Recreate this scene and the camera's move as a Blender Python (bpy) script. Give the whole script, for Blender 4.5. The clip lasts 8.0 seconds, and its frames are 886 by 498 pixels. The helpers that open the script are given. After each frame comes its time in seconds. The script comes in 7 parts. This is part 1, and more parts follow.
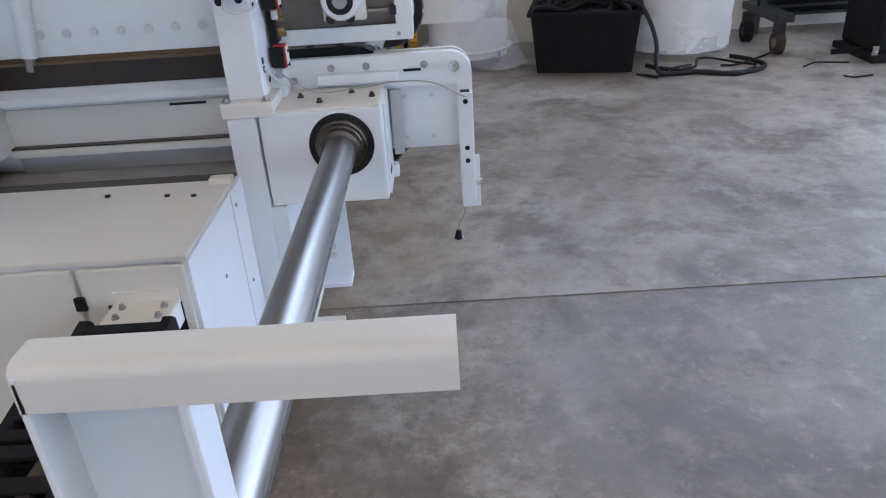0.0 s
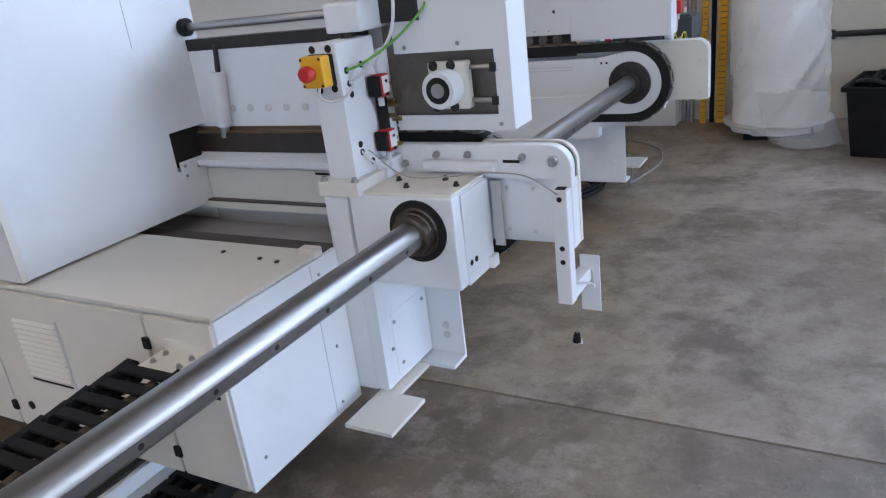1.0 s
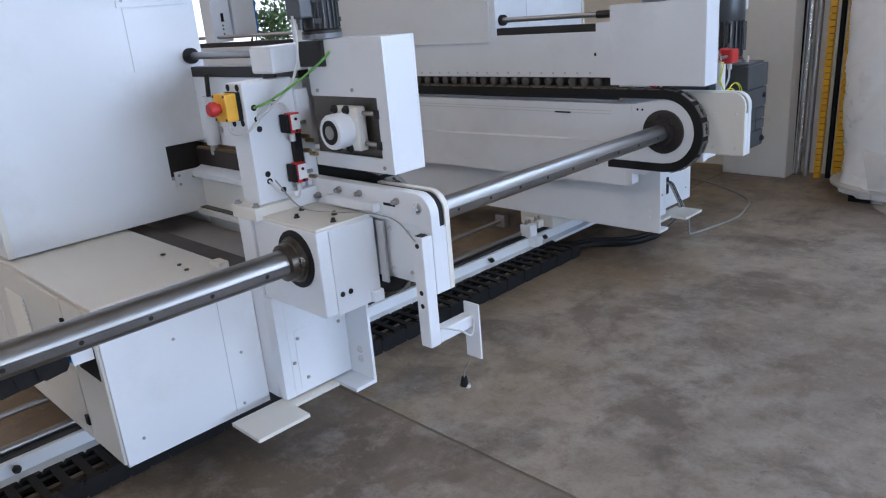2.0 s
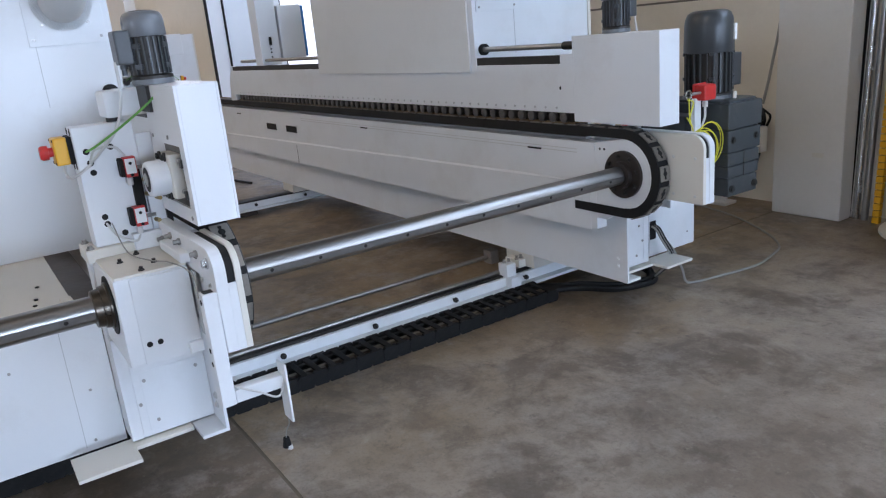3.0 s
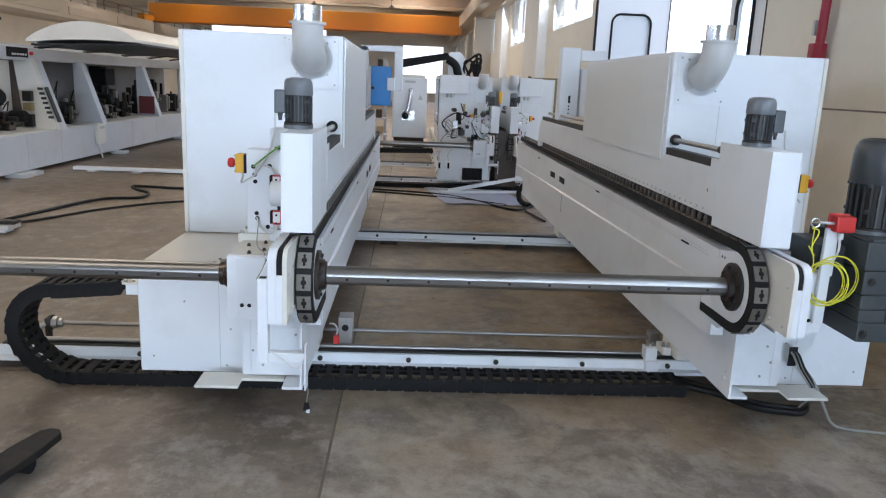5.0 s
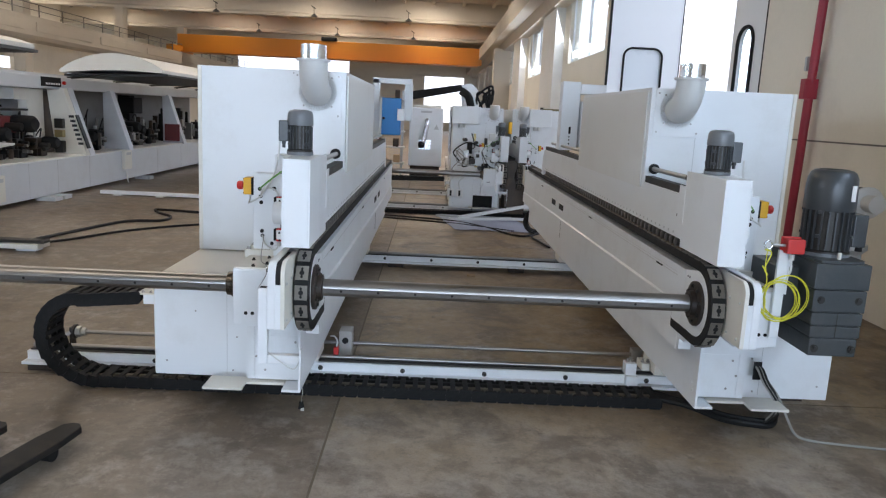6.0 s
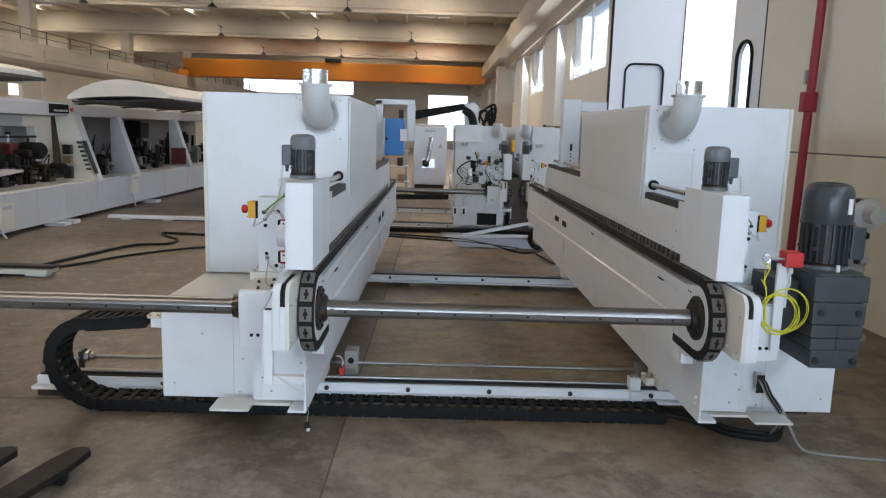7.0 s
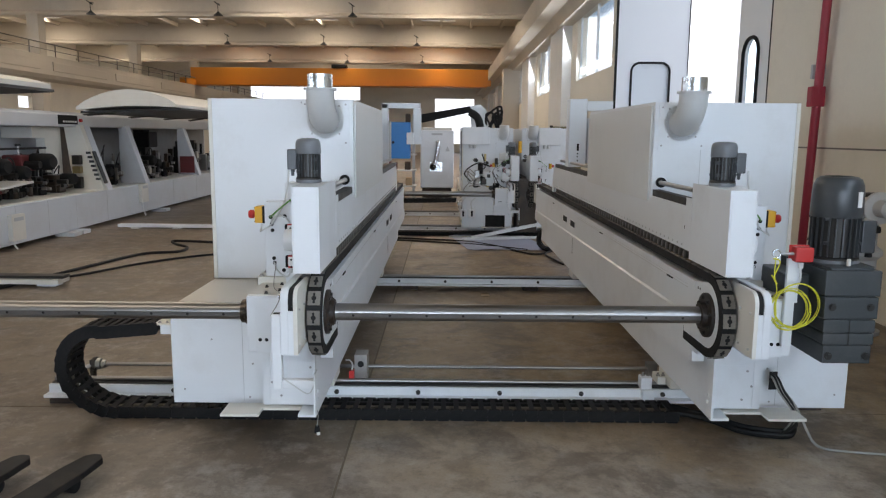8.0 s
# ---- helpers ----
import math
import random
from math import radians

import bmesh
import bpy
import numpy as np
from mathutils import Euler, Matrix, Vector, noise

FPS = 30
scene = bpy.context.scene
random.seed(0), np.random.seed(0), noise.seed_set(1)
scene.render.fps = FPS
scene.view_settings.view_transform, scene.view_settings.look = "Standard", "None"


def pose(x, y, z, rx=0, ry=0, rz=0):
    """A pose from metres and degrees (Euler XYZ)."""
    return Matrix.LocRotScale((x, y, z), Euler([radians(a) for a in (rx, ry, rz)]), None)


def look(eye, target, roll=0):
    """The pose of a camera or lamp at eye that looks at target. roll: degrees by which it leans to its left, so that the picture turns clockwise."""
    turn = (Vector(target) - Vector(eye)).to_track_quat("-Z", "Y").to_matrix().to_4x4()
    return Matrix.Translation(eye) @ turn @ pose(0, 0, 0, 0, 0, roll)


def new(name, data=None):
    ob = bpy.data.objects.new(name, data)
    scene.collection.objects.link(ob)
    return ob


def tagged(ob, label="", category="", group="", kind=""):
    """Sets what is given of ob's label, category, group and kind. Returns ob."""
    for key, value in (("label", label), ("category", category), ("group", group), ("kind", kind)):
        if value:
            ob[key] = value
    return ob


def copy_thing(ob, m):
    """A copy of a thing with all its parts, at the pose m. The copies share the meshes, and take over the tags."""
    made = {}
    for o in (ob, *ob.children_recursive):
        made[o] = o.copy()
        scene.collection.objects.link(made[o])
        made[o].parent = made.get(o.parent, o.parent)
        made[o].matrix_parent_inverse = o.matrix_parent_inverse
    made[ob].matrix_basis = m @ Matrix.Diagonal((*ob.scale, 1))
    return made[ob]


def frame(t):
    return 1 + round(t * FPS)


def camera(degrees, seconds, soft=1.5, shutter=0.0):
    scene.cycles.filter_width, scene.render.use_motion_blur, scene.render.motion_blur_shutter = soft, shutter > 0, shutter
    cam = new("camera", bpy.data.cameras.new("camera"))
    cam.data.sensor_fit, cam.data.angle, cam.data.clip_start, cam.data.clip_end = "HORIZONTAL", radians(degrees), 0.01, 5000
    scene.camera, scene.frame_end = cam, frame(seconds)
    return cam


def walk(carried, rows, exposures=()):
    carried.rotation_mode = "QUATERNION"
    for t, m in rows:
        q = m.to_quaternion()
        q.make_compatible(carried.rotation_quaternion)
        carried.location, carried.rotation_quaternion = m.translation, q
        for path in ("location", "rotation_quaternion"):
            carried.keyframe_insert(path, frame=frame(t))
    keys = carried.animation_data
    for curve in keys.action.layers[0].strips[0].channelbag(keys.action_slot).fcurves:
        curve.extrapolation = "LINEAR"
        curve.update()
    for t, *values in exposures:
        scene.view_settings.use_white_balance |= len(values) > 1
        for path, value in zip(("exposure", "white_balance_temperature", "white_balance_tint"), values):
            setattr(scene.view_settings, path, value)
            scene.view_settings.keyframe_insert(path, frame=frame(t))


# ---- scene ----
cam = camera(61.9, 8.0, soft=1.2)
PATH = [
    (0, (0.093, 0.108, 1.42), (0.069, 1.885, 0.503), -3.8),
    (0.2, (0.247, 0.161, 1.423), (0.015, 1.945, 0.549), -6.5),
    (0.3, (0.316, 0.182, 1.42), (-0.005, 1.967, 0.576), -6.9),
    (0.5, (0.48, 0.218, 1.432), (-0.002, 1.989, 0.638), -5.4),
    (0.8, (0.702, 0.323, 1.425), (-0.088, 2.008, 0.692), -7.3),
    (1, (0.83, 0.42, 1.431), (-0.124, 2.027, 0.719), -7.1),
    (1.3, (1.027, 0.537, 1.462), (-0.136, 2.018, 0.788), -7.9),
    (1.5, (1.187, 0.591, 1.463), (-0.086, 2.003, 0.841), -7.5),
    (1.8, (1.452, 0.748, 1.475), (0.132, 2.104, 0.827), -5.9),
    (2, (1.603, 0.884, 1.446), (0.237, 2.204, 0.82), -4.9),
    (2.2, (1.708, 1.058, 1.449), (0.3, 2.341, 0.839), -5.1),
    (3.3, (2.159, 1.969, 1.465), (0.478, 2.896, 0.906), -4.5),
    (3.5, (2.194, 2.136, 1.476), (0.464, 2.973, 0.922), -3.9),
    (4, (2.332, 2.492, 1.516), (0.43, 2.869, 1.026), -3.0),
    (4.5, (2.579, 2.671, 1.551), (0.643, 2.845, 1.083), 0.3),
    (4.7, (2.705, 2.695, 1.564), (0.763, 2.828, 1.106), 1.4),
    (5.8, (3.168, 2.862, 1.606), (1.205, 2.923, 1.229), 3.2),
    (6, (3.202, 2.883, 1.6), (1.235, 2.927, 1.24), 2.8),
    (6.5, (3.236, 2.897, 1.614), (1.264, 2.899, 1.278), 1.7),
    (7, (3.246, 2.905, 1.618), (1.271, 2.929, 1.304), 1.7),
    (7.5, (3.248, 2.906, 1.616), (1.272, 2.918, 1.307), 1.0),
    (8, (3.241, 2.917, 1.607), (1.265, 2.915, 1.302), 0.5),
]
walk(cam, [(t, look(eye, target, roll)) for t, eye, target, roll in PATH],
     [(0, 0.1, 5600, 22), (1, 0.02, 5700, 22), (2, -0.1, 5700, 22), (3.5, -0.05, 5900, 20), (4.5, 0.04, 5950, 18), (6, -0.12, 6120, 18), (8, -0.3, 6360, 18)])

# ---- world, light ----
world = bpy.data.worlds.new("sky")
scene.world = world
world.use_nodes = True
wn = world.node_tree.nodes
sky = wn.new("ShaderNodeTexSky")
sky.sky_type = "NISHITA"
sky.sun_disc = False
sky.sun_elevation = radians(48)
sky.sun_rotation = radians(168)
sky.dust_density = 2.0
world.node_tree.links.new(sky.outputs[0], wn["Background"].inputs[0])
wn["Background"].inputs[1].default_value = 0.15

sun = new("sun", bpy.data.lights.new("sun", "SUN"))
sun.data.energy, sun.data.angle, sun.data.color = 2.5, radians(0.6), (1.0, 0.95, 0.87)
sun.matrix_world = look((0, 0, 40), (-0.2 * math.cos(radians(48)), 0.98 * math.cos(radians(48)), 40 - math.sin(radians(48))))


def area_lamp(name, eye, target, sx, sy, watts, colour):
    ob = new(name, bpy.data.lights.new(name, "AREA"))
    ob.data.shape, ob.data.size, ob.data.size_y = "RECTANGLE", sx, sy
    ob.data.energy, ob.data.color = watts, colour
    ob.matrix_world = look(eye, target)
    return ob


DAY = (0.69, 0.86, 1.0)
WARM = (1.0, 0.89, 0.7)
area_lamp("gate_daylight", (8.4, 6.7, 2.5), (6.4, 0, 1.6), 7.0, 4.4, 440, DAY)
area_lamp("rear_gate_daylight", (33.9, -0.5, 2.7), (0, 0.5, 2.0), 12.0, 4.8, 3800, DAY)
area_lamp("side_door_daylight", (-10.0, 10.4, 3.2), (-9.6, 0, 2.0), 11.0, 6.4, 260, (0.8, 0.92, 1.0))
area_lamp("side_windows_daylight", (-24, 6.7, 4.1), (-24, 0, 2.0), 18.0, 1.5, 520, (0.84, 0.94, 1.0))
# lamp of an unseen, added window; gives the near floor its blue sheen
area_lamp("near_window_daylight", (2.45, 6.72, 4.1), (1.6, 0, 0.5), 4.3, 1.7, 130, DAY)
# two added fill lamps before the left wall, to brighten faces turned towards -y
area_lamp("left_windows_daylight", (-14.0, -15.4, 2.9), (-14.0, 0, 2.4), 22.0, 0.5, 620, DAY)
area_lamp("left_windows_daylight", (7.0, -15.4, 2.9), (7.0, 0, 2.4), 13.0, 0.5, 620, DAY)
for rx, watts in ((-46.6, 270), (-36.6, 260), (-26.6, 250)):
    for ry, share in ((-18.4, 0.7), (-10.4, 0.5), (-3.7, 0.9), (2.5, 1.1)):
        area_lamp("rooflight_daylight", (rx, ry, 7.58), (rx, ry, 0), 1.8, 1.6, watts * share, WARM)
for rx, watts in ((-56.6, 450), (-16.6, 460), (-6.6, 340), (3.4, 270)):
    area_lamp("rooflight_daylight", (rx, -4.4, 7.58), (rx, -4.4, 0), 1.8, 9.0, watts, WARM)


# ---- materials ----
def material(name, colour, rough=0.5, metal=0.0, var=0.06, scale=6.0, fine=90.0, bump=0.03, dirt=None, dirt_amount=0.0, dirt_scale=2.0, spec=0.5, streak=(1, 1, 1), random_tone=0.0):
    m = bpy.data.materials.new(name)
    m.use_nodes = True
    n, l = m.node_tree.nodes, m.node_tree.links
    b = n["Principled BSDF"]
    co = n.new("ShaderNodeTexCoord")
    mp = n.new("ShaderNodeMapping")
    mp.inputs["Scale"].default_value = streak
    l.new(co.outputs["Object"], mp.inputs["Vector"])
    big = n.new("ShaderNodeTexNoise")
    big.inputs["Scale"].default_value, big.inputs["Detail"].default_value = scale, 5
    small = n.new("ShaderNodeTexNoise")
    small.inputs["Scale"].default_value, small.inputs["Detail"].default_value = fine, 3
    for t in (big, small):
        l.new(mp.outputs[0], t.inputs["Vector"])
    mix = n.new("ShaderNodeMix")
    mix.data_type = "RGBA"
    lo = [max(0, c * (1 - 2 * var)) for c in colour]
    hi = [min(1, c * (1 + 1.2 * var)) for c in colour]
    mix.inputs["A"].default_value, mix.inputs["B"].default_value = (*lo, 1), (*hi, 1)
    add = n.new("ShaderNodeMath")
    add.operation = "MULTIPLY_ADD"
    add.inputs[1].default_value = 0.35
    l.new(small.outputs["Fac"], add.inputs[0])
    sub = n.new("ShaderNodeMath")
    sub.operation = "MULTIPLY"
    sub.inputs[1].default_value = 0.65
    l.new(big.outputs["Fac"], sub.inputs[0])
    l.new(sub.outputs[0], add.inputs[2])
    l.new(add.outputs[0], mix.inputs["Factor"])
    out = mix.outputs["Result"]
    if dirt:
        dn = n.new("ShaderNodeTexNoise")
        dn.inputs["Scale"].default_value, dn.inputs["Detail"].default_value, dn.inputs["Roughness"].default_value = dirt_scale, 8, 0.7
        l.new(mp.outputs[0], dn.inputs["Vector"])
        ramp = n.new("ShaderNodeMapRange")
        ramp.inputs["From Min"].default_value, ramp.inputs["From Max"].default_value = 0.5, 0.75
        ramp.inputs["To Max"].default_value = dirt_amount
        l.new(dn.outputs["Fac"], ramp.inputs["Value"])
        dm = n.new("ShaderNodeMix")
        dm.data_type = "RGBA"
        l.new(ramp.outputs[0], dm.inputs["Factor"])
        l.new(out, dm.inputs["A"])
        dm.inputs["B"].default_value = (*dirt, 1)
        out = dm.outputs["Result"]
    if random_tone:
        info = n.new("ShaderNodeObjectInfo")
        hsv = n.new("ShaderNodeHueSaturation")
        rng = n.new("ShaderNodeMapRange")
        rng.inputs["To Min"].default_value, rng.inputs["To Max"].default_value = 1 - random_tone, 1 + random_tone
        l.new(info.outputs["Random"], rng.inputs["Value"])
        l.new(rng.outputs[0], hsv.inputs["Value"])
        l.new(out, hsv.inputs["Color"])
        out = hsv.outputs["Color"]
    l.new(out, b.inputs["Base Color"])
    b.inputs["Metallic"].default_value = metal
    b.inputs["Specular IOR Level"].default_value = spec
    rr = n.new("ShaderNodeMapRange")
    rr.inputs["To Min"].default_value, rr.inputs["To Max"].default_value = max(0.03, rough - 0.1), min(1, rough + 0.1)
    l.new(big.outputs["Fac"], rr.inputs["Value"])
    l.new(rr.outputs[0], b.inputs["Roughness"])
    if bump:
        bp = n.new("ShaderNodeBump")
        bp.inputs["Strength"].default_value, bp.inputs["Distance"].default_value = bump, 0.004
        l.new(small.outputs["Fac"], bp.inputs["Height"])
        l.new(bp.outputs[0], b.inputs["Normal"])
    return m


WHITE = material("white_enamel", (0.76, 0.78, 0.79), 0.34, var=0.02, scale=3, dirt=(0.42, 0.38, 0.32), dirt_amount=0.22, dirt_scale=2.3, bump=0.05, fine=220)
CREAM = material("cream_enamel", (0.72, 0.695, 0.62), 0.4, var=0.03, scale=3, dirt=(0.4, 0.34, 0.26), dirt_amount=0.15, dirt_scale=2.5, bump=0.06, fine=220)
PALE = material("pale_door_enamel", (0.72, 0.73, 0.71), 0.32, var=0.03, scale=1.5, dirt=(0.45, 0.42, 0.37), dirt_amount=0.15, dirt_scale=1.8, bump=0.05, fine=220)
LINEWHITE = material("aged_line_paint", (0.6, 0.62, 0.64), 0.4, var=0.03, scale=2, dirt=(0.36, 0.32, 0.27), dirt_amount=0.25, dirt_scale=1.5)
GREY = material("grey_enamel", (0.5, 0.51, 0.51), 0.45, var=0.03, scale=4, dirt=(0.3, 0.27, 0.22), dirt_amount=0.2)
GRIME = material("grimy_steel", (0.2, 0.18, 0.15), 0.5, metal=0.4, var=0.3, scale=14, fine=70, dirt=(0.1, 0.07, 0.04), dirt_amount=0.5, dirt_scale=8, bump=0.15)
ROLLERSTEEL = material("worn_roller_steel", (0.13, 0.12, 0.11), 0.42, metal=0.5, var=0.3, scale=20)
OILY = material("oily_steel", (0.06, 0.043, 0.03), 0.4, metal=0.4, var=0.35, scale=9, fine=60, dirt=(0.17, 0.1, 0.045), dirt_amount=0.35, dirt_scale=5, bump=0.2)
SHAFT = material("ground_steel", (0.34, 0.332, 0.32), 0.35, metal=1.0, var=0.14, scale=6, fine=160, dirt=(0.3, 0.23, 0.15), dirt_amount=0.45, dirt_scale=4, bump=0.08, streak=(1, 0.25, 1))
STEEL = material("bolt_steel", (0.42, 0.41, 0.39), 0.38, metal=0.9, var=0.15, scale=20)
KEYSTEEL = material("key_steel", (0.27, 0.262, 0.252), 0.4, metal=0.9, var=0.2, scale=10)
GREASE = material("black_grease", (0.024, 0.017, 0.013), 0.5, var=0.3, scale=12, dirt=(0.1, 0.06, 0.03), dirt_amount=0.3, dirt_scale=9)
TRAY = material("tray_steel", (0.42, 0.4, 0.37), 0.45, metal=0.2, var=0.15, scale=4, dirt=(0.16, 0.12, 0.08), dirt_amount=0.35, dirt_scale=3)
DUSTYC = material("dusty_cable", (0.12, 0.1, 0.075), 0.8, var=0.3, scale=20)
BRIGHT = material("galvanised_steel", (0.66, 0.67, 0.68), 0.25, metal=1.0, var=0.1, scale=14)
FORKPAINT = material("worn_black_paint", (0.013, 0.012, 0.011), 0.62, spec=0.3, var=0.25, scale=9, dirt=(0.08, 0.06, 0.04), dirt_amount=0.3, dirt_scale=8, bump=0.08)
DARKSTEEL = material("dark_steel", (0.045, 0.042, 0.038), 0.48, metal=0.6, var=0.25, scale=14, fine=140, bump=0.1)
BRASS = material("brass", (0.42, 0.33, 0.16), 0.4, metal=0.9, var=0.1)
PAD = material("chain_pad_steel", (0.24, 0.22, 0.19), 0.68, metal=0.3, spec=0.3, var=0.3, scale=30, fine=160, random_tone=0.2, dirt=(0.1, 0.08, 0.06), dirt_amount=0.5, dirt_scale=18)
RUBBER = material("black_rubber", (0.014, 0.0135, 0.013), 0.7, spec=0.3, var=0.2, scale=20, fine=150, bump=0.1)
PLASTIC = material("black_plastic", (0.011, 0.0108, 0.0108), 0.68, spec=0.2, var=0.2, scale=8, dirt=(0.06, 0.05, 0.04), dirt_amount=0.2, dirt_scale=9)
BIGMOTOR = material("slate_motor_paint", (0.05, 0.055, 0.058), 0.32, var=0.15, scale=10, bump=0.15)
MOTOR = material("dark_grey_motor_paint", (0.06, 0.066, 0.07), 0.34, var=0.15, scale=10, bump=0.15)
GEARPAINT = material("slate_grey_paint", (0.022, 0.026, 0.026), 0.6, var=0.12, scale=8, bump=0.15)
COWL = material("fan_cowl_paint", (0.15, 0.16, 0.17), 0.3, var=0.1, scale=12)
GEARBOX = material("slate_gearbox_paint", (0.045, 0.052, 0.054), 0.45, var=0.15, scale=8, bump=0.15, dirt=(0.12, 0.11, 0.1), dirt_amount=0.3, dirt_scale=5)
COLLAR = material("oily_collar_steel", (0.13, 0.11, 0.088), 0.3, metal=0.9, var=0.3, scale=16, dirt=(0.03, 0.022, 0.016), dirt_amount=0.6, dirt_scale=12, bump=0.1)
SLIDE = material("worn_slide_strip", (0.17, 0.11, 0.055), 0.7, var=0.25, scale=14)
RED = material("red_plastic", (0.55, 0.025, 0.02), 0.38, var=0.06)
YELLOW = material("yellow_plastic", (0.8, 0.42, 0.01), 0.4, var=0.06)
CORD = material("yellow_cord", (0.72, 0.68, 0.04), 0.6, var=0.1)
GREENC = material("green_cable", (0.13, 0.36, 0.06), 0.5, var=0.1)
GREYC = material("grey_cable", (0.32, 0.31, 0.28), 0.6, var=0.1)
BLACKC = material("black_cable", (0.012, 0.0115, 0.011), 0.55, spec=0.3, var=0.1)
BLUE = material("blue_paint", (0.02, 0.22, 0.6), 0.4, var=0.06)
TAPE = material("blue_tape", (0.02, 0.18, 0.6), 0.6, var=0.05)
ORANGE = material("orange_crane_paint", (0.68, 0.25, 0.012), 0.45, var=0.06, scale=1.0)
FIRE = material("red_pipe_paint", (0.33, 0.016, 0.036), 0.45, var=0.1)
LABEL = material("white_label", (0.8, 0.8, 0.78), 0.5, var=0.03)
HAZE = material("pale_plastic", (0.62, 0.62, 0.6), 0.5, var=0.05)
WALLM = material("cream_plaster", (0.8, 0.745, 0.63), 0.85, var=0.05, scale=0.6, fine=30, bump=0.15, dirt=(0.42, 0.37, 0.3), dirt_amount=0.25, dirt_scale=0.7)
PILLARM = material("pale_grey_plaster", (0.74, 0.73, 0.69), 0.85, var=0.05, scale=0.8, fine=30, bump=0.15, dirt=(0.4, 0.36, 0.3), dirt_amount=0.2, dirt_scale=1.2)
CONCRETE = material("precast_concrete", (0.55, 0.485, 0.385), 0.85, var=0.07, scale=0.5, fine=20, bump=0.15, dirt=(0.3, 0.27, 0.22), dirt_amount=0.3, dirt_scale=0.8)
DOORM = material("white_door_paint", (0.82, 0.84, 0.85), 0.5, var=0.03, scale=0.8)
ASPHALT = material("asphalt", (0.09, 0.09, 0.09), 0.9, var=0.2, scale=2)
RUST = material("rusty_iron", (0.06, 0.045, 0.035), 0.75, metal=0.2, var=0.4, scale=14, dirt=(0.16, 0.07, 0.03), dirt_amount=0.5, dirt_scale=8, bump=0.2)
BURGUNDY = material("burgundy_panel", (0.15, 0.022, 0.022), 0.5, var=0.15, dirt=(0.05, 0.03, 0.025), dirt_amount=0.35, dirt_scale=7)
TINT = material("tinted_pane", (0.01, 0.04, 0.075), 0.12, var=0.1, scale=2)
OLIVE = material("olive_cloth", (0.2, 0.17, 0.09), 0.9, var=0.2)
# bay back colour, darkened to hold the shade under the raised hoods
BAYSHADE = material("shaded_bay_back", (0.2, 0.2, 0.195), 0.6, var=0.12, scale=3, dirt=(0.1, 0.08, 0.06), dirt_amount=0.4, dirt_scale=3)
CARD = material("brown_cardboard", (0.42, 0.3, 0.18), 0.8, var=0.1)


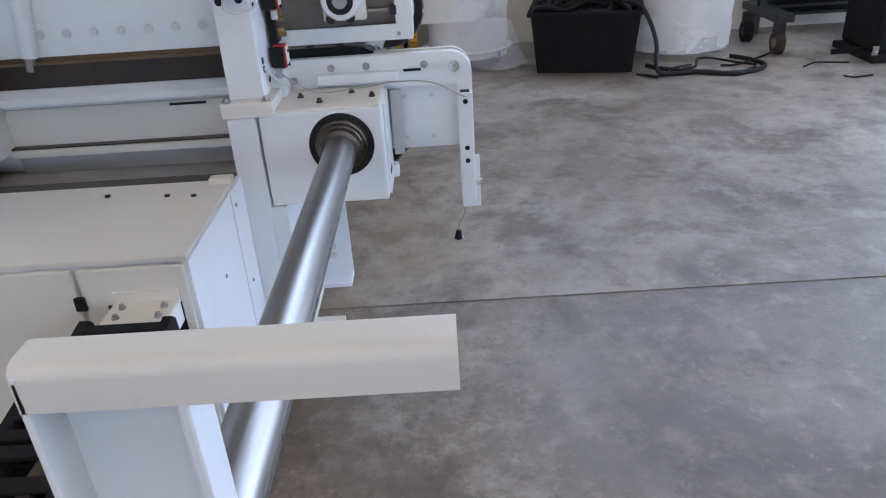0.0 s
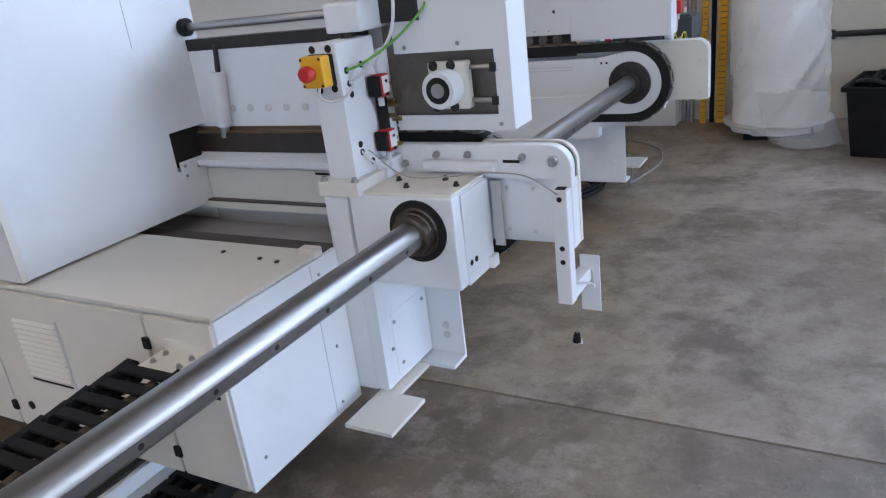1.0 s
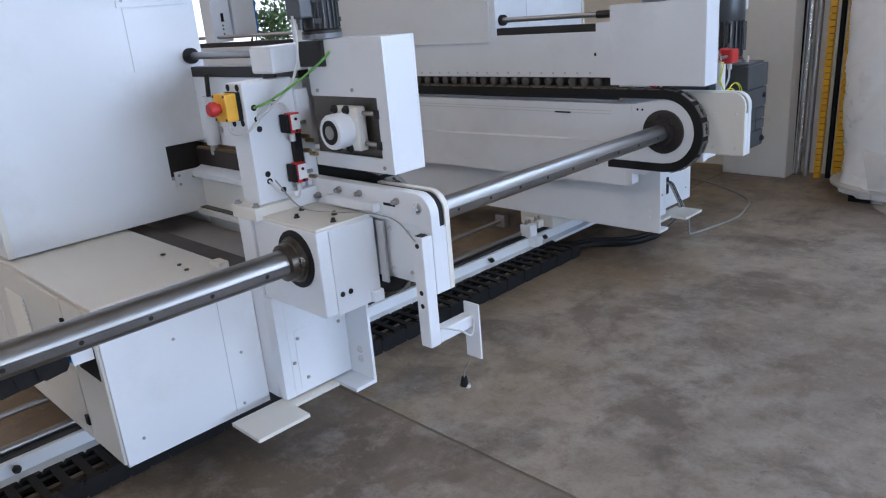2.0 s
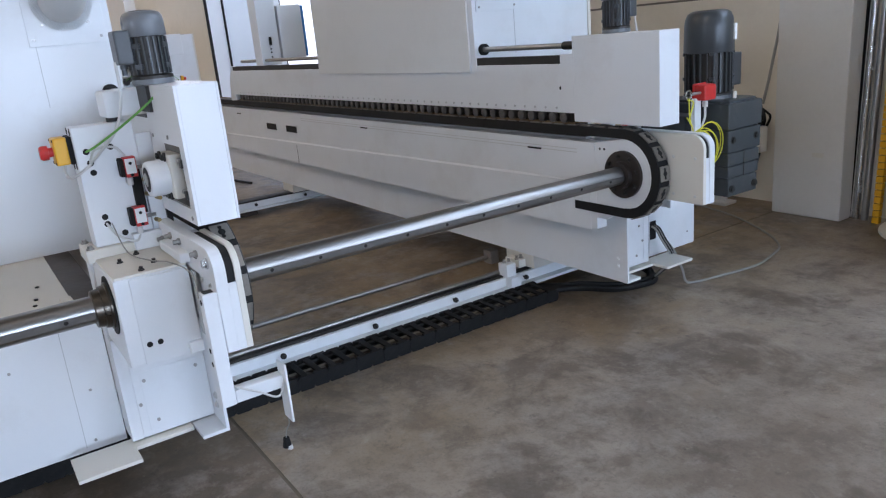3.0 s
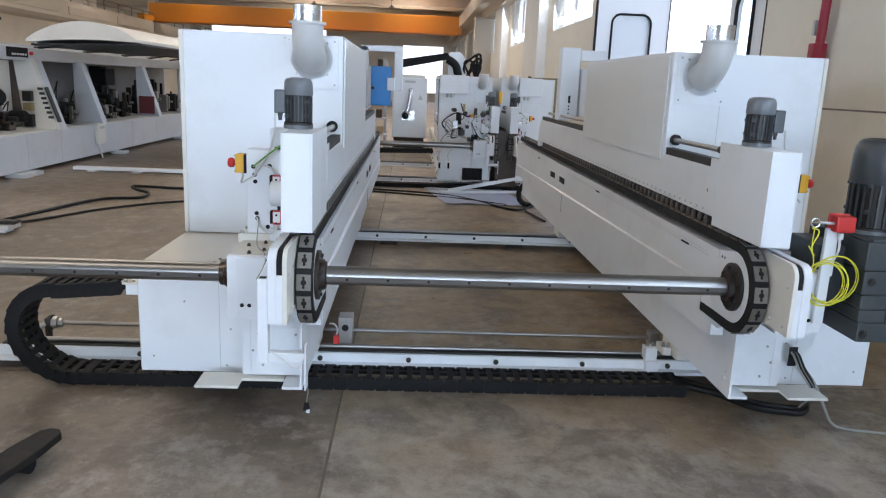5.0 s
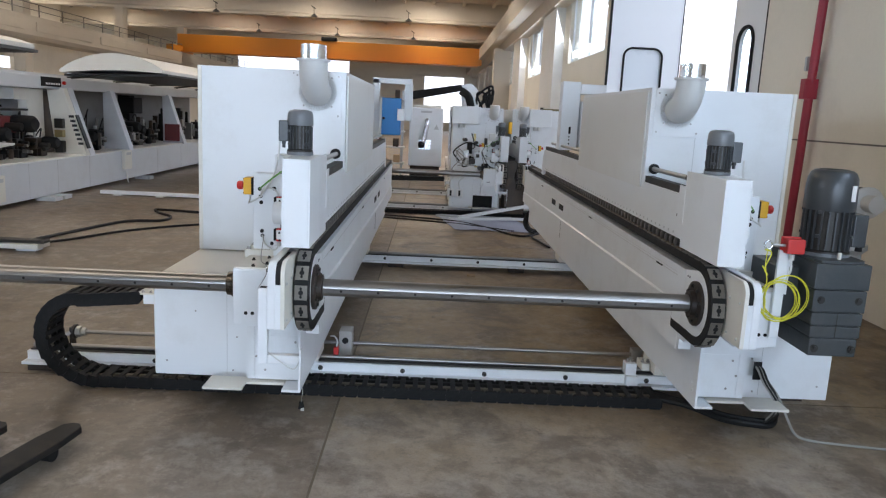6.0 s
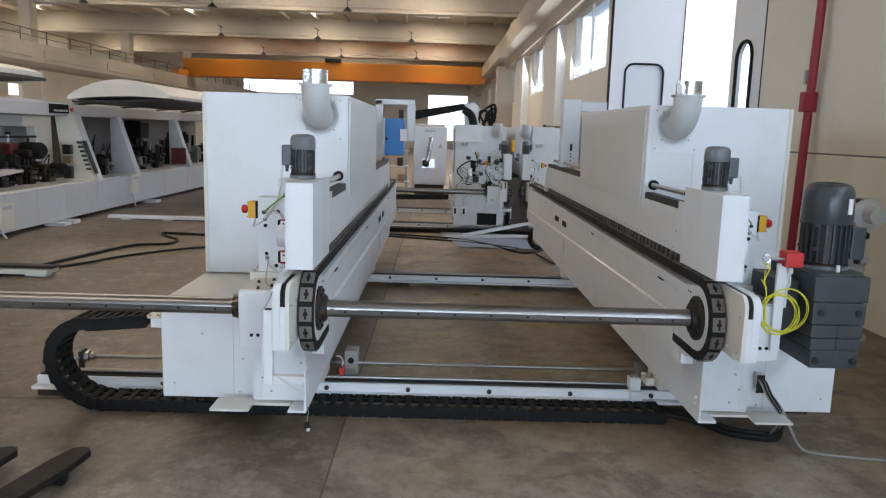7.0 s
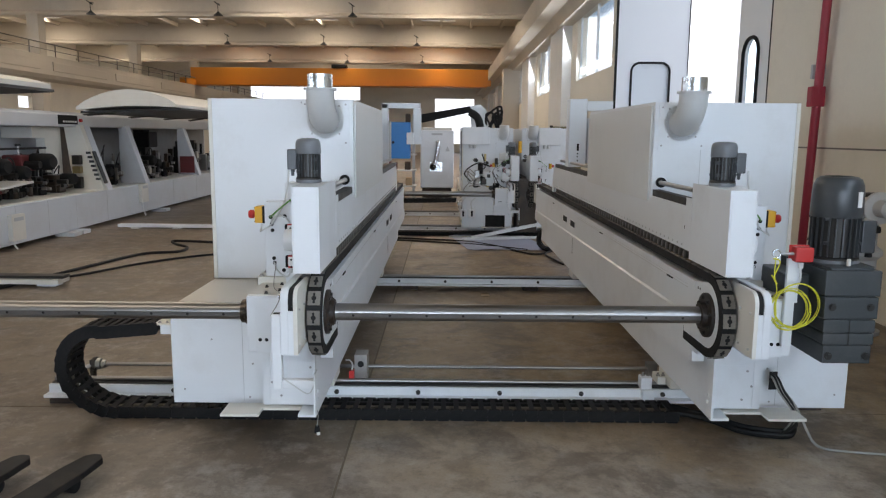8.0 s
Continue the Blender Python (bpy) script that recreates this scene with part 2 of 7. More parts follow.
def floor_material():
    m = bpy.data.materials.new("worn_concrete_floor")
    m.use_nodes = True
    n, l = m.node_tree.nodes, m.node_tree.links
    b = n["Principled BSDF"]
    co = n.new("ShaderNodeTexCoord")

    def tex(scale, detail, rough, dist=0.0):
        t = n.new("ShaderNodeTexNoise")
        t.inputs["Scale"].default_value, t.inputs["Detail"].default_value = scale, detail
        t.inputs["Roughness"].default_value, t.inputs["Distortion"].default_value = rough, dist
        l.new(co.outputs["Object"], t.inputs["Vector"])
        return t.outputs["Fac"]

    def ramp(src, a, z, hi=1.0):
        r = n.new("ShaderNodeMapRange")
        r.inputs["From Min"].default_value, r.inputs["From Max"].default_value, r.inputs["To Max"].default_value = a, z, hi
        l.new(src, r.inputs["Value"])
        return r.outputs[0]

    def mixc(fac, a, c):
        x = n.new("ShaderNodeMix")
        x.data_type = "RGBA"
        l.new(fac, x.inputs["Factor"])
        if isinstance(a, tuple):
            x.inputs["A"].default_value = (*a, 1)
        else:
            l.new(a, x.inputs["A"])
        x.inputs["B"].default_value = (*c, 1)
        return x.outputs["Result"]

    clouds = tex(0.55, 6, 0.6, 0.4)
    blotch = tex(1.9, 7, 0.62, 0.5)
    mottle = tex(8.0, 9, 0.7, 0.2)
    grain = tex(70, 5, 0.8)
    scuff = tex(3.8, 13, 0.76, 0.12)
    zone = tex(0.8, 3, 0.5, 0.2)
    stain = tex(0.5, 5, 0.6, 0.6)
    fleck = tex(30, 2, 0.5)
    c = mixc(ramp(clouds, 0.4, 0.6), (0.225, 0.18, 0.138), (0.47, 0.405, 0.335))
    # warm rooflight between the machines put into the colour: browner towards -x
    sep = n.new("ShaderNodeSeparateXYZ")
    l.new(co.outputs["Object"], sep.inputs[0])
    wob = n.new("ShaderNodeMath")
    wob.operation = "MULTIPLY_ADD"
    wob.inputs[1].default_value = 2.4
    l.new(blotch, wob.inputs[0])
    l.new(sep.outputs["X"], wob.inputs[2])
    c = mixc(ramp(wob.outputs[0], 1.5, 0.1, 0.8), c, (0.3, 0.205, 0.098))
    # the slab on the far side of the joint was poured darker
    slab = n.new("ShaderNodeMath")
    slab.operation = "LESS_THAN"
    slab.inputs[1].default_value = 2.43
    l.new(sep.outputs["Y"], slab.inputs[0])
    c = mixc(ramp(slab.outputs[0], 0.0, 1.0, 0.6), c, (0.125, 0.096, 0.07))
    c = mixc(ramp(blotch, 0.5, 0.59, 0.74), c, (0.12, 0.09, 0.064))
    c = mixc(ramp(mottle, 0.5, 0.68, 0.5), c, (0.135, 0.108, 0.084))
    c = mixc(ramp(mottle, 0.47, 0.32, 0.4), c, (0.42, 0.37, 0.315))
    both = n.new("ShaderNodeMath")
    both.operation = "MULTIPLY"
    l.new(ramp(scuff, 0.49, 0.62, 0.58), both.inputs[0])
    l.new(ramp(zone, 0.41, 0.55), both.inputs[1])
    c = mixc(ramp(tex(3.1, 11, 0.7, 0.12), 0.505, 0.595, 0.4), c, (0.1, 0.076, 0.056))
    c = mixc(both.outputs[0], c, (0.45, 0.4, 0.345))
    c = mixc(ramp(stain, 0.52, 0.68, 0.5), c, (0.155, 0.108, 0.064))
    # fine pale scratches and chips
    c = mixc(ramp(tex(11, 13, 0.82, 0.3), 0.57, 0.66, 0.45), c, (0.46, 0.41, 0.35))
    c = mixc(ramp(tex(6.5, 13, 0.8, 0.5), 0.57, 0.65, 0.5), c, (0.075, 0.058, 0.044))
    c = mixc(ramp(grain, 0.5, 0.72, 0.5), c, (0.12, 0.1, 0.083))
    c = mixc(ramp(tex(15, 5, 0.7), 0.62, 0.74, 0.4), c, (0.45, 0.41, 0.36))
    c = mixc(ramp(fleck, 0.73, 0.78, 0.6), c, (0.06, 0.05, 0.045))
    l.new(c, b.inputs["Base Color"])
    rr = n.new("ShaderNodeMapRange")
    rr.inputs["From Min"].default_value, rr.inputs["From Max"].default_value = 0.3, 0.7
    rr.inputs["To Min"].default_value, rr.inputs["To Max"].default_value = 0.34, 0.6
    l.new(scuff, rr.inputs["Value"])
    l.new(rr.outputs[0], b.inputs["Roughness"])
    bp = n.new("ShaderNodeBump")
    bp.inputs["Strength"].default_value, bp.inputs["Distance"].default_value = 0.12, 0.004
    l.new(grain, bp.inputs["Height"])
    l.new(bp.outputs[0], b.inputs["Normal"])
    return m


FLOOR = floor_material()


def wrap_material():
    m = material("stretch_film", (0.92, 0.915, 0.89), 0.3, var=0.05, scale=4, fine=30, bump=0.0)
    n, l = m.node_tree.nodes, m.node_tree.links
    b = n["Principled BSDF"]
    b.inputs["Subsurface Weight"].default_value = 0.25
    b.inputs["Subsurface Radius"].default_value = (0.05, 0.05, 0.05)
    co = n.new("ShaderNodeTexCoord")
    mp = n.new("ShaderNodeMapping")
    mp.inputs["Rotation"].default_value = (0.0, 0.75, 0.0)
    mp.inputs["Scale"].default_value = (1.0, 1.0, 2.6)
    l.new(co.outputs["Object"], mp.inputs["Vector"])
    w = n.new("ShaderNodeTexNoise")
    w.inputs["Scale"].default_value, w.inputs["Detail"].default_value, w.inputs["Distortion"].default_value = 3.2, 4, 1.0
    l.new(mp.outputs[0], w.inputs["Vector"])
    bp = n.new("ShaderNodeBump")
    bp.inputs["Strength"].default_value, bp.inputs["Distance"].default_value = 0.5, 0.03
    l.new(w.outputs["Fac"], bp.inputs["Height"])
    l.new(bp.outputs[0], b.inputs["Normal"])
    return m


FILM = wrap_material()
CLEARFILM = wrap_material()
CLEARFILM.name = "clear_film"
CLEARFILM.node_tree.nodes["Principled BSDF"].inputs["Alpha"].default_value = 0.2
CLEARFILM.node_tree.nodes["Principled BSDF"].inputs["Subsurface Weight"].default_value = 0.0
DUST = material("joint_dust", (0.2, 0.165, 0.125), 0.9, var=0.3, scale=5)
glass = bpy.data.materials.new("window_glass")
glass.use_nodes = True
gb = glass.node_tree.nodes["Principled BSDF"]
gb.inputs["Base Color"].default_value = (0.9, 0.95, 0.96, 1)
gb.inputs["Transmission Weight"].default_value, gb.inputs["Roughness"].default_value, gb.inputs["IOR"].default_value = 1.0, 0.05, 1.1


# ---- building helpers ----
def thing(name, at, label, category, group="", kind=""):
    ob = new(name)
    ob.empty_display_size = 0.05
    ob.matrix_world = Matrix.Translation(at)
    return tagged(ob, label, category, group, kind)


def chain_up(ob):
    m = Matrix.Identity(4)
    while ob is not None:
        m = ob.matrix_basis.copy() @ m if ob.parent is None else ob.matrix_parent_inverse @ ob.matrix_basis @ m
        ob = ob.parent
    return m


def put(name, mesh, parent=None, label="", at=None):
    """A mesh object under a thing; vertices are in world metres unless at is given."""
    ob = new(name, mesh)
    if parent is not None:
        ob.parent = parent
        ob.matrix_parent_inverse = chain_up(parent).inverted()
    if at is not None:
        ob.matrix_basis = at
    if label:
        ob["label"] = label
    return ob


def finish(bm, mat, bevel=0.0, smooth=False, name="part"):
    bmesh.ops.recalc_face_normals(bm, faces=bm.faces[:])
    if bevel:
        sharp = [e for e in bm.edges if len(e.link_faces) == 2 and e.calc_face_angle(0) > 0.6]
        bmesh.ops.bevel(bm, geom=sharp, offset=bevel, segments=2, profile=0.6, affect="EDGES", clamp_overlap=True)
    me = bpy.data.meshes.new(name)
    if smooth:
        for f in bm.faces:
            f.smooth = True
        for e in bm.edges:
            if len(e.link_faces) == 2 and e.calc_face_angle(0) > 0.7:
                e.smooth = False
    bm.to_mesh(me)
    bm.free()
    me.materials.append(mat)
    return me


def part(name, bm, mat, parent, label="", bevel=0.0, smooth=False, at=None):
    return put(name, finish(bm, mat, bevel, smooth, name), parent, label, at)


def bx(x0, x1, y0, y1, z0, z1, bm=None):
    bm = bm or bmesh.new()
    x0, x1, y0, y1, z0, z1 = min(x0, x1), max(x0, x1), min(y0, y1), max(y0, y1), min(z0, z1), max(z0, z1)
    v = [bm.verts.new((x, y, z)) for x in (x0, x1) for y in (y0, y1) for z in (z0, z1)]
    for f in ((0, 1, 3, 2), (4, 6, 7, 5), (0, 4, 5, 1), (2, 3, 7, 6), (0, 2, 6, 4), (1, 5, 7, 3)):
        bm.faces.new([v[i] for i in f])
    return bm


def prism(pts, axis, a, z, bm=None):
    """A polygon in the plane across axis, drawn out from a to z. pts: (x, z) for y, (y, z) for x, (x, y) for z."""
    bm = bm or bmesh.new()

    def p3(p, h):
        return {"x": (h, p[0], p[1]), "y": (p[0], h, p[1]), "z": (p[0], p[1], h)}[axis]
    lo = [bm.verts.new(p3(p, a)) for p in pts]
    hi = [bm.verts.new(p3(p, z)) for p in pts]
    bm.faces.new(lo)
    bm.faces.new(hi[::-1])
    k = len(pts)
    for i in range(k):
        bm.faces.new((lo[i], hi[i], hi[(i + 1) % k], lo[(i + 1) % k]))
    return bm


def rod(p, q, r, seg=16, bm=None, r2=None, cap=True):
    bm = bm or bmesh.new()
    p, q = Vector(p), Vector(q)
    d = (q - p).normalized()
    u = d.orthogonal().normalized()
    w = d.cross(u)
    r2 = r if r2 is None else r2
    a = [bm.verts.new(p + (u * math.cos(t) + w * math.sin(t)) * r) for t in (2 * math.pi * i / seg for i in range(seg))]
    b = [bm.verts.new(q + (u * math.cos(t) + w * math.sin(t)) * r2) for t in (2 * math.pi * i / seg for i in range(seg))]
    for i in range(seg):
        bm.faces.new((a[i], a[(i + 1) % seg], b[(i + 1) % seg], b[i]))
    if cap:
        bm.faces.new(a[::-1])
        bm.faces.new(b)
    return bm


def lathe(profile, origin, axis, seg=32, bm=None):
    """profile: (along, radius) pairs from origin along axis."""
    bm = bm or bmesh.new()
    o, d = Vector(origin), Vector(axis).normalized()
    u = d.orthogonal().normalized()
    w = d.cross(u)
    rings = []
    for h, r in profile:
        rings.append([bm.verts.new(o + d * h + (u * math.cos(t) + w * math.sin(t)) * max(r, 1e-4)) for t in (2 * math.pi * i / seg for i in range(seg))])
    for a, b in zip(rings, rings[1:]):
        for i in range(seg):
            bm.faces.new((a[i], a[(i + 1) % seg], b[(i + 1) % seg], b[i]))
    bm.faces.new(rings[0][::-1])
    bm.faces.new(rings[-1])
    return bm


def smooth_path(pts, n=8):
    pts = [Vector(p) for p in pts]
    ext = [pts[0] * 2 - pts[1], *pts, pts[-1] * 2 - pts[-2]]
    out = []
    for i in range(1, len(ext) - 2):
        a, b, c, d = ext[i - 1:i + 3]
        for k in range(n):
            t = k / n
            out.append(0.5 * ((2 * b) + (c - a) * t + (2 * a - 5 * b + 4 * c - d) * t * t + (3 * b - a - 3 * c + d) * t ** 3))
    out.append(pts[-1])
    return out


def hose(pts, r, seg=8, n=8, bm=None):
    bm = bm or bmesh.new()
    path = smooth_path(pts, n) if n > 1 else [Vector(p) for p in pts]
    u = (path[1] - path[0]).orthogonal().normalized()
    rings = []
    for i, p in enumerate(path):
        d = (path[min(i + 1, len(path) - 1)] - path[max(i - 1, 0)]).normalized()
        u = (u - d * u.dot(d)).normalized()
        w = d.cross(u)
        rings.append([bm.verts.new(p + (u * math.cos(t) + w * math.sin(t)) * r) for t in (2 * math.pi * k / seg for k in range(seg))])
    for a, b in zip(rings, rings[1:]):
        for k in range(seg):
            bm.faces.new((a[k], a[(k + 1) % seg], b[(k + 1) % seg], b[k]))
    bm.faces.new(rings[0][::-1])
    bm.faces.new(rings[-1])
    return bm


def arc(cx, cy, r, a0, a1, n=8):
    return [(cx + r * math.cos(radians(a0 + (a1 - a0) * i / n)), cy + r * math.sin(radians(a0 + (a1 - a0) * i / n))) for i in range(n + 1)]


def bolt(p, d, r, h, bm=None):
    p, d = Vector(p), Vector(d).normalized()
    bm = rod(p - d * 0.002, p + d * h * 0.35, r * 1.5, 12, bm)
    return rod(p + d * h * 0.35, p + d * h, r, 6, bm)

# ---- the two mirrored machine halves ----
MID = 3.268          # plane half-way between the halves
AX, AZ = -0.186, 0.772   # axis of the chain wheel and drive shaft
CHAIN_R = 0.2


def motor_part(root, at, r, h, box_dir, mat, box_mat, cap_h, name="motor"):
    """A standing finned electric motor with its terminal box."""
    x, y, z = at
    # body darker than its fins: shade of the grooves is in its colour
    body = part(name, lathe([(0, r * 0.82), (0.012, r * 1.02), (0.025, r * 1.02), (0.03, r * 0.9), (h - cap_h, r * 0.9)], at, (0, 0, 1), 36), DARKSTEEL, root, smooth=True)
    cap = lathe([(h - cap_h, r * 1.02), (h - cap_h * 0.97, r * 1.04), (h - cap_h * 0.4, r * 1.02), (h - cap_h * 0.2, r * 0.98), (h - cap_h * 0.07, r * 0.88), (h - cap_h * 0.01, r * 0.72), (h, r * 0.6)], at, (0, 0, 1), 36)
    vents = bmesh.new()
    for k in range(3):
        ring = lathe([(h - 0.0005 + 0.001 * (k % 2), r * (0.18 + 0.16 * k)), (h + 0.0015, r * (0.2 + 0.16 * k)), (h + 0.0015, r * (0.24 + 0.16 * k)), (h - 0.0005, r * (0.26 + 0.16 * k))], at, (0, 0, 1), 24)
        tmp = bpy.data.meshes.new("ring")
        ring.to_mesh(tmp)
        ring.free()
        vents.from_mesh(tmp)
    part("motor_flange", lathe([(0.0, r * 0.85), (0.002, r * 1.05), (0.016, r * 1.05), (0.018, r * 0.85)], at, (0, 0, 1), 36), COWL, body, "grey cast flange", smooth=True)
    part("cowl_grille", vents, DARKSTEEL, body)
    part("fan_cowl", cap, COWL if r < 0.08 else mat, body, "dark grey fan cowl", smooth=True)
    for k in range(22):
        a = 2 * math.pi * (k + 0.5) / 22
        c, s = math.cos(a), math.sin(a)
        if abs(s - box_dir) < 0.12 and r < 0.08:
            continue
        bm = bx(r * 0.86, r * 1.0, -0.02 * r - 0.001, 0.02 * r + 0.001, 0.03, h - cap_h - 0.003)
        part("cooling_fin", bm, mat, body, at=Matrix.Translation(at) @ Matrix.Rotation(a, 4, "Z"))
    for k in range(4):
        a = math.pi / 4 + k * math.pi / 2
        for zz in (h * 0.22, h * 0.5):
            part("boss", bx(r * 0.9, r * 1.06, -0.012, 0.012, zz, zz + 0.014), mat, body, at=Matrix.Translation(at) @ Matrix.Rotation(a, 4, "Z"), bevel=0.002)
    d = box_dir
    ty, tz0, tz1 = (1.62, 0.3, 0.76) if r < 0.08 else (1.45, 0.12, 0.5)
    tb = part("terminal_box", bx(x - r * 0.62, x + r * 0.62, y + d * r * 0.85, y + d * r * ty, z + h * tz0, z + h * tz1), box_mat, body, "dark grey terminal box", bevel=0.006)
    part("cable_gland", lathe([(0, r * 0.17), (0.012, r * 0.17), (0.013, r * 0.13), (0.03, r * 0.13)], (x, y + d * r * 1.3, z + h * 0.3), (0, 0, -1), 12), box_mat, body, smooth=True)
    return body


def build_half(s, name_label, group):
    def Y(w):
        return MID + s * w

    def W(x0, x1, w0, w1, z0, z1, bm=None):
        return bx(x0, x1, Y(w0), Y(w1), z0, z1, bm)
    out = (0, s, 0)
    root = thing("edge_bander", (-0.5, Y(1.3), 0.2), name_label, "machine", group)

    # base channel with its end foot
    sec = [(Y(0.975), 0.222), (Y(1.065), 0.222), (Y(1.065), 0.234), (Y(0.985), 0.234), (Y(0.985), 0.61), (Y(0.975), 0.61)]
    web = part("base_channel", prism(sec, "x", -6.7, -0.24), WHITE, root)
    for zz in (0.30, 0.335):
        part("bolt", bolt((-0.30, Y(0.975), zz), (0, -s, 0), 0.007, 0.006), WHITE, web)
        part("bolt", bolt((-0.30, Y(0.985), zz), out, 0.009, 0.008), HAZE, web)
    for xx in (-1.06, -4.42):
        part("rail_carriage", W(xx - 0.12, xx + 0.12, 0.99, 1.2, 0.139, 0.222), CREAM, web, bevel=0.004)
        part("rail_carriage", W(xx - 0.12, xx + 0.12, 1.45, 1.66, 0.139, 0.206), CREAM, web, bevel=0.004)
    panel = part("end_panel", W(-0.40, -0.362, 0.986, 1.225, 0.24, 0.62), WHITE, root, bevel=0.002)
    part("cover_plate", W(-0.362, -0.3603, 1.01, 1.20, 0.26, 0.47), WHITE, panel, bevel=0.0015)
    for w, z in ((1.02, 0.44), (1.19, 0.44), (1.17, 0.29), (1.215, 0.36)):
        part("screw", rod((-0.3605, Y(w), z), (-0.356, Y(w), z), 0.006, 8), STEEL, panel)
    post = part("support_post", W(-0.482, -0.405, 1.0, 1.262, 0.235, 0.862), WHITE, root, bevel=0.004)
    part("post_side", W(-0.4048, -0.362, 1.2255, 1.262, 0.24, 0.603), WHITE, post)
    foot = W(-0.40, -0.33, 1.07, 1.45, 0.222, 0.234)
    W(-0.33, -0.24, 1.26, 1.45, 0.222, 0.234, foot)
    part("foot_plate", foot, CREAM, root)

    # bearing housing round the shaft
    hb = part("bearing_housing", W(-0.40, -0.072, 1.05, 1.256, 0.604, 0.868), WHITE, root, bevel=0.006)
    part("housing_lid", W(-0.40, -0.076, 1.05, 1.25, 0.868, 0.876), CREAM, hb, bevel=0.002)
    part("front_plate", W(-0.072, -0.066, 1.05, 1.215, 0.604, 0.864), WHITE, hb, bevel=0.002)
    part("rear_lip", W(-0.072, -0.05, 1.05, 1.09, 0.604, 0.64), WHITE, hb, bevel=0.004)
    part("bracket_slot", W(-0.06, -0.03, 1.04, 1.046, 0.66, 0.855), GREY, hb)
    part("seal_ring", lathe([(0, 0.088), (0.004, 0.088), (0.005, 0.07)], (AX, Y(1.256), AZ), out, 40), RUBBER, hb, smooth=True)
    part("bearing_collar", lathe([(0, 0.07), (0.008, 0.07), (0.01, 0.064), (0.024, 0.062), (0.026, 0.057), (0.046, 0.055), (0.048, 0.05), (0.049, 0.042)], (AX, Y(1.258), AZ), out, 40), COLLAR, hb, "oily dark steel collar", smooth=True)
    for w in (1.165, 1.195):
        part("screw_hole", rod((-0.0655, Y(w), 0.665), (-0.064, Y(w), 0.665), 0.0085, 12), RUBBER, hb)
    for xx, w in ((-0.30, 1.14), (-0.24, 1.2), (-0.16, 1.12), (-0.1, 1.17)):
        part("bolt", bolt((xx, Y(w), 0.876), (0, 0, 1), 0.006, 0.012), DARKSTEEL, hb)

    # column with emergency stop and limit switches
    col = part("column", W(-0.47, -0.376, 1.06, 1.235, 0.905, 1.275), WHITE, root, bevel=0.004)
    part("column_flange", W(-0.49, -0.352, 1.05, 1.272, 0.864, 0.905), CREAM, col, bevel=0.004)
    part("flange_side", W(-0.376, -0.34, 1.03, 1.13, 0.877, 0.93), WHITE, col, bevel=0.004)
    for xx, w in ((-0.475, 1.255), (-0.37, 1.255)):
        part("bolt", bolt((xx, Y(w), 0.905), (0, 0, 1), 0.008, 0.012), STEEL, col)
    for xx, z in ((-0.455, 1.262), (-0.402, 1.262), (-0.45, 1.155), (-0.4, 1.158)):
        part("hole", rod((xx, Y(1.2345), z), (xx, Y(1.2362), z), 0.0105, 14), RUBBER, col)
    for w, z in ((1.205, 1.2), (1.2, 1.165), (1.197, 1.135), (1.193, 0.995), (1.19, 0.972), (1.145, 0.935), (1.135, 1.205)):
        part("hole", rod((-0.3765, Y(w), z), (-0.3745, Y(w), z), 0.0095, 14), RUBBER, col)
    stop = part("emergency_stop", W(-0.463, -0.39, 1.249, 1.288, 1.168, 1.25), YELLOW, col, "yellow box with a red mushroom button", bevel=0.006)
    part("back_cover", W(-0.464, -0.389, 1.235, 1.25, 1.167, 1.251), PLASTIC, stop, bevel=0.004)
    for dx_, dz_ in ((-0.03, -0.034), (0.03, -0.034), (-0.03, 0.034), (0.03, 0.034)):
        part("screw", rod((-0.4265 + dx_, Y(1.287), 1.209 + dz_), (-0.4265 + dx_, Y(1.2895), 1.209 + dz_), 0.004, 8), DARKSTEEL, stop)
    part("button", lathe([(0, 0.014), (0.012, 0.014), (0.013, 0.021), (0.028, 0.022), (0.036, 0.017)], (-0.427, Y(1.288), 1.209), out, 24), RED, stop, "red mushroom push button", smooth=True)
    part("stop_cable", hose([(-0.43, Y(1.262), 1.168), (-0.43, Y(1.265), 1.14), (-0.395, Y(1.262), 1.128), (-0.362, Y(1.24), 1.138), (-0.362, Y(1.205), 1.16), (-0.376, Y(1.197), 1.165)], 0.0042, 6), HAZE, col, smooth=True)
    part("switch_plate", W(-0.376, -0.362, 1.015, 1.06, 0.93, 1.235), WHITE, col, bevel=0.002)
    for z in (1.14, 0.985):
        sw = part("limit_switch", W(-0.362, -0.328, 1.08, 1.115, z - 0.031, z + 0.031), RED, col, "red limit switch with a white label", bevel=0.003)
        part("switch_label", W(-0.3285, -0.3255, 1.083, 1.113, z - 0.02, z + 0.026), LABEL, sw)
        for dz in (-0.024, 0.012):
            part("switch_screw", rod((-0.3285, Y(1.098), z + dz), (-0.3235, Y(1.098), z + dz), 0.005, 8), PLASTIC, sw)
        part("switch_head", W(-0.37, -0.332, 1.115, 1.128, z - 0.028, z + 0.028), PLASTIC, sw, bevel=0.003)
        part("plunger", rod((-0.345, Y(1.085), z - 0.005), (-0.345, Y(1.05), z - 0.005), 0.006, 10), STEEL, sw)
        part("cable_gland", rod((-0.345, Y(1.105), z - 0.034), (-0.345, Y(1.105), z - 0.056), 0.009, 10), HAZE, sw)
    part("switch_bar", W(-0.37, -0.35, 1.07, 1.098, 0.99, 1.13), PLASTIC, col)
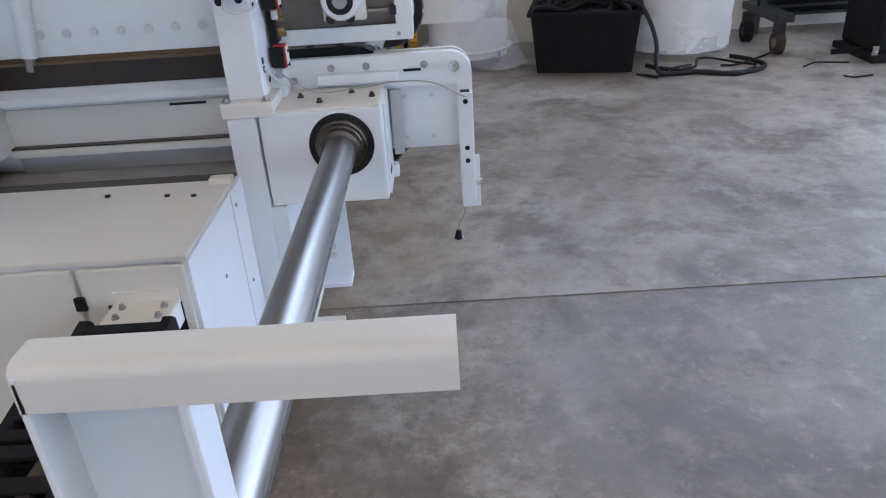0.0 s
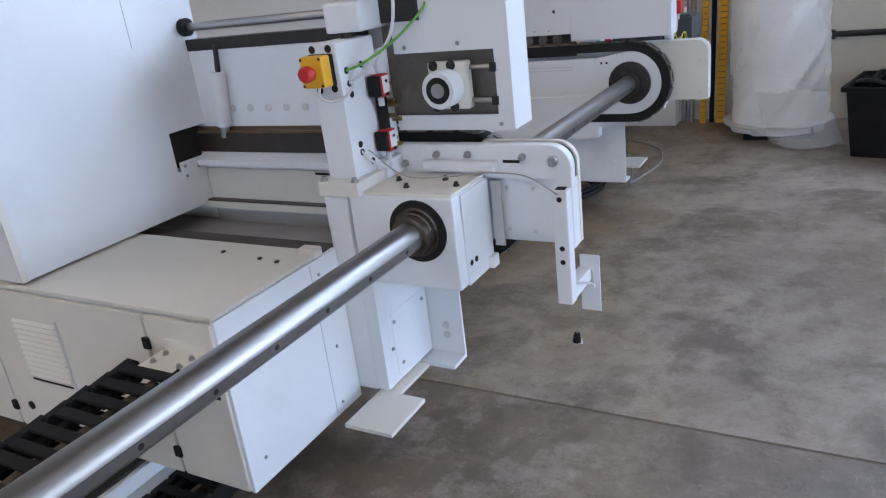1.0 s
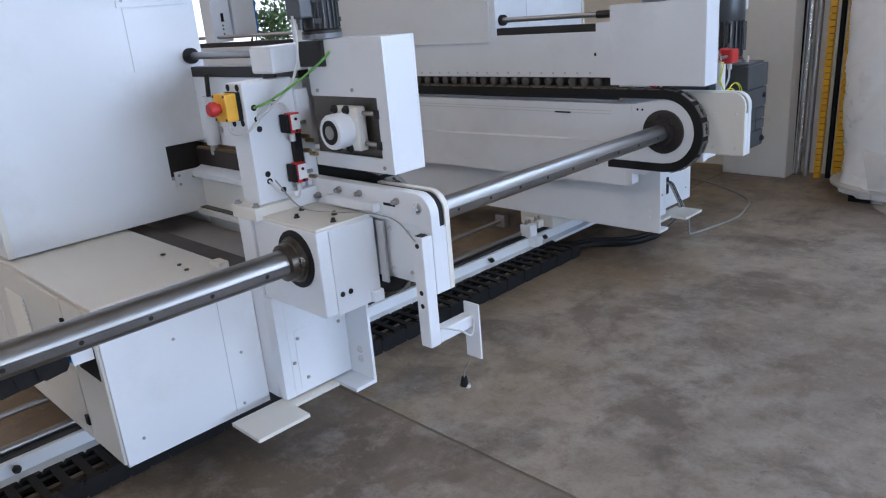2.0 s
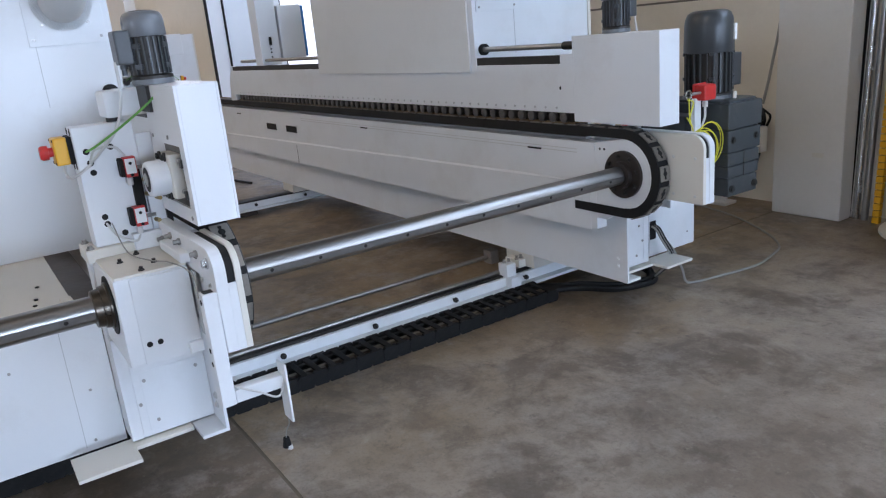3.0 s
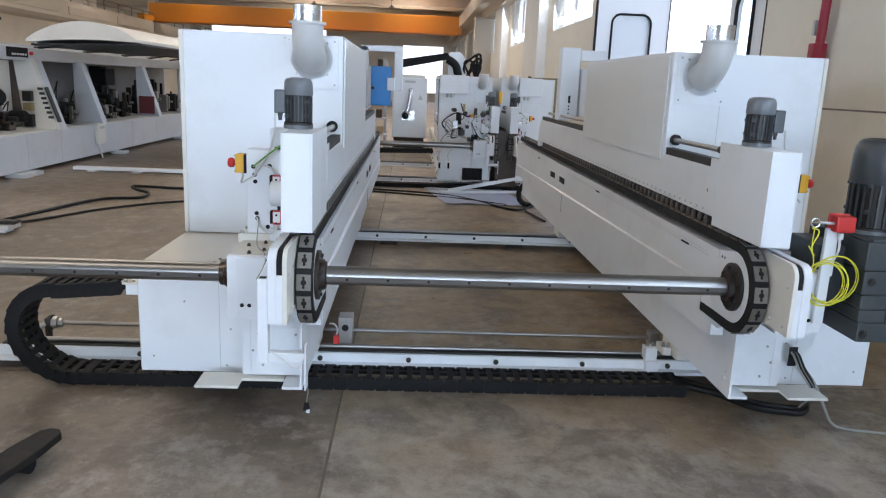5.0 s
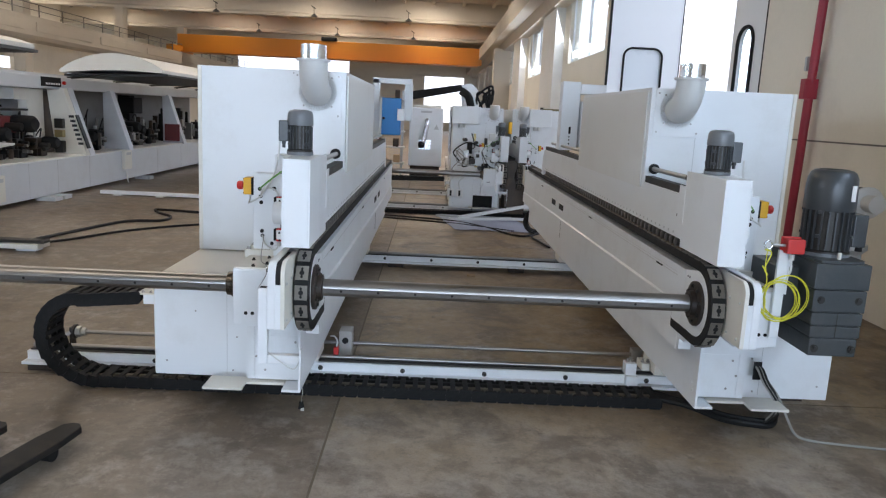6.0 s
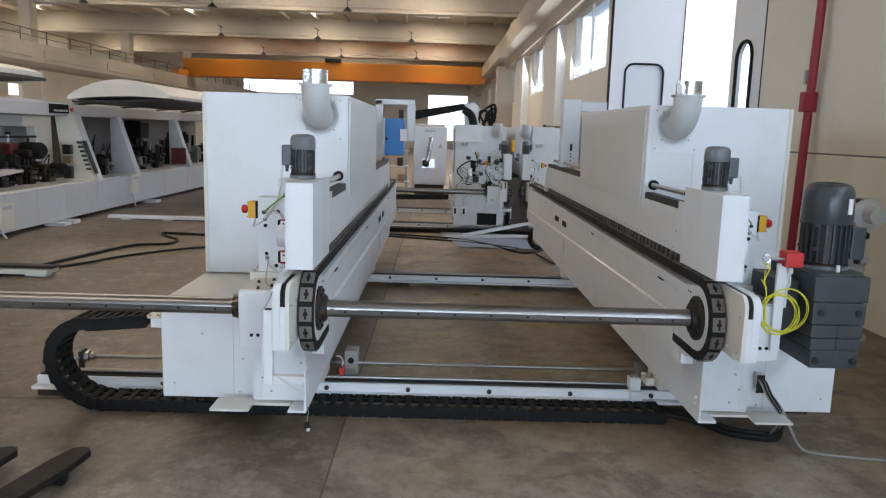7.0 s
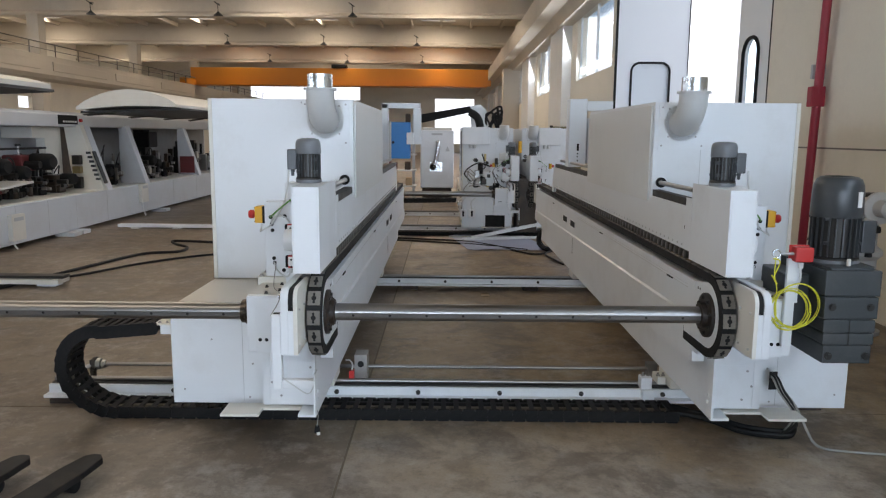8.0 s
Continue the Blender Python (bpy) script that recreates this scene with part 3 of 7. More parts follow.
    for w, z in ((1.06, 1.09), (1.045, 1.075), (1.06, 1.045), (1.035, 1.03), (1.05, 0.96)):
        part("brass_fitting", rod((-0.372, Y(w), z), (-0.335, Y(w - 0.006), z), 0.007, 8), BRASS, col)
    part("switch_cable", hose([(-0.345, Y(1.105), 0.93), (-0.335, Y(1.125), 0.91), (-0.35, Y(1.17), 0.935), (-0.376, Y(1.193), 0.975)], 0.004, 6), HAZE, col, smooth=True)
    part("switch_cable", hose([(-0.345, Y(1.105), 1.175), (-0.345, Y(1.13), 1.205), (-0.36, Y(1.18), 1.205), (-0.376, Y(1.2), 1.17)], 0.004, 6), HAZE, col, smooth=True)
    part("earth_cable", hose([(-0.376, Y(1.205), 1.2), (-0.33, Y(1.185), 1.215), (-0.26, Y(1.12), 1.265), (-0.22, Y(1.04), 1.325), (-0.22, Y(1.0), 1.36)], 0.0036, 8), GREENC, col, "green and yellow earth cable", smooth=True)
    part("motor_cable", hose([(-0.376, Y(1.2), 1.165), (-0.33, Y(1.17), 1.2), (-0.28, Y(1.12), 1.27), (-0.27, Y(1.095), 1.36), (-0.28, Y(1.09), 1.45)], 0.0045, 8), HAZE, col, smooth=True)

    # chain wheel guard (white box) and the gearbox seen in its opening
    gbx = part("guard_panel", W(-0.48, 0.02, 0.898, 0.906, 0.993, 1.378), WHITE, root, bevel=0.002)
    part("guard_front", W(0.008, 0.02, 0.906, 1.012, 0.993, 1.378), WHITE, gbx, bevel=0.002)
    part("guard_top", W(-0.36, 0.008, 0.906, 1.012, 1.366, 1.378), WHITE, gbx)
    side = [(-0.353, 0.993), (0.02, 0.993), (0.02, 1.378), (-0.24, 1.378), (-0.24, 1.3), (-0.335, 1.3), (-0.335, 1.212), (-0.026, 1.212), (-0.026, 1.036), (-0.353, 1.036)]
    part("guard_side", prism(side, "y", Y(1.012), Y(1.02)), WHITE, gbx)
    part("gear_plate", W(-0.40, 0.0, 0.955, 0.97, 1.0, 1.3), GRIME, gbx, "grimy grey steel plate")
    part("gear_plate", W(-0.36, -0.24, 0.93, 1.03, 1.3, 1.375), DARKSTEEL, gbx)
    fl = part("bearing_flange", W(-0.225, -0.105, 1.0, 1.035, 1.055, 1.185), CREAM, gbx, bevel=0.006)
    part("bearing_drum", lathe([(0, 0.052), (0.05, 0.052), (0.056, 0.048), (0.0561, 0.036)], (-0.168, Y(1.035), 1.117), out, 32), WHITE, fl, smooth=True)
    part("drum_seal", lathe([(0, 0.037), (0.004, 0.036), (0.0041, 0.02)], (-0.168, Y(1.088), 1.117), out, 32), RUBBER, fl, smooth=True)
    part("drum_shaft", rod((-0.168, Y(1.085), 1.117), (-0.168, Y(1.094), 1.117), 0.02, 20), STEEL, fl)
    for xx in (-0.205, -0.15):
        for zz in (1.063, 1.176):
            part("bolt", bolt((xx, Y(1.035), zz), out, 0.009, 0.012), DARKSTEEL, fl)
    for zz in (1.075, 1.165):
        part("tie_bolt", rod((-0.105, Y(1.01), zz), (-0.045, Y(1.01), zz), 0.007, 8), STEEL, fl)
        part("hinge", W(-0.04, -0.022, 1.004, 1.026, zz - 0.012, zz + 0.012), DARKSTEEL, fl)
    for xx, zz in ((-0.3, 1.228), (-0.13, 1.232), (-0.02, 1.01)):
        part("screw", rod((xx, Y(1.019), zz), (xx, Y(1.0235), zz), 0.006, 8), STEEL, gbx)
    motor_part(root, (-0.275, Y(0.995 if s < 0 else 0.968), 1.378), 0.058, 0.207, s, MOTOR, MOTOR, 0.07)

    # pressure beam with its rollers, dark guide band and adjusting screws
    pb = part("pressure_beam", W(-5.2, -0.48, 0.9, 0.946, 1.03, 1.256), WHITE, root, bevel=0.003)
    part("guide_band", W(-5.18, -0.49, 0.906, 0.954, 1.256, 1.294), DARKSTEEL, pb)
    part("beam_end", W(-0.56, -0.47, 0.896, 0.9, 1.11, 1.3), WHITE, pb)
    part("beam_foot", prism([(-5.2, 1.27), (-5.2, 1.3), (-5.3, 1.16), (-5.34, 1.0), (-5.34, 0.97), (-5.2, 0.97)], "y", Y(0.9), Y(0.946)), WHITE, pb)
    rolls = lathe([(0, 0.018), (0.004, 0.024), (0.024, 0.024), (0.028, 0.018)], (0, 0, 0), out, 12)
    rmesh = finish(rolls, ROLLERSTEEL, smooth=True, name="pressure_roller")
    for k in range(58):
        put("pressure_roller", rmesh, pb, at=Matrix.Translation((-0.56 - k * 0.078, Y(0.898), 1.006)))
    part("roller_bar", W(-5.15, -0.5, 0.926, 0.94, 0.985, 1.03), DARKSTEEL, pb)
    part("guide_strip", W(-5.15, -0.5, 0.914, 0.922, 0.974, 0.983), SLIDE, pb, "worn brown guide strip under the rollers")
    part("wear_strip", W(-5.15, -0.5, 0.9405, 0.9455, 0.972, 1.03), SLIDE, pb, "worn brown strip behind the rollers")
    part("outer_skin", W(-5.2, -0.48, 0.946, 0.951, 0.993, 1.256), WHITE, pb)
    smesh = finish(rod((0, 0, 0), (0, -s * 0.003, 0), 0.006, 8), GREY, name="screw")
    for k in range(58):
        put("screw", smesh, pb, at=Matrix.Translation((-0.6 - k * 0.078, Y(0.9), 1.052)))
    for xx in (-0.5, -0.565):
        part("hole", rod((xx, Y(0.8995), 1.145), (xx, Y(0.8975), 1.145), 0.009, 12), RUBBER, pb)
    kmesh = finish(lathe([(0, 0.0125), (0.006, 0.012), (0.0065, 0.007)], (0, 0, 0), out, 16), HAZE, name="plug", smooth=True)
    for k in range(7):
        put("plug", kmesh, pb, at=Matrix.Translation((-0.588 - k * 0.0792, Y(0.951), 1.056)))
    cy = part("lift_cylinder", rod((-1.1, Y(0.975), 1.0), (-1.075, Y(0.975), 1.185), 0.026, 20), WHITE, pb, smooth=True)
    part("piston_rod", rod((-1.075, Y(0.975), 1.185), (-1.063, Y(0.975), 1.27), 0.009, 12), DARKSTEEL, cy)
    part("piston_foot", rod((-1.105, Y(0.975), 0.96), (-1.1, Y(0.975), 1.0), 0.016, 12), STEEL, cy)
    part("guide_rod", rod((-5.0, Y(0.945), 1.336), (-0.48, Y(0.945), 1.336), 0.0135, 16), STEEL, pb, smooth=True)
    part("rod_socket", rod((-0.58, Y(0.945), 1.336), (-0.48, Y(0.945), 1.336), 0.019, 16), DARKSTEEL, pb, smooth=True)
    part("rod_block", W(-0.48, -0.36, 0.915, 1.13, 1.29, 1.37), WHITE, pb, bevel=0.008)
    part("block_spindle", rod((-0.43, Y(1.1), 1.27), (-0.43, Y(1.1), 1.295), 0.022, 16), DARKSTEEL, pb)

    # track beam: inner face with groove, fairing and openings
    tbo = part("track_beam", W(-6.85, -0.36, 0.905, 0.967, 0.49, 0.9), WHITE, root)
    part("beam_lip", W(-6.85, -0.36, 0.9, 0.905, 0.865, 0.9), WHITE, tbo)
    fb = bmesh.new()
    v = []
    for x, zr, wf in ((-6.8, 0.60, 0.892), (-0.9, 0.70, 0.892), (-0.4, 0.709, 0.9035)):
        for w, z in ((0.905, zr + 0.009), (wf, zr), (wf, 0.48), (0.905, 0.48)):
            v.append(fb.verts.new((x, Y(w), z)))
    for j in (0, 4):
        for i in range(4):
            fb.faces.new((v[j + i], v[j + (i + 1) % 4], v[j + 4 + (i + 1) % 4], v[j + 4 + i]))
    fb.faces.new(v[0:4])
    fb.faces.new(v[8:12])
    part("fairing", fb, WHITE, tbo, bevel=0.003)
    for zg in (0.8445, 0.8605):
        part("beam_groove", W(-3.7, -0.48, 0.9042, 0.9056, zg, zg + 0.0042), HAZE, tbo)
    for xx in (-4.37, -3.92):
        part("opening", W(xx - 0.11, xx + 0.11, 0.8995, 0.903, 0.735, 0.79), RUBBER, tbo, "dark rectangular opening")
        part("opening_frame", W(xx - 0.12, xx + 0.12, 0.898, 0.902, 0.79, 0.798), WHITE, tbo)
    for xx in (-4.75, -4.2):
        part("opening", W(xx - 0.2, xx + 0.2, 0.974, 0.9755, 0.455, 0.485), RUBBER, tbo)
    part("seam", W(-3.832, -3.826, 0.8905, 0.8925, 0.48, 0.635), DARKSTEEL, tbo)
    for xx in (-0.78, -2.6, -5.2):
        part("slot", W(xx - 0.05, xx + 0.05, 0.899, 0.9035, 0.842, 0.85), RUBBER, tbo)
    # outer ledges
    lx0, lx1 = -1.216, -0.482
    led = part("outer_ledge", prism([(Y(0.968), 0.909), (Y(0.99), 0.909), (Y(1.032), 0.891), (Y(1.032), 0.87), (Y(1.0), 0.868), (Y(0.995), 0.853), (Y(0.968), 0.853)], "x", lx0, lx1), WHITE, tbo, bevel=0.002)
    part("outer_wall", W(lx0, lx1, 0.968, 0.995, 0.737, 0.852), CREAM, tbo)
    part("wall_slot", W(-0.72, -0.61, 0.995, 0.9965, 0.838, 0.846), RUBBER, tbo)
    part("outer_shelf", W(lx0, lx1, 0.968, 1.034, 0.714, 0.736), CREAM, tbo, bevel=0.002)
    part("oil_gutter", W(lx0, lx1, 0.9955, 1.022, 0.736, 0.7405), OILY, tbo, "rusty oil gutter")
    part("tray_wall", W(lx0, lx1, 0.968, 0.99, 0.652, 0.7135), GREY, tbo)
    part("oil_tray", W(-6.8, -0.482, 0.968, 1.225, 0.64, 0.651), TRAY, tbo, "grey steel oil tray")
    part("tray_rim", prism([(Y(1.225), 0.6), (Y(1.225), 0.7), (Y(1.33), 0.711), (Y(1.33), 0.704), (Y(1.232), 0.694), (Y(1.232), 0.6)], "x", -6.8, -0.482), OILY, tbo, "oily brown tray rim")
    part("beam_back", W(-6.8, -1.22, 0.968, 0.98, 0.66, 0.909), WHITE, tbo)
    part("slide_bed", W(-6.8, -0.482, 0.968, 0.986, 0.91, 0.976), GREASE, tbo, "greasy black slide bed")
    part("brass_strip", W(-6.8, -0.482, 0.968, 0.98, 0.976, 0.983), SLIDE, tbo, "worn brown slide strip")

    # chain loop with pads, wheel and cover
    def loop_pts(r, n=18):
        top = [(-6.6, AZ + r), (-3, AZ + r)]
        rnd = [(AX + r * math.sin(a), AZ + r * math.cos(a)) for a in (math.pi * i / n for i in range(n + 1))]
        return top + rnd + [(-0.5, AZ - r), (-0.5, AZ - r + 0.03)]
    o, i_ = loop_pts(CHAIN_R), loop_pts(CHAIN_R - 0.042)
    cb = bmesh.new()
    rows = []
    for (xo, zo), (xi, zi) in zip(o, i_):
        rows.append([cb.verts.new((xo, Y(0.9), zo)), cb.verts.new((xo, Y(0.966), zo)), cb.verts.new((xi, Y(0.966), zi)), cb.verts.new((xi, Y(0.9), zi))])
    for a, b in zip(rows, rows[1:]):
        for k in range(4):
            cb.faces.new((a[k], a[(k + 1) % 4], b[(k + 1) % 4], b[k]))
    cb.faces.new(rows[0])
    cb.faces.new(rows[-1][::-1])
    chn = part("track_chain", cb, RUBBER, root, "black track chain with steel pads")
    pm = bx(-0.033, 0.033, -0.0285, 0.0285, 0, 0.005)
    pmesh = finish(pm, PAD, 0.0015, name="chain_pad")
    km = rod((0, 0, 0.0045), (0, 0, 0.0062), 0.0115, 10)
    rod((0.019, 0, 0.0045), (0.019, 0, 0.0062), 0.006, 8, km)
    rod((-0.019, 0, 0.0045), (-0.019, 0, 0.0062), 0.006, 8, km)
    bx(-0.016, 0.016, -0.004, 0.004, 0.0045, 0.006, km)
    kmesh2 = finish(km, RUBBER, name="keyhole_slot")
    pitch = 0.0885
    for k in range(-68, 8):
        sdist = k * pitch + 0.03
        if sdist < 0:
            m = Matrix.Translation((AX + sdist, Y(0.933), AZ + CHAIN_R))
        else:
            a = sdist / CHAIN_R
            if a > math.pi:
                continue
            m = Matrix.Translation((AX + CHAIN_R * math.sin(a), Y(0.933), AZ + CHAIN_R * math.cos(a))) @ Matrix.Rotation(a, 4, "Y")
        pd = put("chain_pad", pmesh, chn, at=m)
        if k > -6:
            put("keyhole_slot", kmesh2, pd, at=m)
    cov = [(-0.36, 0.545), (-0.36, 0.9), (AX, AZ + 0.157)] + [(AX + 0.157 * math.sin(a), AZ + 0.157 * math.cos(a)) for a in (math.pi * i / 16 for i in range(1, 16))] + [(AX, AZ - 0.157), (-0.30, 0.545)]
    cvr = part("wheel_cover", prism(cov, "y", Y(0.905), Y(0.93)), WHITE, root, bevel=0.002)
    for xx in (-0.33, -0.303):
        part("hole", rod((xx, Y(0.9055), 0.875), (xx, Y(0.904), 0.875), 0.006, 10), RUBBER, cvr)
    hub = part("wheel_hub", lathe([(0, 0.106), (0.014, 0.106), (0.016, 0.1), (0.017, 0.062), (0.04, 0.06), (0.041, 0.044)], (AX, Y(0.905), AZ), (0, -s, 0), 40), GREASE, root, "oily dark steel hub", smooth=True)
    for k in range(8):
        a = 2 * math.pi * (k + 0.3) / 8
        part("bolt", bolt((AX + 0.083 * math.cos(a), Y(0.89), AZ + 0.083 * math.sin(a)), (0, -s, 0), 0.0075, 0.011), DARKSTEEL, hub)

    # cheek plates at the nose with the belt slot between
    def cheek(x0, x1, z0, z1, r):
        return [(x0, z0), (x1, z0)] + arc(x1 - r, z1 - r, r, 0, 90, 8) + [(x0, z1)]
    ck = part("inner_cheek", prism(cheek(-0.1, 0.18, 0.667, 0.957, 0.06), "y", Y(0.972), Y(0.99)), CREAM, root, bevel=0.002)
    for xx, zz in ((0.03, 0.86), (0.14, 0.86), (0.03, 0.7), (0.14, 0.7)):
        part("bolt", bolt((xx, Y(0.972), zz), (0, -s, 0), 0.0045, 0.006), HAZE, ck)
    part("slot_belt", prism(cheek(-0.1, 0.174, 0.86, 0.951, 0.055), "y", Y(0.99), Y(1.012)), RUBBER, ck)
    part("slot_filler", W(-0.1, 0.178, 0.99, 1.012, 0.667, 0.86), WHITE, ck)
    oc = [(-0.47, 0.862), (-0.47, 0.957)] + arc(0.12, 0.897, 0.06, 90, 0, 8) + [(0.18, 0.667), (0.135, 0.667), (0.135, 0.862)]
    ock = part("outer_cheek", prism(oc, "y", Y(1.012), Y(1.045)), WHITE, root, bevel=0.003)
    part("cheek_panel", W(-0.05, 0.135, 1.012, 1.026, 0.69, 0.862), WHITE, ock)
    part("cheek_bar", W(-0.26, -0.03, 1.045, 1.075, 0.886, 0.915), WHITE, ock, bevel=0.006)
    part("cheek_bolt", bolt((0.13, Y(1.045), 0.915), out, 0.011, 0.014), BRIGHT, ock)
    for xx, zz in ((-0.22, 0.93), (-0.12, 0.93), (0.045, 0.925), (-0.33, 0.9)):
        part("bolt", bolt((xx, Y(1.045), zz), out, 0.007, 0.02), STEEL, ock)
    part("slot", W(-0.015, 0.035, 1.0445, 1.0465, 0.907, 0.915), RUBBER, ock)
    part("slot", W(-0.37, -0.32, 1.0445, 1.0465, 0.893, 0.901), RUBBER, ock)
    for xx, zz in ((-0.02, 0.83), (0.06, 0.83), (0.06, 0.705), (-0.02, 0.705)):
        part("bolt", bolt((xx, Y(1.026), zz), out, 0.0045, 0.007), HAZE, ock)

    # hood: end plate with notch, inner door, roof and outer wall
    hx0, hx1 = -3.2, -1.23
    ep = prism([(Y(1.753), 0.728), (Y(0.965), 0.728), (Y(0.965), 0.87), (Y(1.12), 0.87), (Y(1.12), 1.006), (Y(0.945), 1.006), (Y(0.945), 1.24), (Y(0.897), 1.24), (Y(0.897), 1.81), (Y(1.753), 1.81)], "x", hx1, hx1 + 0.012)
    hd = part("hood_end", ep, WHITE, root)
    shell = [(Y(0.897), 1.24), (Y(0.897), 1.81), (Y(1.753), 1.81), (Y(1.753), 0.728), (Y(1.741), 0.728), (Y(1.741), 1.798), (Y(0.909), 1.798), (Y(0.909), 1.24)]
    part("hood_shell", prism(shell, "x", hx0, hx1), WHITE, root)
    part("hood_rear", W(hx0, hx0 + 0.012, 0.909, 1.741, 1.28, 1.798), WHITE, root)
    hdoor = part("hood_door", W(hx0 + 0.02, hx1 - 0.03, 0.886, 0.896, 1.22, 1.79), PALE, root, "pale grey hinged hood door", bevel=0.002)
    part("hood_window", W(hx0 + 0.05, hx1 - 0.012, 1.7535, 1.758, 1.0, 1.76), TINT, root, "dark tinted hood window")
    part("window_bar", W(hx1 - 0.11, hx1 - 0.05, 1.758, 1.766, 1.0, 1.76), GEARPAINT, root, bevel=0.003)
    tape = [(hx1 - 0.004, 0.955), (hx1 - 0.05, 0.93), (hx1 - 0.16, 0.945), (hx1 - 0.3, 0.95), (hx1 - 0.42, 0.99)]
    part("tape_strip", prism(tape + [(x, z - 0.028) for x, z in tape[::-1]], "y", Y(1.7535), Y(1.7545)), TAPE, root, "wavy strip of blue tape")
    part("plate_edge", W(hx1 + 0.012, hx1 + 0.02, 1.735, 1.757, 0.728, 1.81), CREAM, hd, bevel=0.002)
    # dark block added behind the notch to stand for the shade inside
    part("notch_guide", W(hx1 - 0.3, hx1 - 0.006, 0.97, 1.12, 0.88, 1.006), DARKSTEEL, hd, "dark block behind the notch in place of its shade")
    part("notch_plate", W(hx1 + 0.012, hx1 + 0.018, 0.952, 1.108, 0.837, 0.901), WHITE, hd, bevel=0.001)
    for w, zz in ((0.97, 0.89), (1.09, 0.885), (1.09, 0.85), (0.97, 0.85), (1.03, 0.87)):
        part("screw", rod((hx1 + 0.017, Y(w), zz), (hx1 + 0.021, Y(w), zz), 0.006, 8), STEEL, hd)
    part("fold_line", W(hx1 + 0.0115, hx1 + 0.0132, 1.178, 1.1805, 1.3, 1.62), GREY, hd)
    for w in (0.93, 1.1, 1.2):
        part("screw", rod((hx1 + 0.011, Y(w), 1.79), (hx1 + 0.0165, Y(w), 1.79), 0.006, 8), STEEL, hd)
    part("guide_rod_seal", rod((hx1 + 0.012, Y(0.95), 1.336), (hx1 + 0.035, Y(0.95), 1.336), 0.03, 20), RUBBER, hd)

    # suction elbow on the hood end
    pc = (hx1 + 0.012, Y(1.06), 1.69)
    R = 0.165
    bend = [(pc[0] + 0.02 + R * math.sin(radians(a)), pc[1], pc[2] + R - R * math.cos(radians(a))) for a in range(0, 91, 6)]
    el = part("suction_elbow", hose([pc] + bend, 0.08, 36, 1), HAZE, root, "pale grey plastic suction elbow", smooth=True)
    part("elbow_flange", lathe([(0, 0.11), (0.006, 0.11)], pc, (1, 0, 0), 40), HAZE, el, smooth=True)
    part("mount_plate", W(hx1 + 0.012, hx1 + 0.018, 0.92, 1.2, 1.53, 1.8), WHITE, el, bevel=0.001)
    for w, zz in ((0.94, 1.555), (1.18, 1.555), (0.94, 1.78), (1.18, 1.78)):
        part("screw", rod((hx1 + 0.017, Y(w), zz), (hx1 + 0.0215, Y(w), zz), 0.006, 8), STEEL, el)
    top = (pc[0] + 0.185, pc[1], pc[2] + 0.165)
    part("collar_flange", lathe([(-0.004, 0.094), (0.008, 0.094)], top, (0, 0, 1), 36), HAZE, el, smooth=True)
    part("metal_spigot", lathe([(0.008, 0.071), (0.085, 0.071), (0.0851, 0.067), (0.03, 0.067)], top, (0, 0, 1), 36), BRIGHT, el, "bright galvanised spigot", smooth=True)
    for k in range(4):
        a = math.pi / 4 + k * math.pi / 2
        part("screw", rod((pc[0] + 0.004, pc[1] + 0.115 * math.cos(a), pc[2] + 0.115 * math.sin(a)), (pc[0] + 0.01, pc[1] + 0.115 * math.cos(a), pc[2] + 0.115 * math.sin(a)), 0.006, 8), STEEL, el)

    # electrical cabinet below the hood
    c0, c1 = 1.264, 1.763
    cab = part("cabinet_body", W(-5.8, -0.485, 1.358, c1 - 0.012, 0.206, 0.708), WHITE, root)
    part("cabinet_front", W(-0.485, -0.471, c0, c1 - 0.003, 0.206, 0.706), WHITE, root, bevel=0.003)
    part("cabinet_top", W(-5.8, -0.474, 1.326, c1 - 0.002, 0.708, 0.72), CREAM, root, bevel=0.003)
    part("corner_block", W(-0.53, -0.47, 1.325, 1.36, 0.708, 0.735), CREAM, root, bevel=0.004)
    edges = (-0.478, -0.722, -1.46, -2.3, -3.1, -3.9, -4.7)
    for k, (b, a) in enumerate(zip(edges, edges[1:])):
        dr = part("cabinet_door", W(a + 0.005, b - 0.005, c1 - 0.012, c1 + 0.004, 0.212, 0.7), CREAM, root, "cream cabinet door", bevel=0.004)
        if k:
            for zz in (0.285, 0.62):
                part("hinge", W(b - 0.012, b + 0.012, c1, c1 + 0.012, zz - 0.016, zz + 0.016), PLASTIC, dr, bevel=0.002)
            part("lock", rod((a + 0.09, Y(c1 + 0.003), 0.3), (a + 0.09, Y(c1 + 0.008), 0.3), 0.014, 14), PLASTIC, dr)
        if k == 1:
            for j in range(11):
                part("vent_slat", prism([(Y(c1 + 0.004), 0.424 + j * 0.018), (Y(c1 + 0.01), 0.424 + j * 0.018), (Y(c1 + 0.004), 0.434 + j * 0.018)], "x", -1.31, -1.115), CREAM, dr)
            part("vent_gap", W(-1.31, -1.115, c1 + 0.003, c1 + 0.0048, 0.405, 0.412), PLASTIC, dr)
            part("vent_frame", W(-1.1, -1.094, c1 + 0.003, c1 + 0.008, 0.38, 0.63), GREY, dr)
            part("warning_sticker", prism([(-1.425, 0.665), (-1.375, 0.665), (-1.4, 0.705 - 0.005)], "y", Y(c1 + 0.0035), Y(c1 + 0.0055)), YELLOW, dr, "yellow triangular warning sticker")
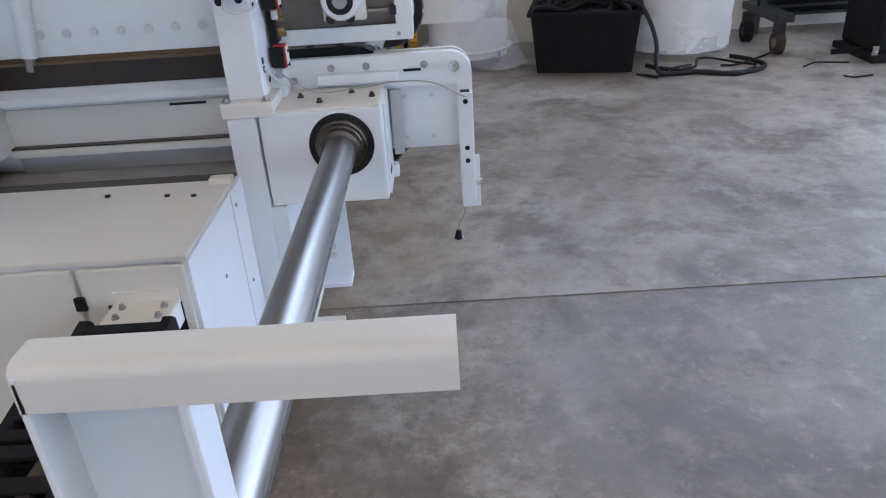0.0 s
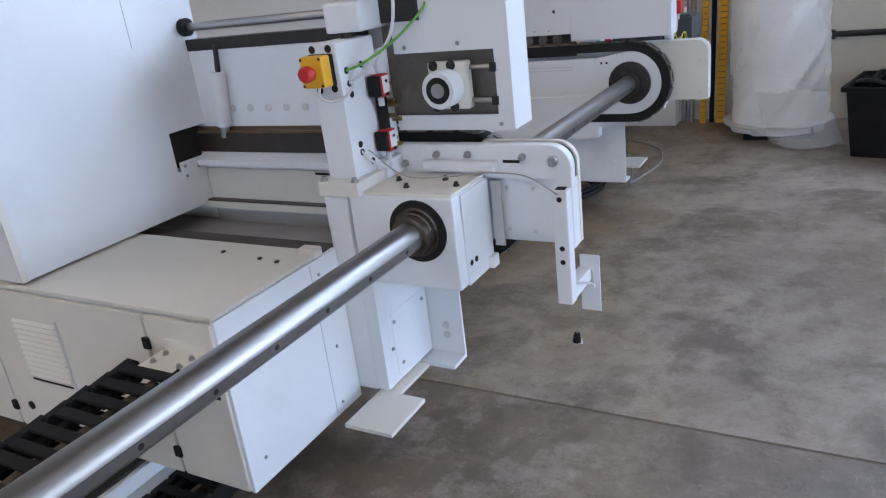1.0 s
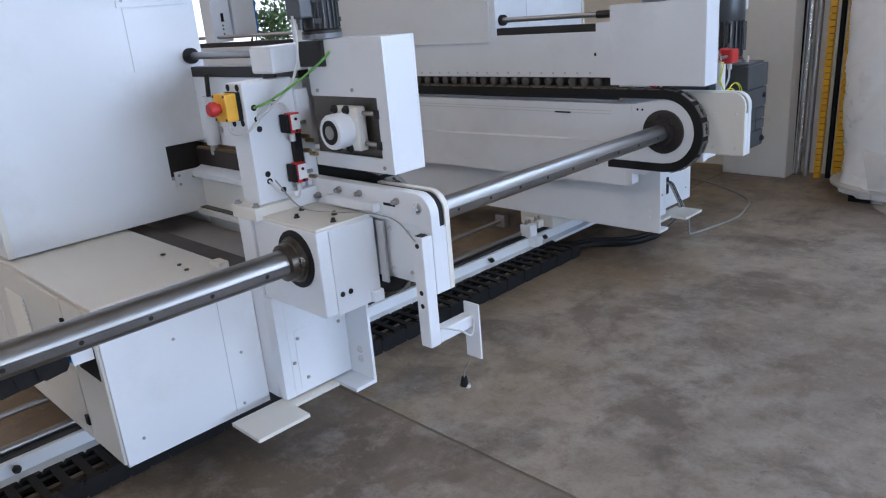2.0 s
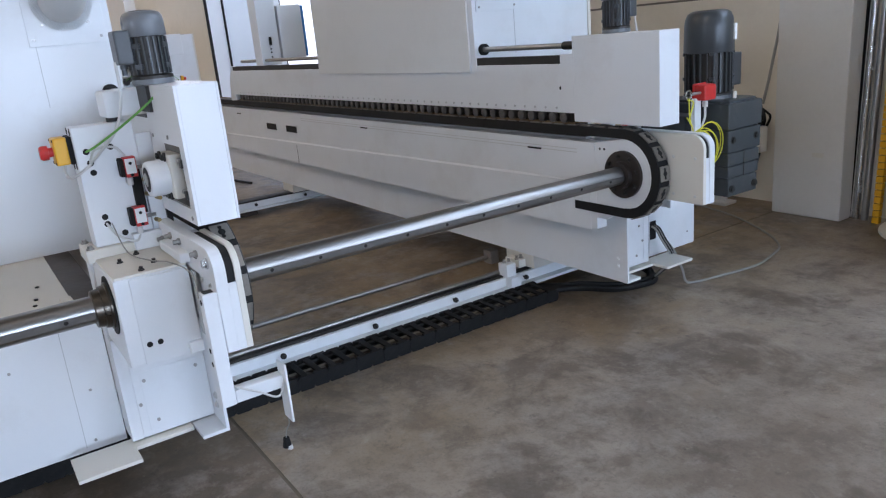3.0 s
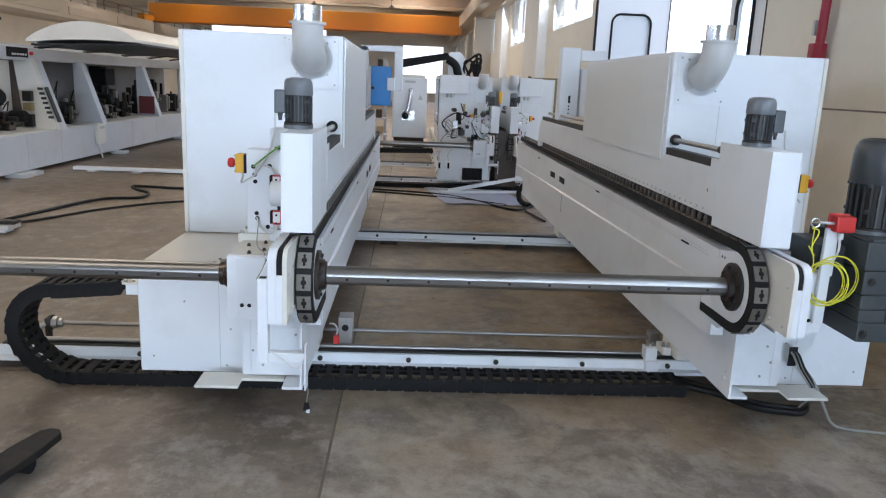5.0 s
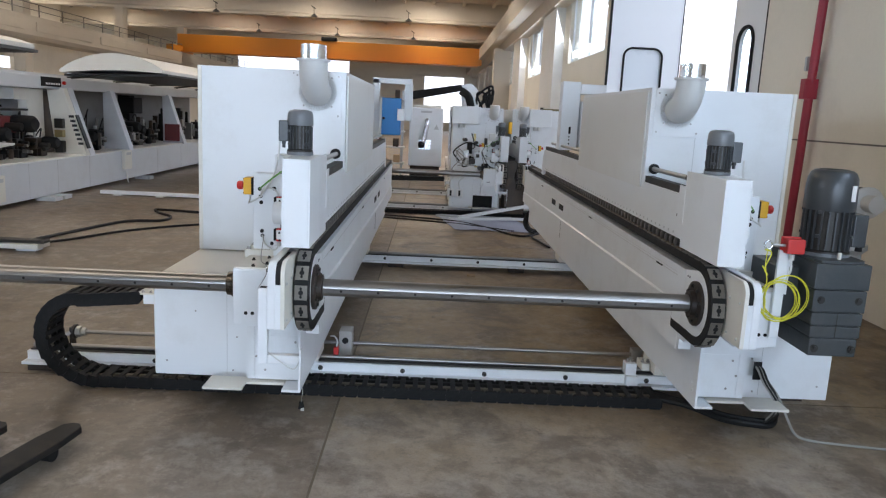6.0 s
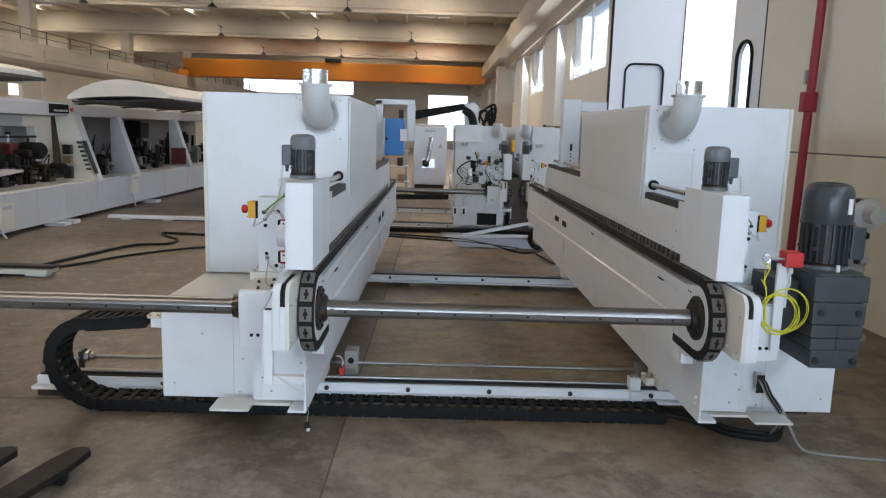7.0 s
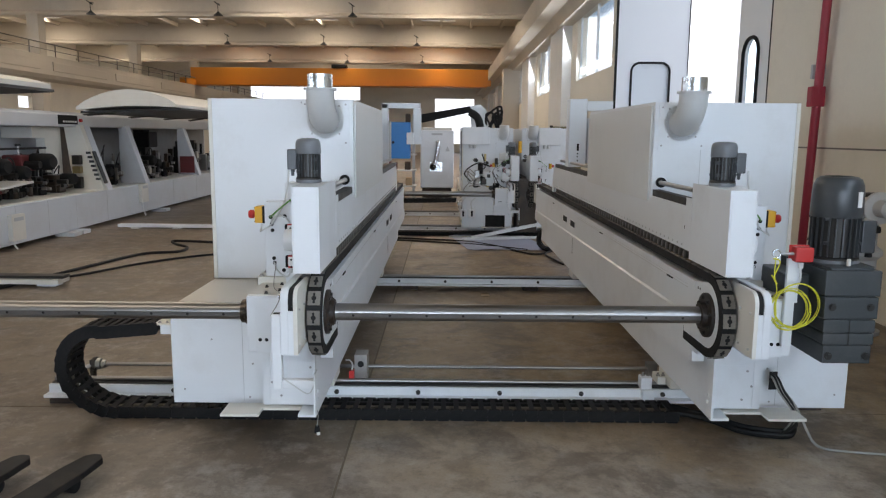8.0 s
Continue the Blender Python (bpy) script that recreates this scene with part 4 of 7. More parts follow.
        if k:
            part("lock", rod((a + 0.06, Y(c1 + 0.003), 0.625), (a + 0.06, Y(c1 + 0.008), 0.625), 0.014, 14), PLASTIC, dr)
            part("lock", rod((b - 0.05, Y(c1 + 0.003), 0.625), (b - 0.05, Y(c1 + 0.008), 0.625), 0.014, 14), PLASTIC, dr) if k > 1 else None
    for xx, w in ((-0.62, 1.42), (-0.78, 1.4), (-0.55, 1.43)):
        part("screw", rod((xx, Y(w), 0.719), (xx, Y(w), 0.724), 0.007, 8), DARKSTEEL, cab)
    for w, zz in ((1.7, 0.28), (1.36, 0.24), (1.36, 0.66), (1.55, 0.55), (1.34, 0.42)):
        part("screw", rod((-0.4715, Y(w), zz), (-0.4675, Y(w), zz), 0.005, 8), STEEL, cab)
    part("panel_joint", W(-0.4715, -0.4698, 1.39, 1.392, 0.22, 0.7), GREY, cab)
    return root


half_a = build_half(-1, "white edge banding machine half with chain track, standing on floor rails", "edge banding machine halves")
half_b = build_half(1, "white edge banding machine half with chain track and large gear motor", "edge banding machine halves")


# ---- parts that only one half carries ----
def ya(w):
    return MID - w


def yb(w):
    return MID + w


def hook_bracket():
    br = part("cable_bracket", bx(0.135, 0.178, ya(1.085), ya(1.045), 0.512, 0.845), WHITE, half_a, "white square-tube cable bracket", bevel=0.004)
    part("bracket_arm", bx(0.137, 0.176, ya(1.045), ya(0.905), 0.514, 0.553), WHITE, br, bevel=0.004)
    part("bracket_plate", bx(0.14, 0.2, ya(0.905), ya(0.898), 0.41, 0.59), WHITE, br, bevel=0.002)
    for z in (0.82, 0.68, 0.64):
        part("hole", rod((0.157, ya(1.0848), z), (0.157, ya(1.0862), z), 0.0075, 12), RUBBER, br)
    part("top_hole", bx(0.143, 0.17, ya(1.078), ya(1.052), 0.843, 0.8465), RUBBER, br)
    part("cord", hose([(0.15, ya(0.9), 0.42), (0.142, ya(0.897), 0.38), (0.125, ya(0.903), 0.35), (0.12, ya(0.906), 0.325)], 0.0018, 6), GREYC, br)
    part("cord_end", rod((0.12, ya(0.906), 0.325), (0.118, ya(0.906), 0.295), 0.009, 10, r2=0.014), PLASTIC, br)
    part("cord_tag", rod((0.128, ya(0.9), 0.3), (0.128, ya(0.9), 0.288), 0.008, 8), HAZE, br)
    part("cord", hose([(0.157, ya(1.09), 0.835), (0.06, ya(1.075), 0.88), (-0.05, ya(1.1), 0.893), (-0.14, ya(1.14), 0.892), (-0.26, ya(1.17), 0.9), (-0.36, ya(1.18), 0.975)], 0.002, 6), GREYC, br)
    part("cord", hose([(0.16, ya(1.045), 0.56), (0.2, ya(0.99), 0.54), (0.19, ya(0.93), 0.5), (0.178, ya(0.9), 0.545)], 0.003, 6), HAZE, br)


hook_bracket()


def gear_motor():
    gx0, gx1, gy0, gy1 = -0.42, 0.03, 4.612, 4.852
    g = part("gearbox", bx(gx0 + 0.004, gx1 - 0.012, gy0 + 0.018, gy1 - 0.018, 0.61, 0.99), GEARBOX, half_b, "slate grey cast gearbox", bevel=0.012)
    for z0, z1, inset in ((0.604, 0.688, 0.012), (0.692, 0.744, 0.006), (0.748, 0.806, 0.004), (0.81, 0.91, 0.0), (0.914, 1.03, -0.004)):
        part("gearbox_rib", bx(gx0 - 0.002, gx1 - inset * 0.4, gy0 + inset, gy1 - inset, z0, z1), GEARBOX, g, bevel=0.006)
    part("gearbox_cover", prism([(gx1 - 0.01, gy0 + 0.02), (gx1 - 0.01, gy1 - 0.03), (gx1 - 0.05, gy1 - 0.005), (gx0 + 0.1, gy1 - 0.005), (gx0 + 0.1, gy0 + 0.005), (gx1 - 0.05, gy0 + 0.005)], "z", 1.03, 1.042), GEARBOX, g, bevel=0.003)
    for z in (0.64, 0.865):
        for y in (gy0 + 0.035, gy1 - 0.035):
            part("bolt", bolt((gx1 - 0.002, y, z), (1, 0, 0), 0.012, 0.01), DARKSTEEL, g)
    part("gearbox_split", bx(gx1 - 0.003, gx1 - 0.0005, (gy0 + gy1) / 2 - 0.002, (gy0 + gy1) / 2 + 0.002, 0.692, 0.806), DARKSTEEL, g)
    part("gearbox_mount", bx(gx0 + 0.02, -0.12, 4.5, gy0 + 0.004, 0.74, 0.985), GEARBOX, g, bevel=0.01)
    motor_part(half_b, (-0.172, 4.735, 1.04), 0.108, 0.395, 1, BIGMOTOR, BIGMOTOR, 0.185, "drive_motor")
    part("name_plate", bx(-0.0725, -0.0625, 4.772, 4.79, 1.3, 1.37), LABEL, g, "white rating label")
    part("lifting_eye", rod((-0.03, 4.735, 1.04), (-0.03, 4.735, 1.072), 0.009, 10), CREAM, g)
    part("cable_gland", rod((-0.17, 4.9, 1.06), (-0.17, 4.9, 1.11), 0.016, 10), PLASTIC, g)


gear_motor()


def pull_cord_switch():
    post = part("switch_post", bx(-0.06, -0.04, yb(1.2), yb(1.243), 0.66, 1.07), WHITE, half_b, "white switch post", bevel=0.003)
    part("post_plate", bx(-0.09, -0.07, yb(1.245), yb(1.27), 0.86, 1.12), WHITE, post, bevel=0.003)
    box = part("pull_cord_switch", bx(-0.06, 0.0, yb(1.215), yb(1.295), 1.06, 1.127), RED, post, "red pull-cord switch box", bevel=0.008)
    part("switch_lid", bx(-0.062, -0.055, yb(1.208), yb(1.297), 1.055, 1.132), RED, post, bevel=0.003)
    part("eye_bolt", rod((-0.025, yb(1.215), 1.095), (-0.025, yb(1.155), 1.095), 0.007, 10), STEEL, post)
    ring = [(-0.025, yb(1.138) + 0.018 * math.cos(a), 1.095 + 0.018 * math.sin(a)) for a in (2 * math.pi * k / 16 for k in range(17))]
    part("ring", hose(ring, 0.004, 6, 1), BRIGHT, post)
    part("cable_gland", rod((-0.025, yb(1.25), 1.055), (-0.025, yb(1.25), 1.03), 0.012, 10), HAZE, post)
    part("switch_cable", hose([(-0.025, yb(1.25), 1.03), (-0.03, yb(1.255), 0.98), (-0.05, yb(1.25), 0.93), (-0.07, yb(1.24), 0.85)], 0.005, 6), HAZE, post)
    rng = random.Random(4)
    pts = [(-0.02, yb(1.135), 1.08), (-0.015, yb(1.132), 1.0), (0.0, yb(1.14), 0.93)]
    cy_, cz_, rr = yb(1.21), 0.855, 0.098
    for k in range(64):
        a = math.pi * 0.9 - 2 * math.pi * k / 10.5
        if k % 10 == 0:
            cy_, cz_, rr = yb(1.215) + rng.uniform(-0.02, 0.02), 0.855 + rng.uniform(-0.015, 0.015), 0.092 + rng.uniform(-0.014, 0.014)
        pts.append((0.0 + 0.014 * math.sin(k * 0.37), cy_ + rr * math.cos(a), cz_ + rr * 1.02 * math.sin(a)))
    pts += [(0.01, yb(1.14), 0.81), (0.0, yb(1.115), 0.8)]
    part("yellow_cord", hose(pts, 0.0024, 6, 4), CORD, post, "coiled yellow plastic cord")
    part("cord_knot", hose([(-0.015, yb(1.12), 1.075), (-0.01, yb(1.15), 1.06), (-0.015, yb(1.13), 0.99), (-0.01, yb(1.145), 0.96), (-0.02, yb(1.12), 1.0)], 0.003, 6), CORD, post)
    part("cord_hook", rod((-0.04, yb(1.1), 0.8), (-0.03, yb(1.135), 0.84), 0.006, 8), DARKSTEEL, post)


pull_cord_switch()


def drive_shaft():
    sh = thing("drive_shaft", (AX, 2.3, AZ), "long bright steel drive shaft with a screwed key strip", "shaft")
    part("shaft_tube", rod((AX, 0.6, AZ), (AX, ya(1.3), AZ), 0.0405, 40), SHAFT, sh, smooth=True)
    part("shaft_tube", rod((AX, ya(0.86), AZ), (AX, yb(0.862), AZ), 0.0405, 40), SHAFT, sh, smooth=True)
    ang = radians(-10)
    key = lambda y0, y1: bx(0.0365, 0.0415, y0, y1, -0.011, 0.011)
    turn = Matrix.Translation((AX, 0, AZ)) @ Matrix.Rotation(-ang, 4, "Y")
    for y0, y1 in ((0.61, ya(1.3)), (ya(0.86), yb(0.862))):
        k = part("key_strip", key(y0, y1), KEYSTEEL, sh, "flat steel key strip", at=turn)
        n = int((y1 - y0) / 0.166)
        for j in range(n):
            y = y0 + (j + 0.5) * (y1 - y0) / n
            part("screw", rod((0.0412, y, 0), (0.0421, y, 0), 0.0065, 10), DARKSTEEL, k, at=turn)


drive_shaft()

# ---- hall ----
def structure(name, bm, mat, label, category, bevel=0.0, smooth=False):
    return tagged(new(name, finish(bm, mat, bevel, smooth, name)), label, category, "", "structure")


HX0, HX1, HY0, HY1, HZ = -66.0, 34.0, -15.5, 6.75, 7.6
HYL = -22.5          # outer wall of the side nave
# floor slabs between sawn joints
JY, JX = 2.43, -0.925
fl = bmesh.new()
g = 0.0065
for x0, x1 in ((HX0, JX - 16 - g), (JX - 16 + g, JX - 8 - g), (JX - 8 + g, JX - g), (JX + g, JX + 8 - g), (JX + 8 + g, HX1)):
    for y0, y1 in ((HY0, JY - 8 - g), (JY - 8 + g, JY - g), (JY + g, HY1 + 0.3)):
        bx(x0, x1, y0, y1, -0.2, 0.0, fl)
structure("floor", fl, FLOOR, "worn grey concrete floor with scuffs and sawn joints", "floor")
structure("floor_joint", bx(HX0, HX1, HY0, HY1 + 0.3, -0.25, -0.003), DUST, "dark dirt-filled floor joints", "floor joint")
structure("ground", bx(-400, 400, -400, 400, -0.4, -0.3), ASPHALT, "grey asphalt yard outside the hall", "ground")

# side wall with door gap and windows
DX0, DX1, DZ = -14.0, -5.74, 5.0
wr = bmesh.new()
bx(HX0, HX1, HY1, HY1 + 0.3, 5.0, HZ, wr)
bx(DX1, 0.2, HY1, HY1 + 0.3, 0, 5.0, wr)
bx(0.2, 4.7, HY1, HY1 + 0.3, 0, 3.2, wr)
bx(4.7, 4.8, HY1, HY1 + 0.3, 0, 5.0, wr)
bx(12.0, HX1, HY1, HY1 + 0.3, 0, 5.0, wr)
bx(HX0, DX0, HY1, HY1 + 0.3, 0, 3.2, wr)
for k in range(6):
    a = -14.25 - k * 9.2
    bx(a, a + 0.25 if k == 0 else a + 4.5, HY1, HY1 + 0.3, 3.2, 5.0, wr)
bx(HX0, -14.25 - 5 * 9.2 - 4.7, HY1, HY1 + 0.3, 3.2, 5.0, wr)
wall_side = structure("wall_side", wr, WALLM, "cream plastered side wall with a wide open gate", "wall")
structure("wall_groove", bx(DX1, -0.94, HY1 - 0.003, HY1 + 0.01, 1.5, 1.516), GRIME, "shadow joint between wall panels", "trim")
# the last one, at x 0.1, is unseen and added for its lamp
for k, x0 in enumerate([-18.95 - 9.2 * j for j in range(5)] + [0.1]):
    wf = bmesh.new()
    for a, b in ((x0, x0 + 0.06), (x0 + 4.64, x0 + 4.7), (x0 + 2.32, x0 + 2.38)):
        bx(a, b, HY1 + 0.1, HY1 + 0.16, 3.2, 5.0, wf)
    bx(x0, x0 + 4.7, HY1 + 0.1, HY1 + 0.16, 3.2, 3.26, wf)
    win = structure("window_%d" % (k + 1), wf, DOORM, "white framed strip window high in the side wall", "window")
    for a, b in ((x0 + 0.06, x0 + 2.32), (x0 + 2.38, x0 + 4.64)):
        p = part("pane", bx(a, b, HY1 + 0.125, HY1 + 0.131, 3.26, 5.0), glass, win)
        p.visible_shadow = False
    if x0 < 0:
        structure("pilaster", bx(x0 - 3.6, x0 - 0.9, HY1 - 0.28, HY1, 0, 5.0), PILLARM, "pale concrete pilaster", "pilaster")
structure("pillar", bx(-0.94, -0.45, 6.5, HY1, 0, 5.0), PILLARM, "pale grey concrete pillar with scuffs at its base", "pillar", 0.01)
structure("pillar", bx(-36.5, -35.6, 5.9, HY1, 0, 5.0), CONCRETE, "grey concrete pillar carrying the crane runway", "pillar", 0.01)
structure("runway_beam_side", prism([(5.75, 5.2), (5.75, 5.9), (6.75, 5.9), (6.75, 4.9), (6.35, 4.9), (6.2, 5.2)], "x", HX0, HX1), CONCRETE, "concrete crane runway along the side wall", "runway beam")

# big sliding door leaves
OPALPANE = material("frosted_pane", (0.72, 0.77, 0.8), 0.3, var=0.03, scale=1.0)


def door_leaf(name, x0, x1, wx0, wx1, wz0, wz1, label, strips, pane_mat):
    y0, y1 = HY1 + 0.02, HY1 + 0.08
    bm = bx(x0, wx0, y0, y1, 0, DZ)
    bx(wx1, x1, y0, y1, 0, DZ, bm)
    bx(wx0, wx1, y0, y1, 0, wz0, bm)
    bx(wx0, wx1, y0, y1, wz1, DZ, bm)
    leaf = structure(name, bm, DOORM, label, "door")
    r = min(0.3, (wx1 - wx0) * 0.45)
    pts = [(wx0, wz0)] + [(p[0], p[1]) for p in arc(wx0 + r, wz1 - r, r, 180, 90, 8)] + [(p[0], p[1]) for p in arc(wx1 - r, wz1 - r, r, 90, 0, 8)] + [(wx1, wz0)]
    gsk = hose([(a, y0 - 0.012, b) for a, b in pts + [pts[0]]], 0.024, 8, 1)
    part("gasket", gsk, RUBBER, leaf, "black rubber gasket", smooth=True)
    cor = bmesh.new()
    for sx, cx in ((1, wx0), (-1, wx1)):
        c = [(cx, wz1), (cx + sx * r, wz1)] + [(cx + sx * (r - r * math.sin(radians(t))), wz1 - r + r * math.cos(radians(t))) for t in range(0, 91, 15)]
        prism(c, "y", y0, y1, cor)
    part("corner", cor, DOORM, leaf)
    p = part("pane", bx(wx0, wx1, y0 + 0.025, y0 + 0.031, wz0, wz1), pane_mat, leaf)
    if pane_mat is glass:
        p.visible_shadow = False
    for xs, hw in strips:
        part("edge_strip", bx(xs - hw, xs + hw, y0 - 0.02, y0, 0, DZ), RUBBER, leaf, "black rubber edge strip")


def folded_leaf(name, x, y0, y1, wy0, wy1, wz0, wz1, label):
    """A leaf folded outwards, square to the wall."""
    x0, x1 = x - 0.06, x
    bm = bx(x0, x1, y0, wy0, 0, DZ + 0.6)
    bx(x0, x1, wy1, y1, 0, DZ + 0.6, bm)
    bx(x0, x1, wy0, wy1, 0, wz0, bm)
    bx(x0, x1, wy0, wy1, wz1, DZ + 0.6, bm)
    leaf = structure(name, bm, DOORM, label, "door")
    r = 0.2
    pts = [(wy0, wz0)] + arc(wy0 + r, wz1 - r, r, 180, 90, 8) + arc(wy1 - r, wz1 - r, r, 90, 0, 8) + [(wy1, wz0)]
    part("gasket", hose([(x1 + 0.01, a, b) for a, b in pts + [pts[0]]], 0.024, 8, 1), RUBBER, leaf, "black rubber gasket", smooth=True)
    cor = bmesh.new()
    for sy, cy in ((1, wy0), (-1, wy1)):
        prism([(cy, wz1), (cy + sy * r, wz1)] + [(cy + sy * (r - r * math.sin(radians(t))), wz1 - r + r * math.cos(radians(t))) for t in range(0, 91, 15)], "x", x0, x1, cor)
    part("corner", cor, DOORM, leaf)
    part("pane", bx(x0 + 0.025, x0 + 0.031, wy0, wy1, wz0, wz1), OPALPANE, leaf)
    part("edge_strip", bx(x0, x1 + 0.015, y0 - 0.04, y0, 0, DZ + 0.6), RUBBER, leaf, "black rubber edge strip")
    part("edge_strip", bx(x1, x1 + 0.012, y1 - 0.02, y1, 0, DZ + 0.6), RUBBER, leaf)


folded_leaf("door_1", -13.93, 6.8, 8.41, 7.13, 8.0, 0.9, 3.26, "white hall door leaf folded outwards, with a rounded window")
door_leaf("door_2", -6.78, -5.74, -6.57, -6.1, 0.9, 2.85, "narrow white hall door leaf with a rounded window", ((-5.76, 0.02),), glass)

# far wall, left wall, rear wall with gate
wf = bmesh.new()
for y0, y1, z0, z1 in ((HYL, HY1, 5.9, HZ), (HYL, -15.0, 0, 5.9), (-15.0, -4.9, 0, 4.7), (-4.9, 2.0, 0, 5.9), (5.6, HY1, 0, 5.9), (2.0, 5.6, 0, 0.8), (2.0, 5.6, 4.9, 5.9)):
    bx(HX0 - 0.3, HX0, y0, y1, z0, z1, wf)
structure("wall_far", wf, WALLM, "cream end wall with window strip and bright opening", "wall")
wl = bmesh.new()
bx(HX0, HX1, HY0 - 0.3, HY0, 0, 2.64, wl)
bx(HX0, HX1, HY0 - 0.3, HY0, 3.15, 4.9, wl)
last = HX1
for k in range(-10, 8):
    x1 = -29.2 - k * 5.8
    bx(x1, last, HY0 - 0.3, HY0, 2.64, 3.15, wl)
    last = max(x1 - 1.3, HX0)
bx(HX0 - 0.01, last, HY0 - 0.3, HY0, 2.64, 3.15, wl)
structure("wall_left", wl, WALLM, "cream side wall with small oblong windows", "wall")
# unseen wall with an added open strip, so wall_left's small windows show bright
structure("wall_nave", bx(HX0, HX1, HYL - 0.3, HYL, 4.2, HZ, bx(HX0, HX1, HYL - 0.3, HYL, 0, 1.5)), WALLM, "cream outer wall of the side nave with an open window strip", "wall")
structure("floor_nave", bx(HX0, HX1, HYL, HY0 - 0.3, -0.2, 0.0), CONCRETE, "concrete floor of the side nave", "floor")
wb = bmesh.new()
for y0, y1, z0, z1 in ((HYL, HY1, 5.2, HZ), (HYL, -6.7, 0, 5.2), (5.7, HY1, 0, 5.2)):
    bx(HX1, HX1 + 0.3, y0, y1, z0, z1, wb)
structure("wall_rear", wb, WALLM, "cream rear wall with a wide open gate", "wall")

# roof: ribbed slabs between deep beams, with opal rooflights
opal = material("opal_rooflight", (0.85, 0.84, 0.8), 0.5, var=0.02)
on = opal.node_tree.nodes
tr = on.new("ShaderNodeBsdfTranslucent")
tr.inputs["Color"].default_value = (0.9, 0.87, 0.8, 1)
opal.node_tree.links.new(tr.outputs[0], on["Material Output"].inputs["Surface"])
BEAMS = [10.8 - 10.0 * k for k in range(-3, 8)]
rf = bmesh.new()
PATCH = ((-19.4, -17.4), (-11.4, -9.4), (-4.6, -2.8), (1.6, 3.4))
gaps = [HYL] + [y for pair in PATCH for y in pair] + [HY1]
for bxx in BEAMS:
    c0, c1 = bxx - 8.6, bxx - 6.6
    lo, hi = max(bxx - 10, HX0), min(bxx, HX1)
    if c0 < HX0:
        bx(lo, hi, HYL, HY1, HZ, HZ + 0.25, rf)
    else:
        bx(lo, c0, HYL, HY1, HZ, HZ + 0.25, rf)
        bx(c1, hi, HYL, HY1, HZ, HZ + 0.25, rf)
        for y0, y1 in zip(gaps[0::2], gaps[1::2]):
            bx(c0, c1, y0, y1, HZ, HZ + 0.25, rf)
    n = 18
    for j in range(n):
        y = HYL + (j + 0.5) * (HY1 - HYL) / n
        bx(max(bxx - 9.7, HX0), min(bxx - 0.3, HX1), y - 0.08, y + 0.08, HZ - 0.2, HZ, rf)
structure("ceiling", rf, CONCRETE, "ribbed precast concrete roof slabs", "ceiling")
for bxx in BEAMS:
    if bxx - 8.6 >= HX0:
        for y0, y1 in PATCH:
            structure("rooflight", bx(bxx - 8.6, bxx - 6.6, y0, y1, HZ + 0.05, HZ + 0.07), opal, "opal plastic rooflight", "rooflight")
    if bxx < HX1:
        structure("roof_beam", prism([(bxx - 0.3, 6.45), (bxx - 0.3, 6.56), (bxx - 0.12, 6.68), (bxx - 0.12, HZ), (bxx + 0.12, HZ), (bxx + 0.12, 6.68), (bxx + 0.3, 6.56), (bxx + 0.3, 6.45)], "y", HYL, HY1), CONCRETE, "deep precast concrete roof beam", "roof beam")
        structure("roof_column", bx(bxx + 0.03, bxx + 0.6, -14.57, -14.09, 0, 6.45), CONCRETE, "square concrete column", "column", 0.01)
        structure("roof_column", bx(bxx - 0.3, bxx + 0.3, 6.35, 6.74, 5.9, 6.45), CONCRETE, "square concrete column", "column", 0.01)

rw = prism([(-14.08, 3.7), (-13.75, 3.8), (-13.6, 3.95), (-13.6, 4.72), (-14.08, 4.72)], "x", HX0, HX1)
structure("runway_beam_left", rw, CONCRETE, "concrete crane runway with walkway on the left side", "runway beam")
for k in range(14):
    structure("beam_panel", bx(14 - 5.6 - k * 6, 14 - 0.6 - k * 6, -13.602, -13.56, 4.12, 4.5), CONCRETE, "raised concrete panel on the runway beam", "trim", 0.03)
walk_rail = thing("guard_rail", (-20, -13.65, 4.72), "grey steel guard rail along the walkway", "railing")
rail = part("rail_pipe", rod((HX0, -13.65, 5.22), (HX1, -13.65, 5.22), 0.022, 8), GRIME, walk_rail)
part("rail_pipe", rod((HX0, -13.65, 4.97), (HX1, -13.65, 4.97), 0.016, 8), GRIME, walk_rail)
pmesh = finish(rod((0, 0, 0), (0, 0, 0.5), 0.025, 8), GRIME, name="rail_post")
for k in range(50):
    put("rail_post", pmesh, walk_rail, at=Matrix.Translation((HX1 - 1 - 2 * k, -13.65, 4.72)))

# overhead crane
crane = thing("overhead_crane", (-47, -3.4, 5.3), "orange overhead travelling crane across the hall", "crane")
part("girder", bx(-47.6, -46.8, -13.95, 5.95, 4.82, 5.9), ORANGE, crane, bevel=0.03)
part("girder_flange", bx(-47.9, -46.5, -13.95, 5.7, 4.75, 4.82), ORANGE, crane)
part("end_carriage", bx(-49, -45, -14.05, -13.6, 4.725, 5.1), ORANGE, crane, bevel=0.03)
part("end_carriage", bx(-49, -45, 5.95, 6.3, 5.905, 6.2), ORANGE, crane, bevel=0.03)
part("hoist", bx(-47.3, -46.7, -4.6, -3.6, 5.9, 6.15), PLASTIC, crane, "dark hoist trolley", bevel=0.05)

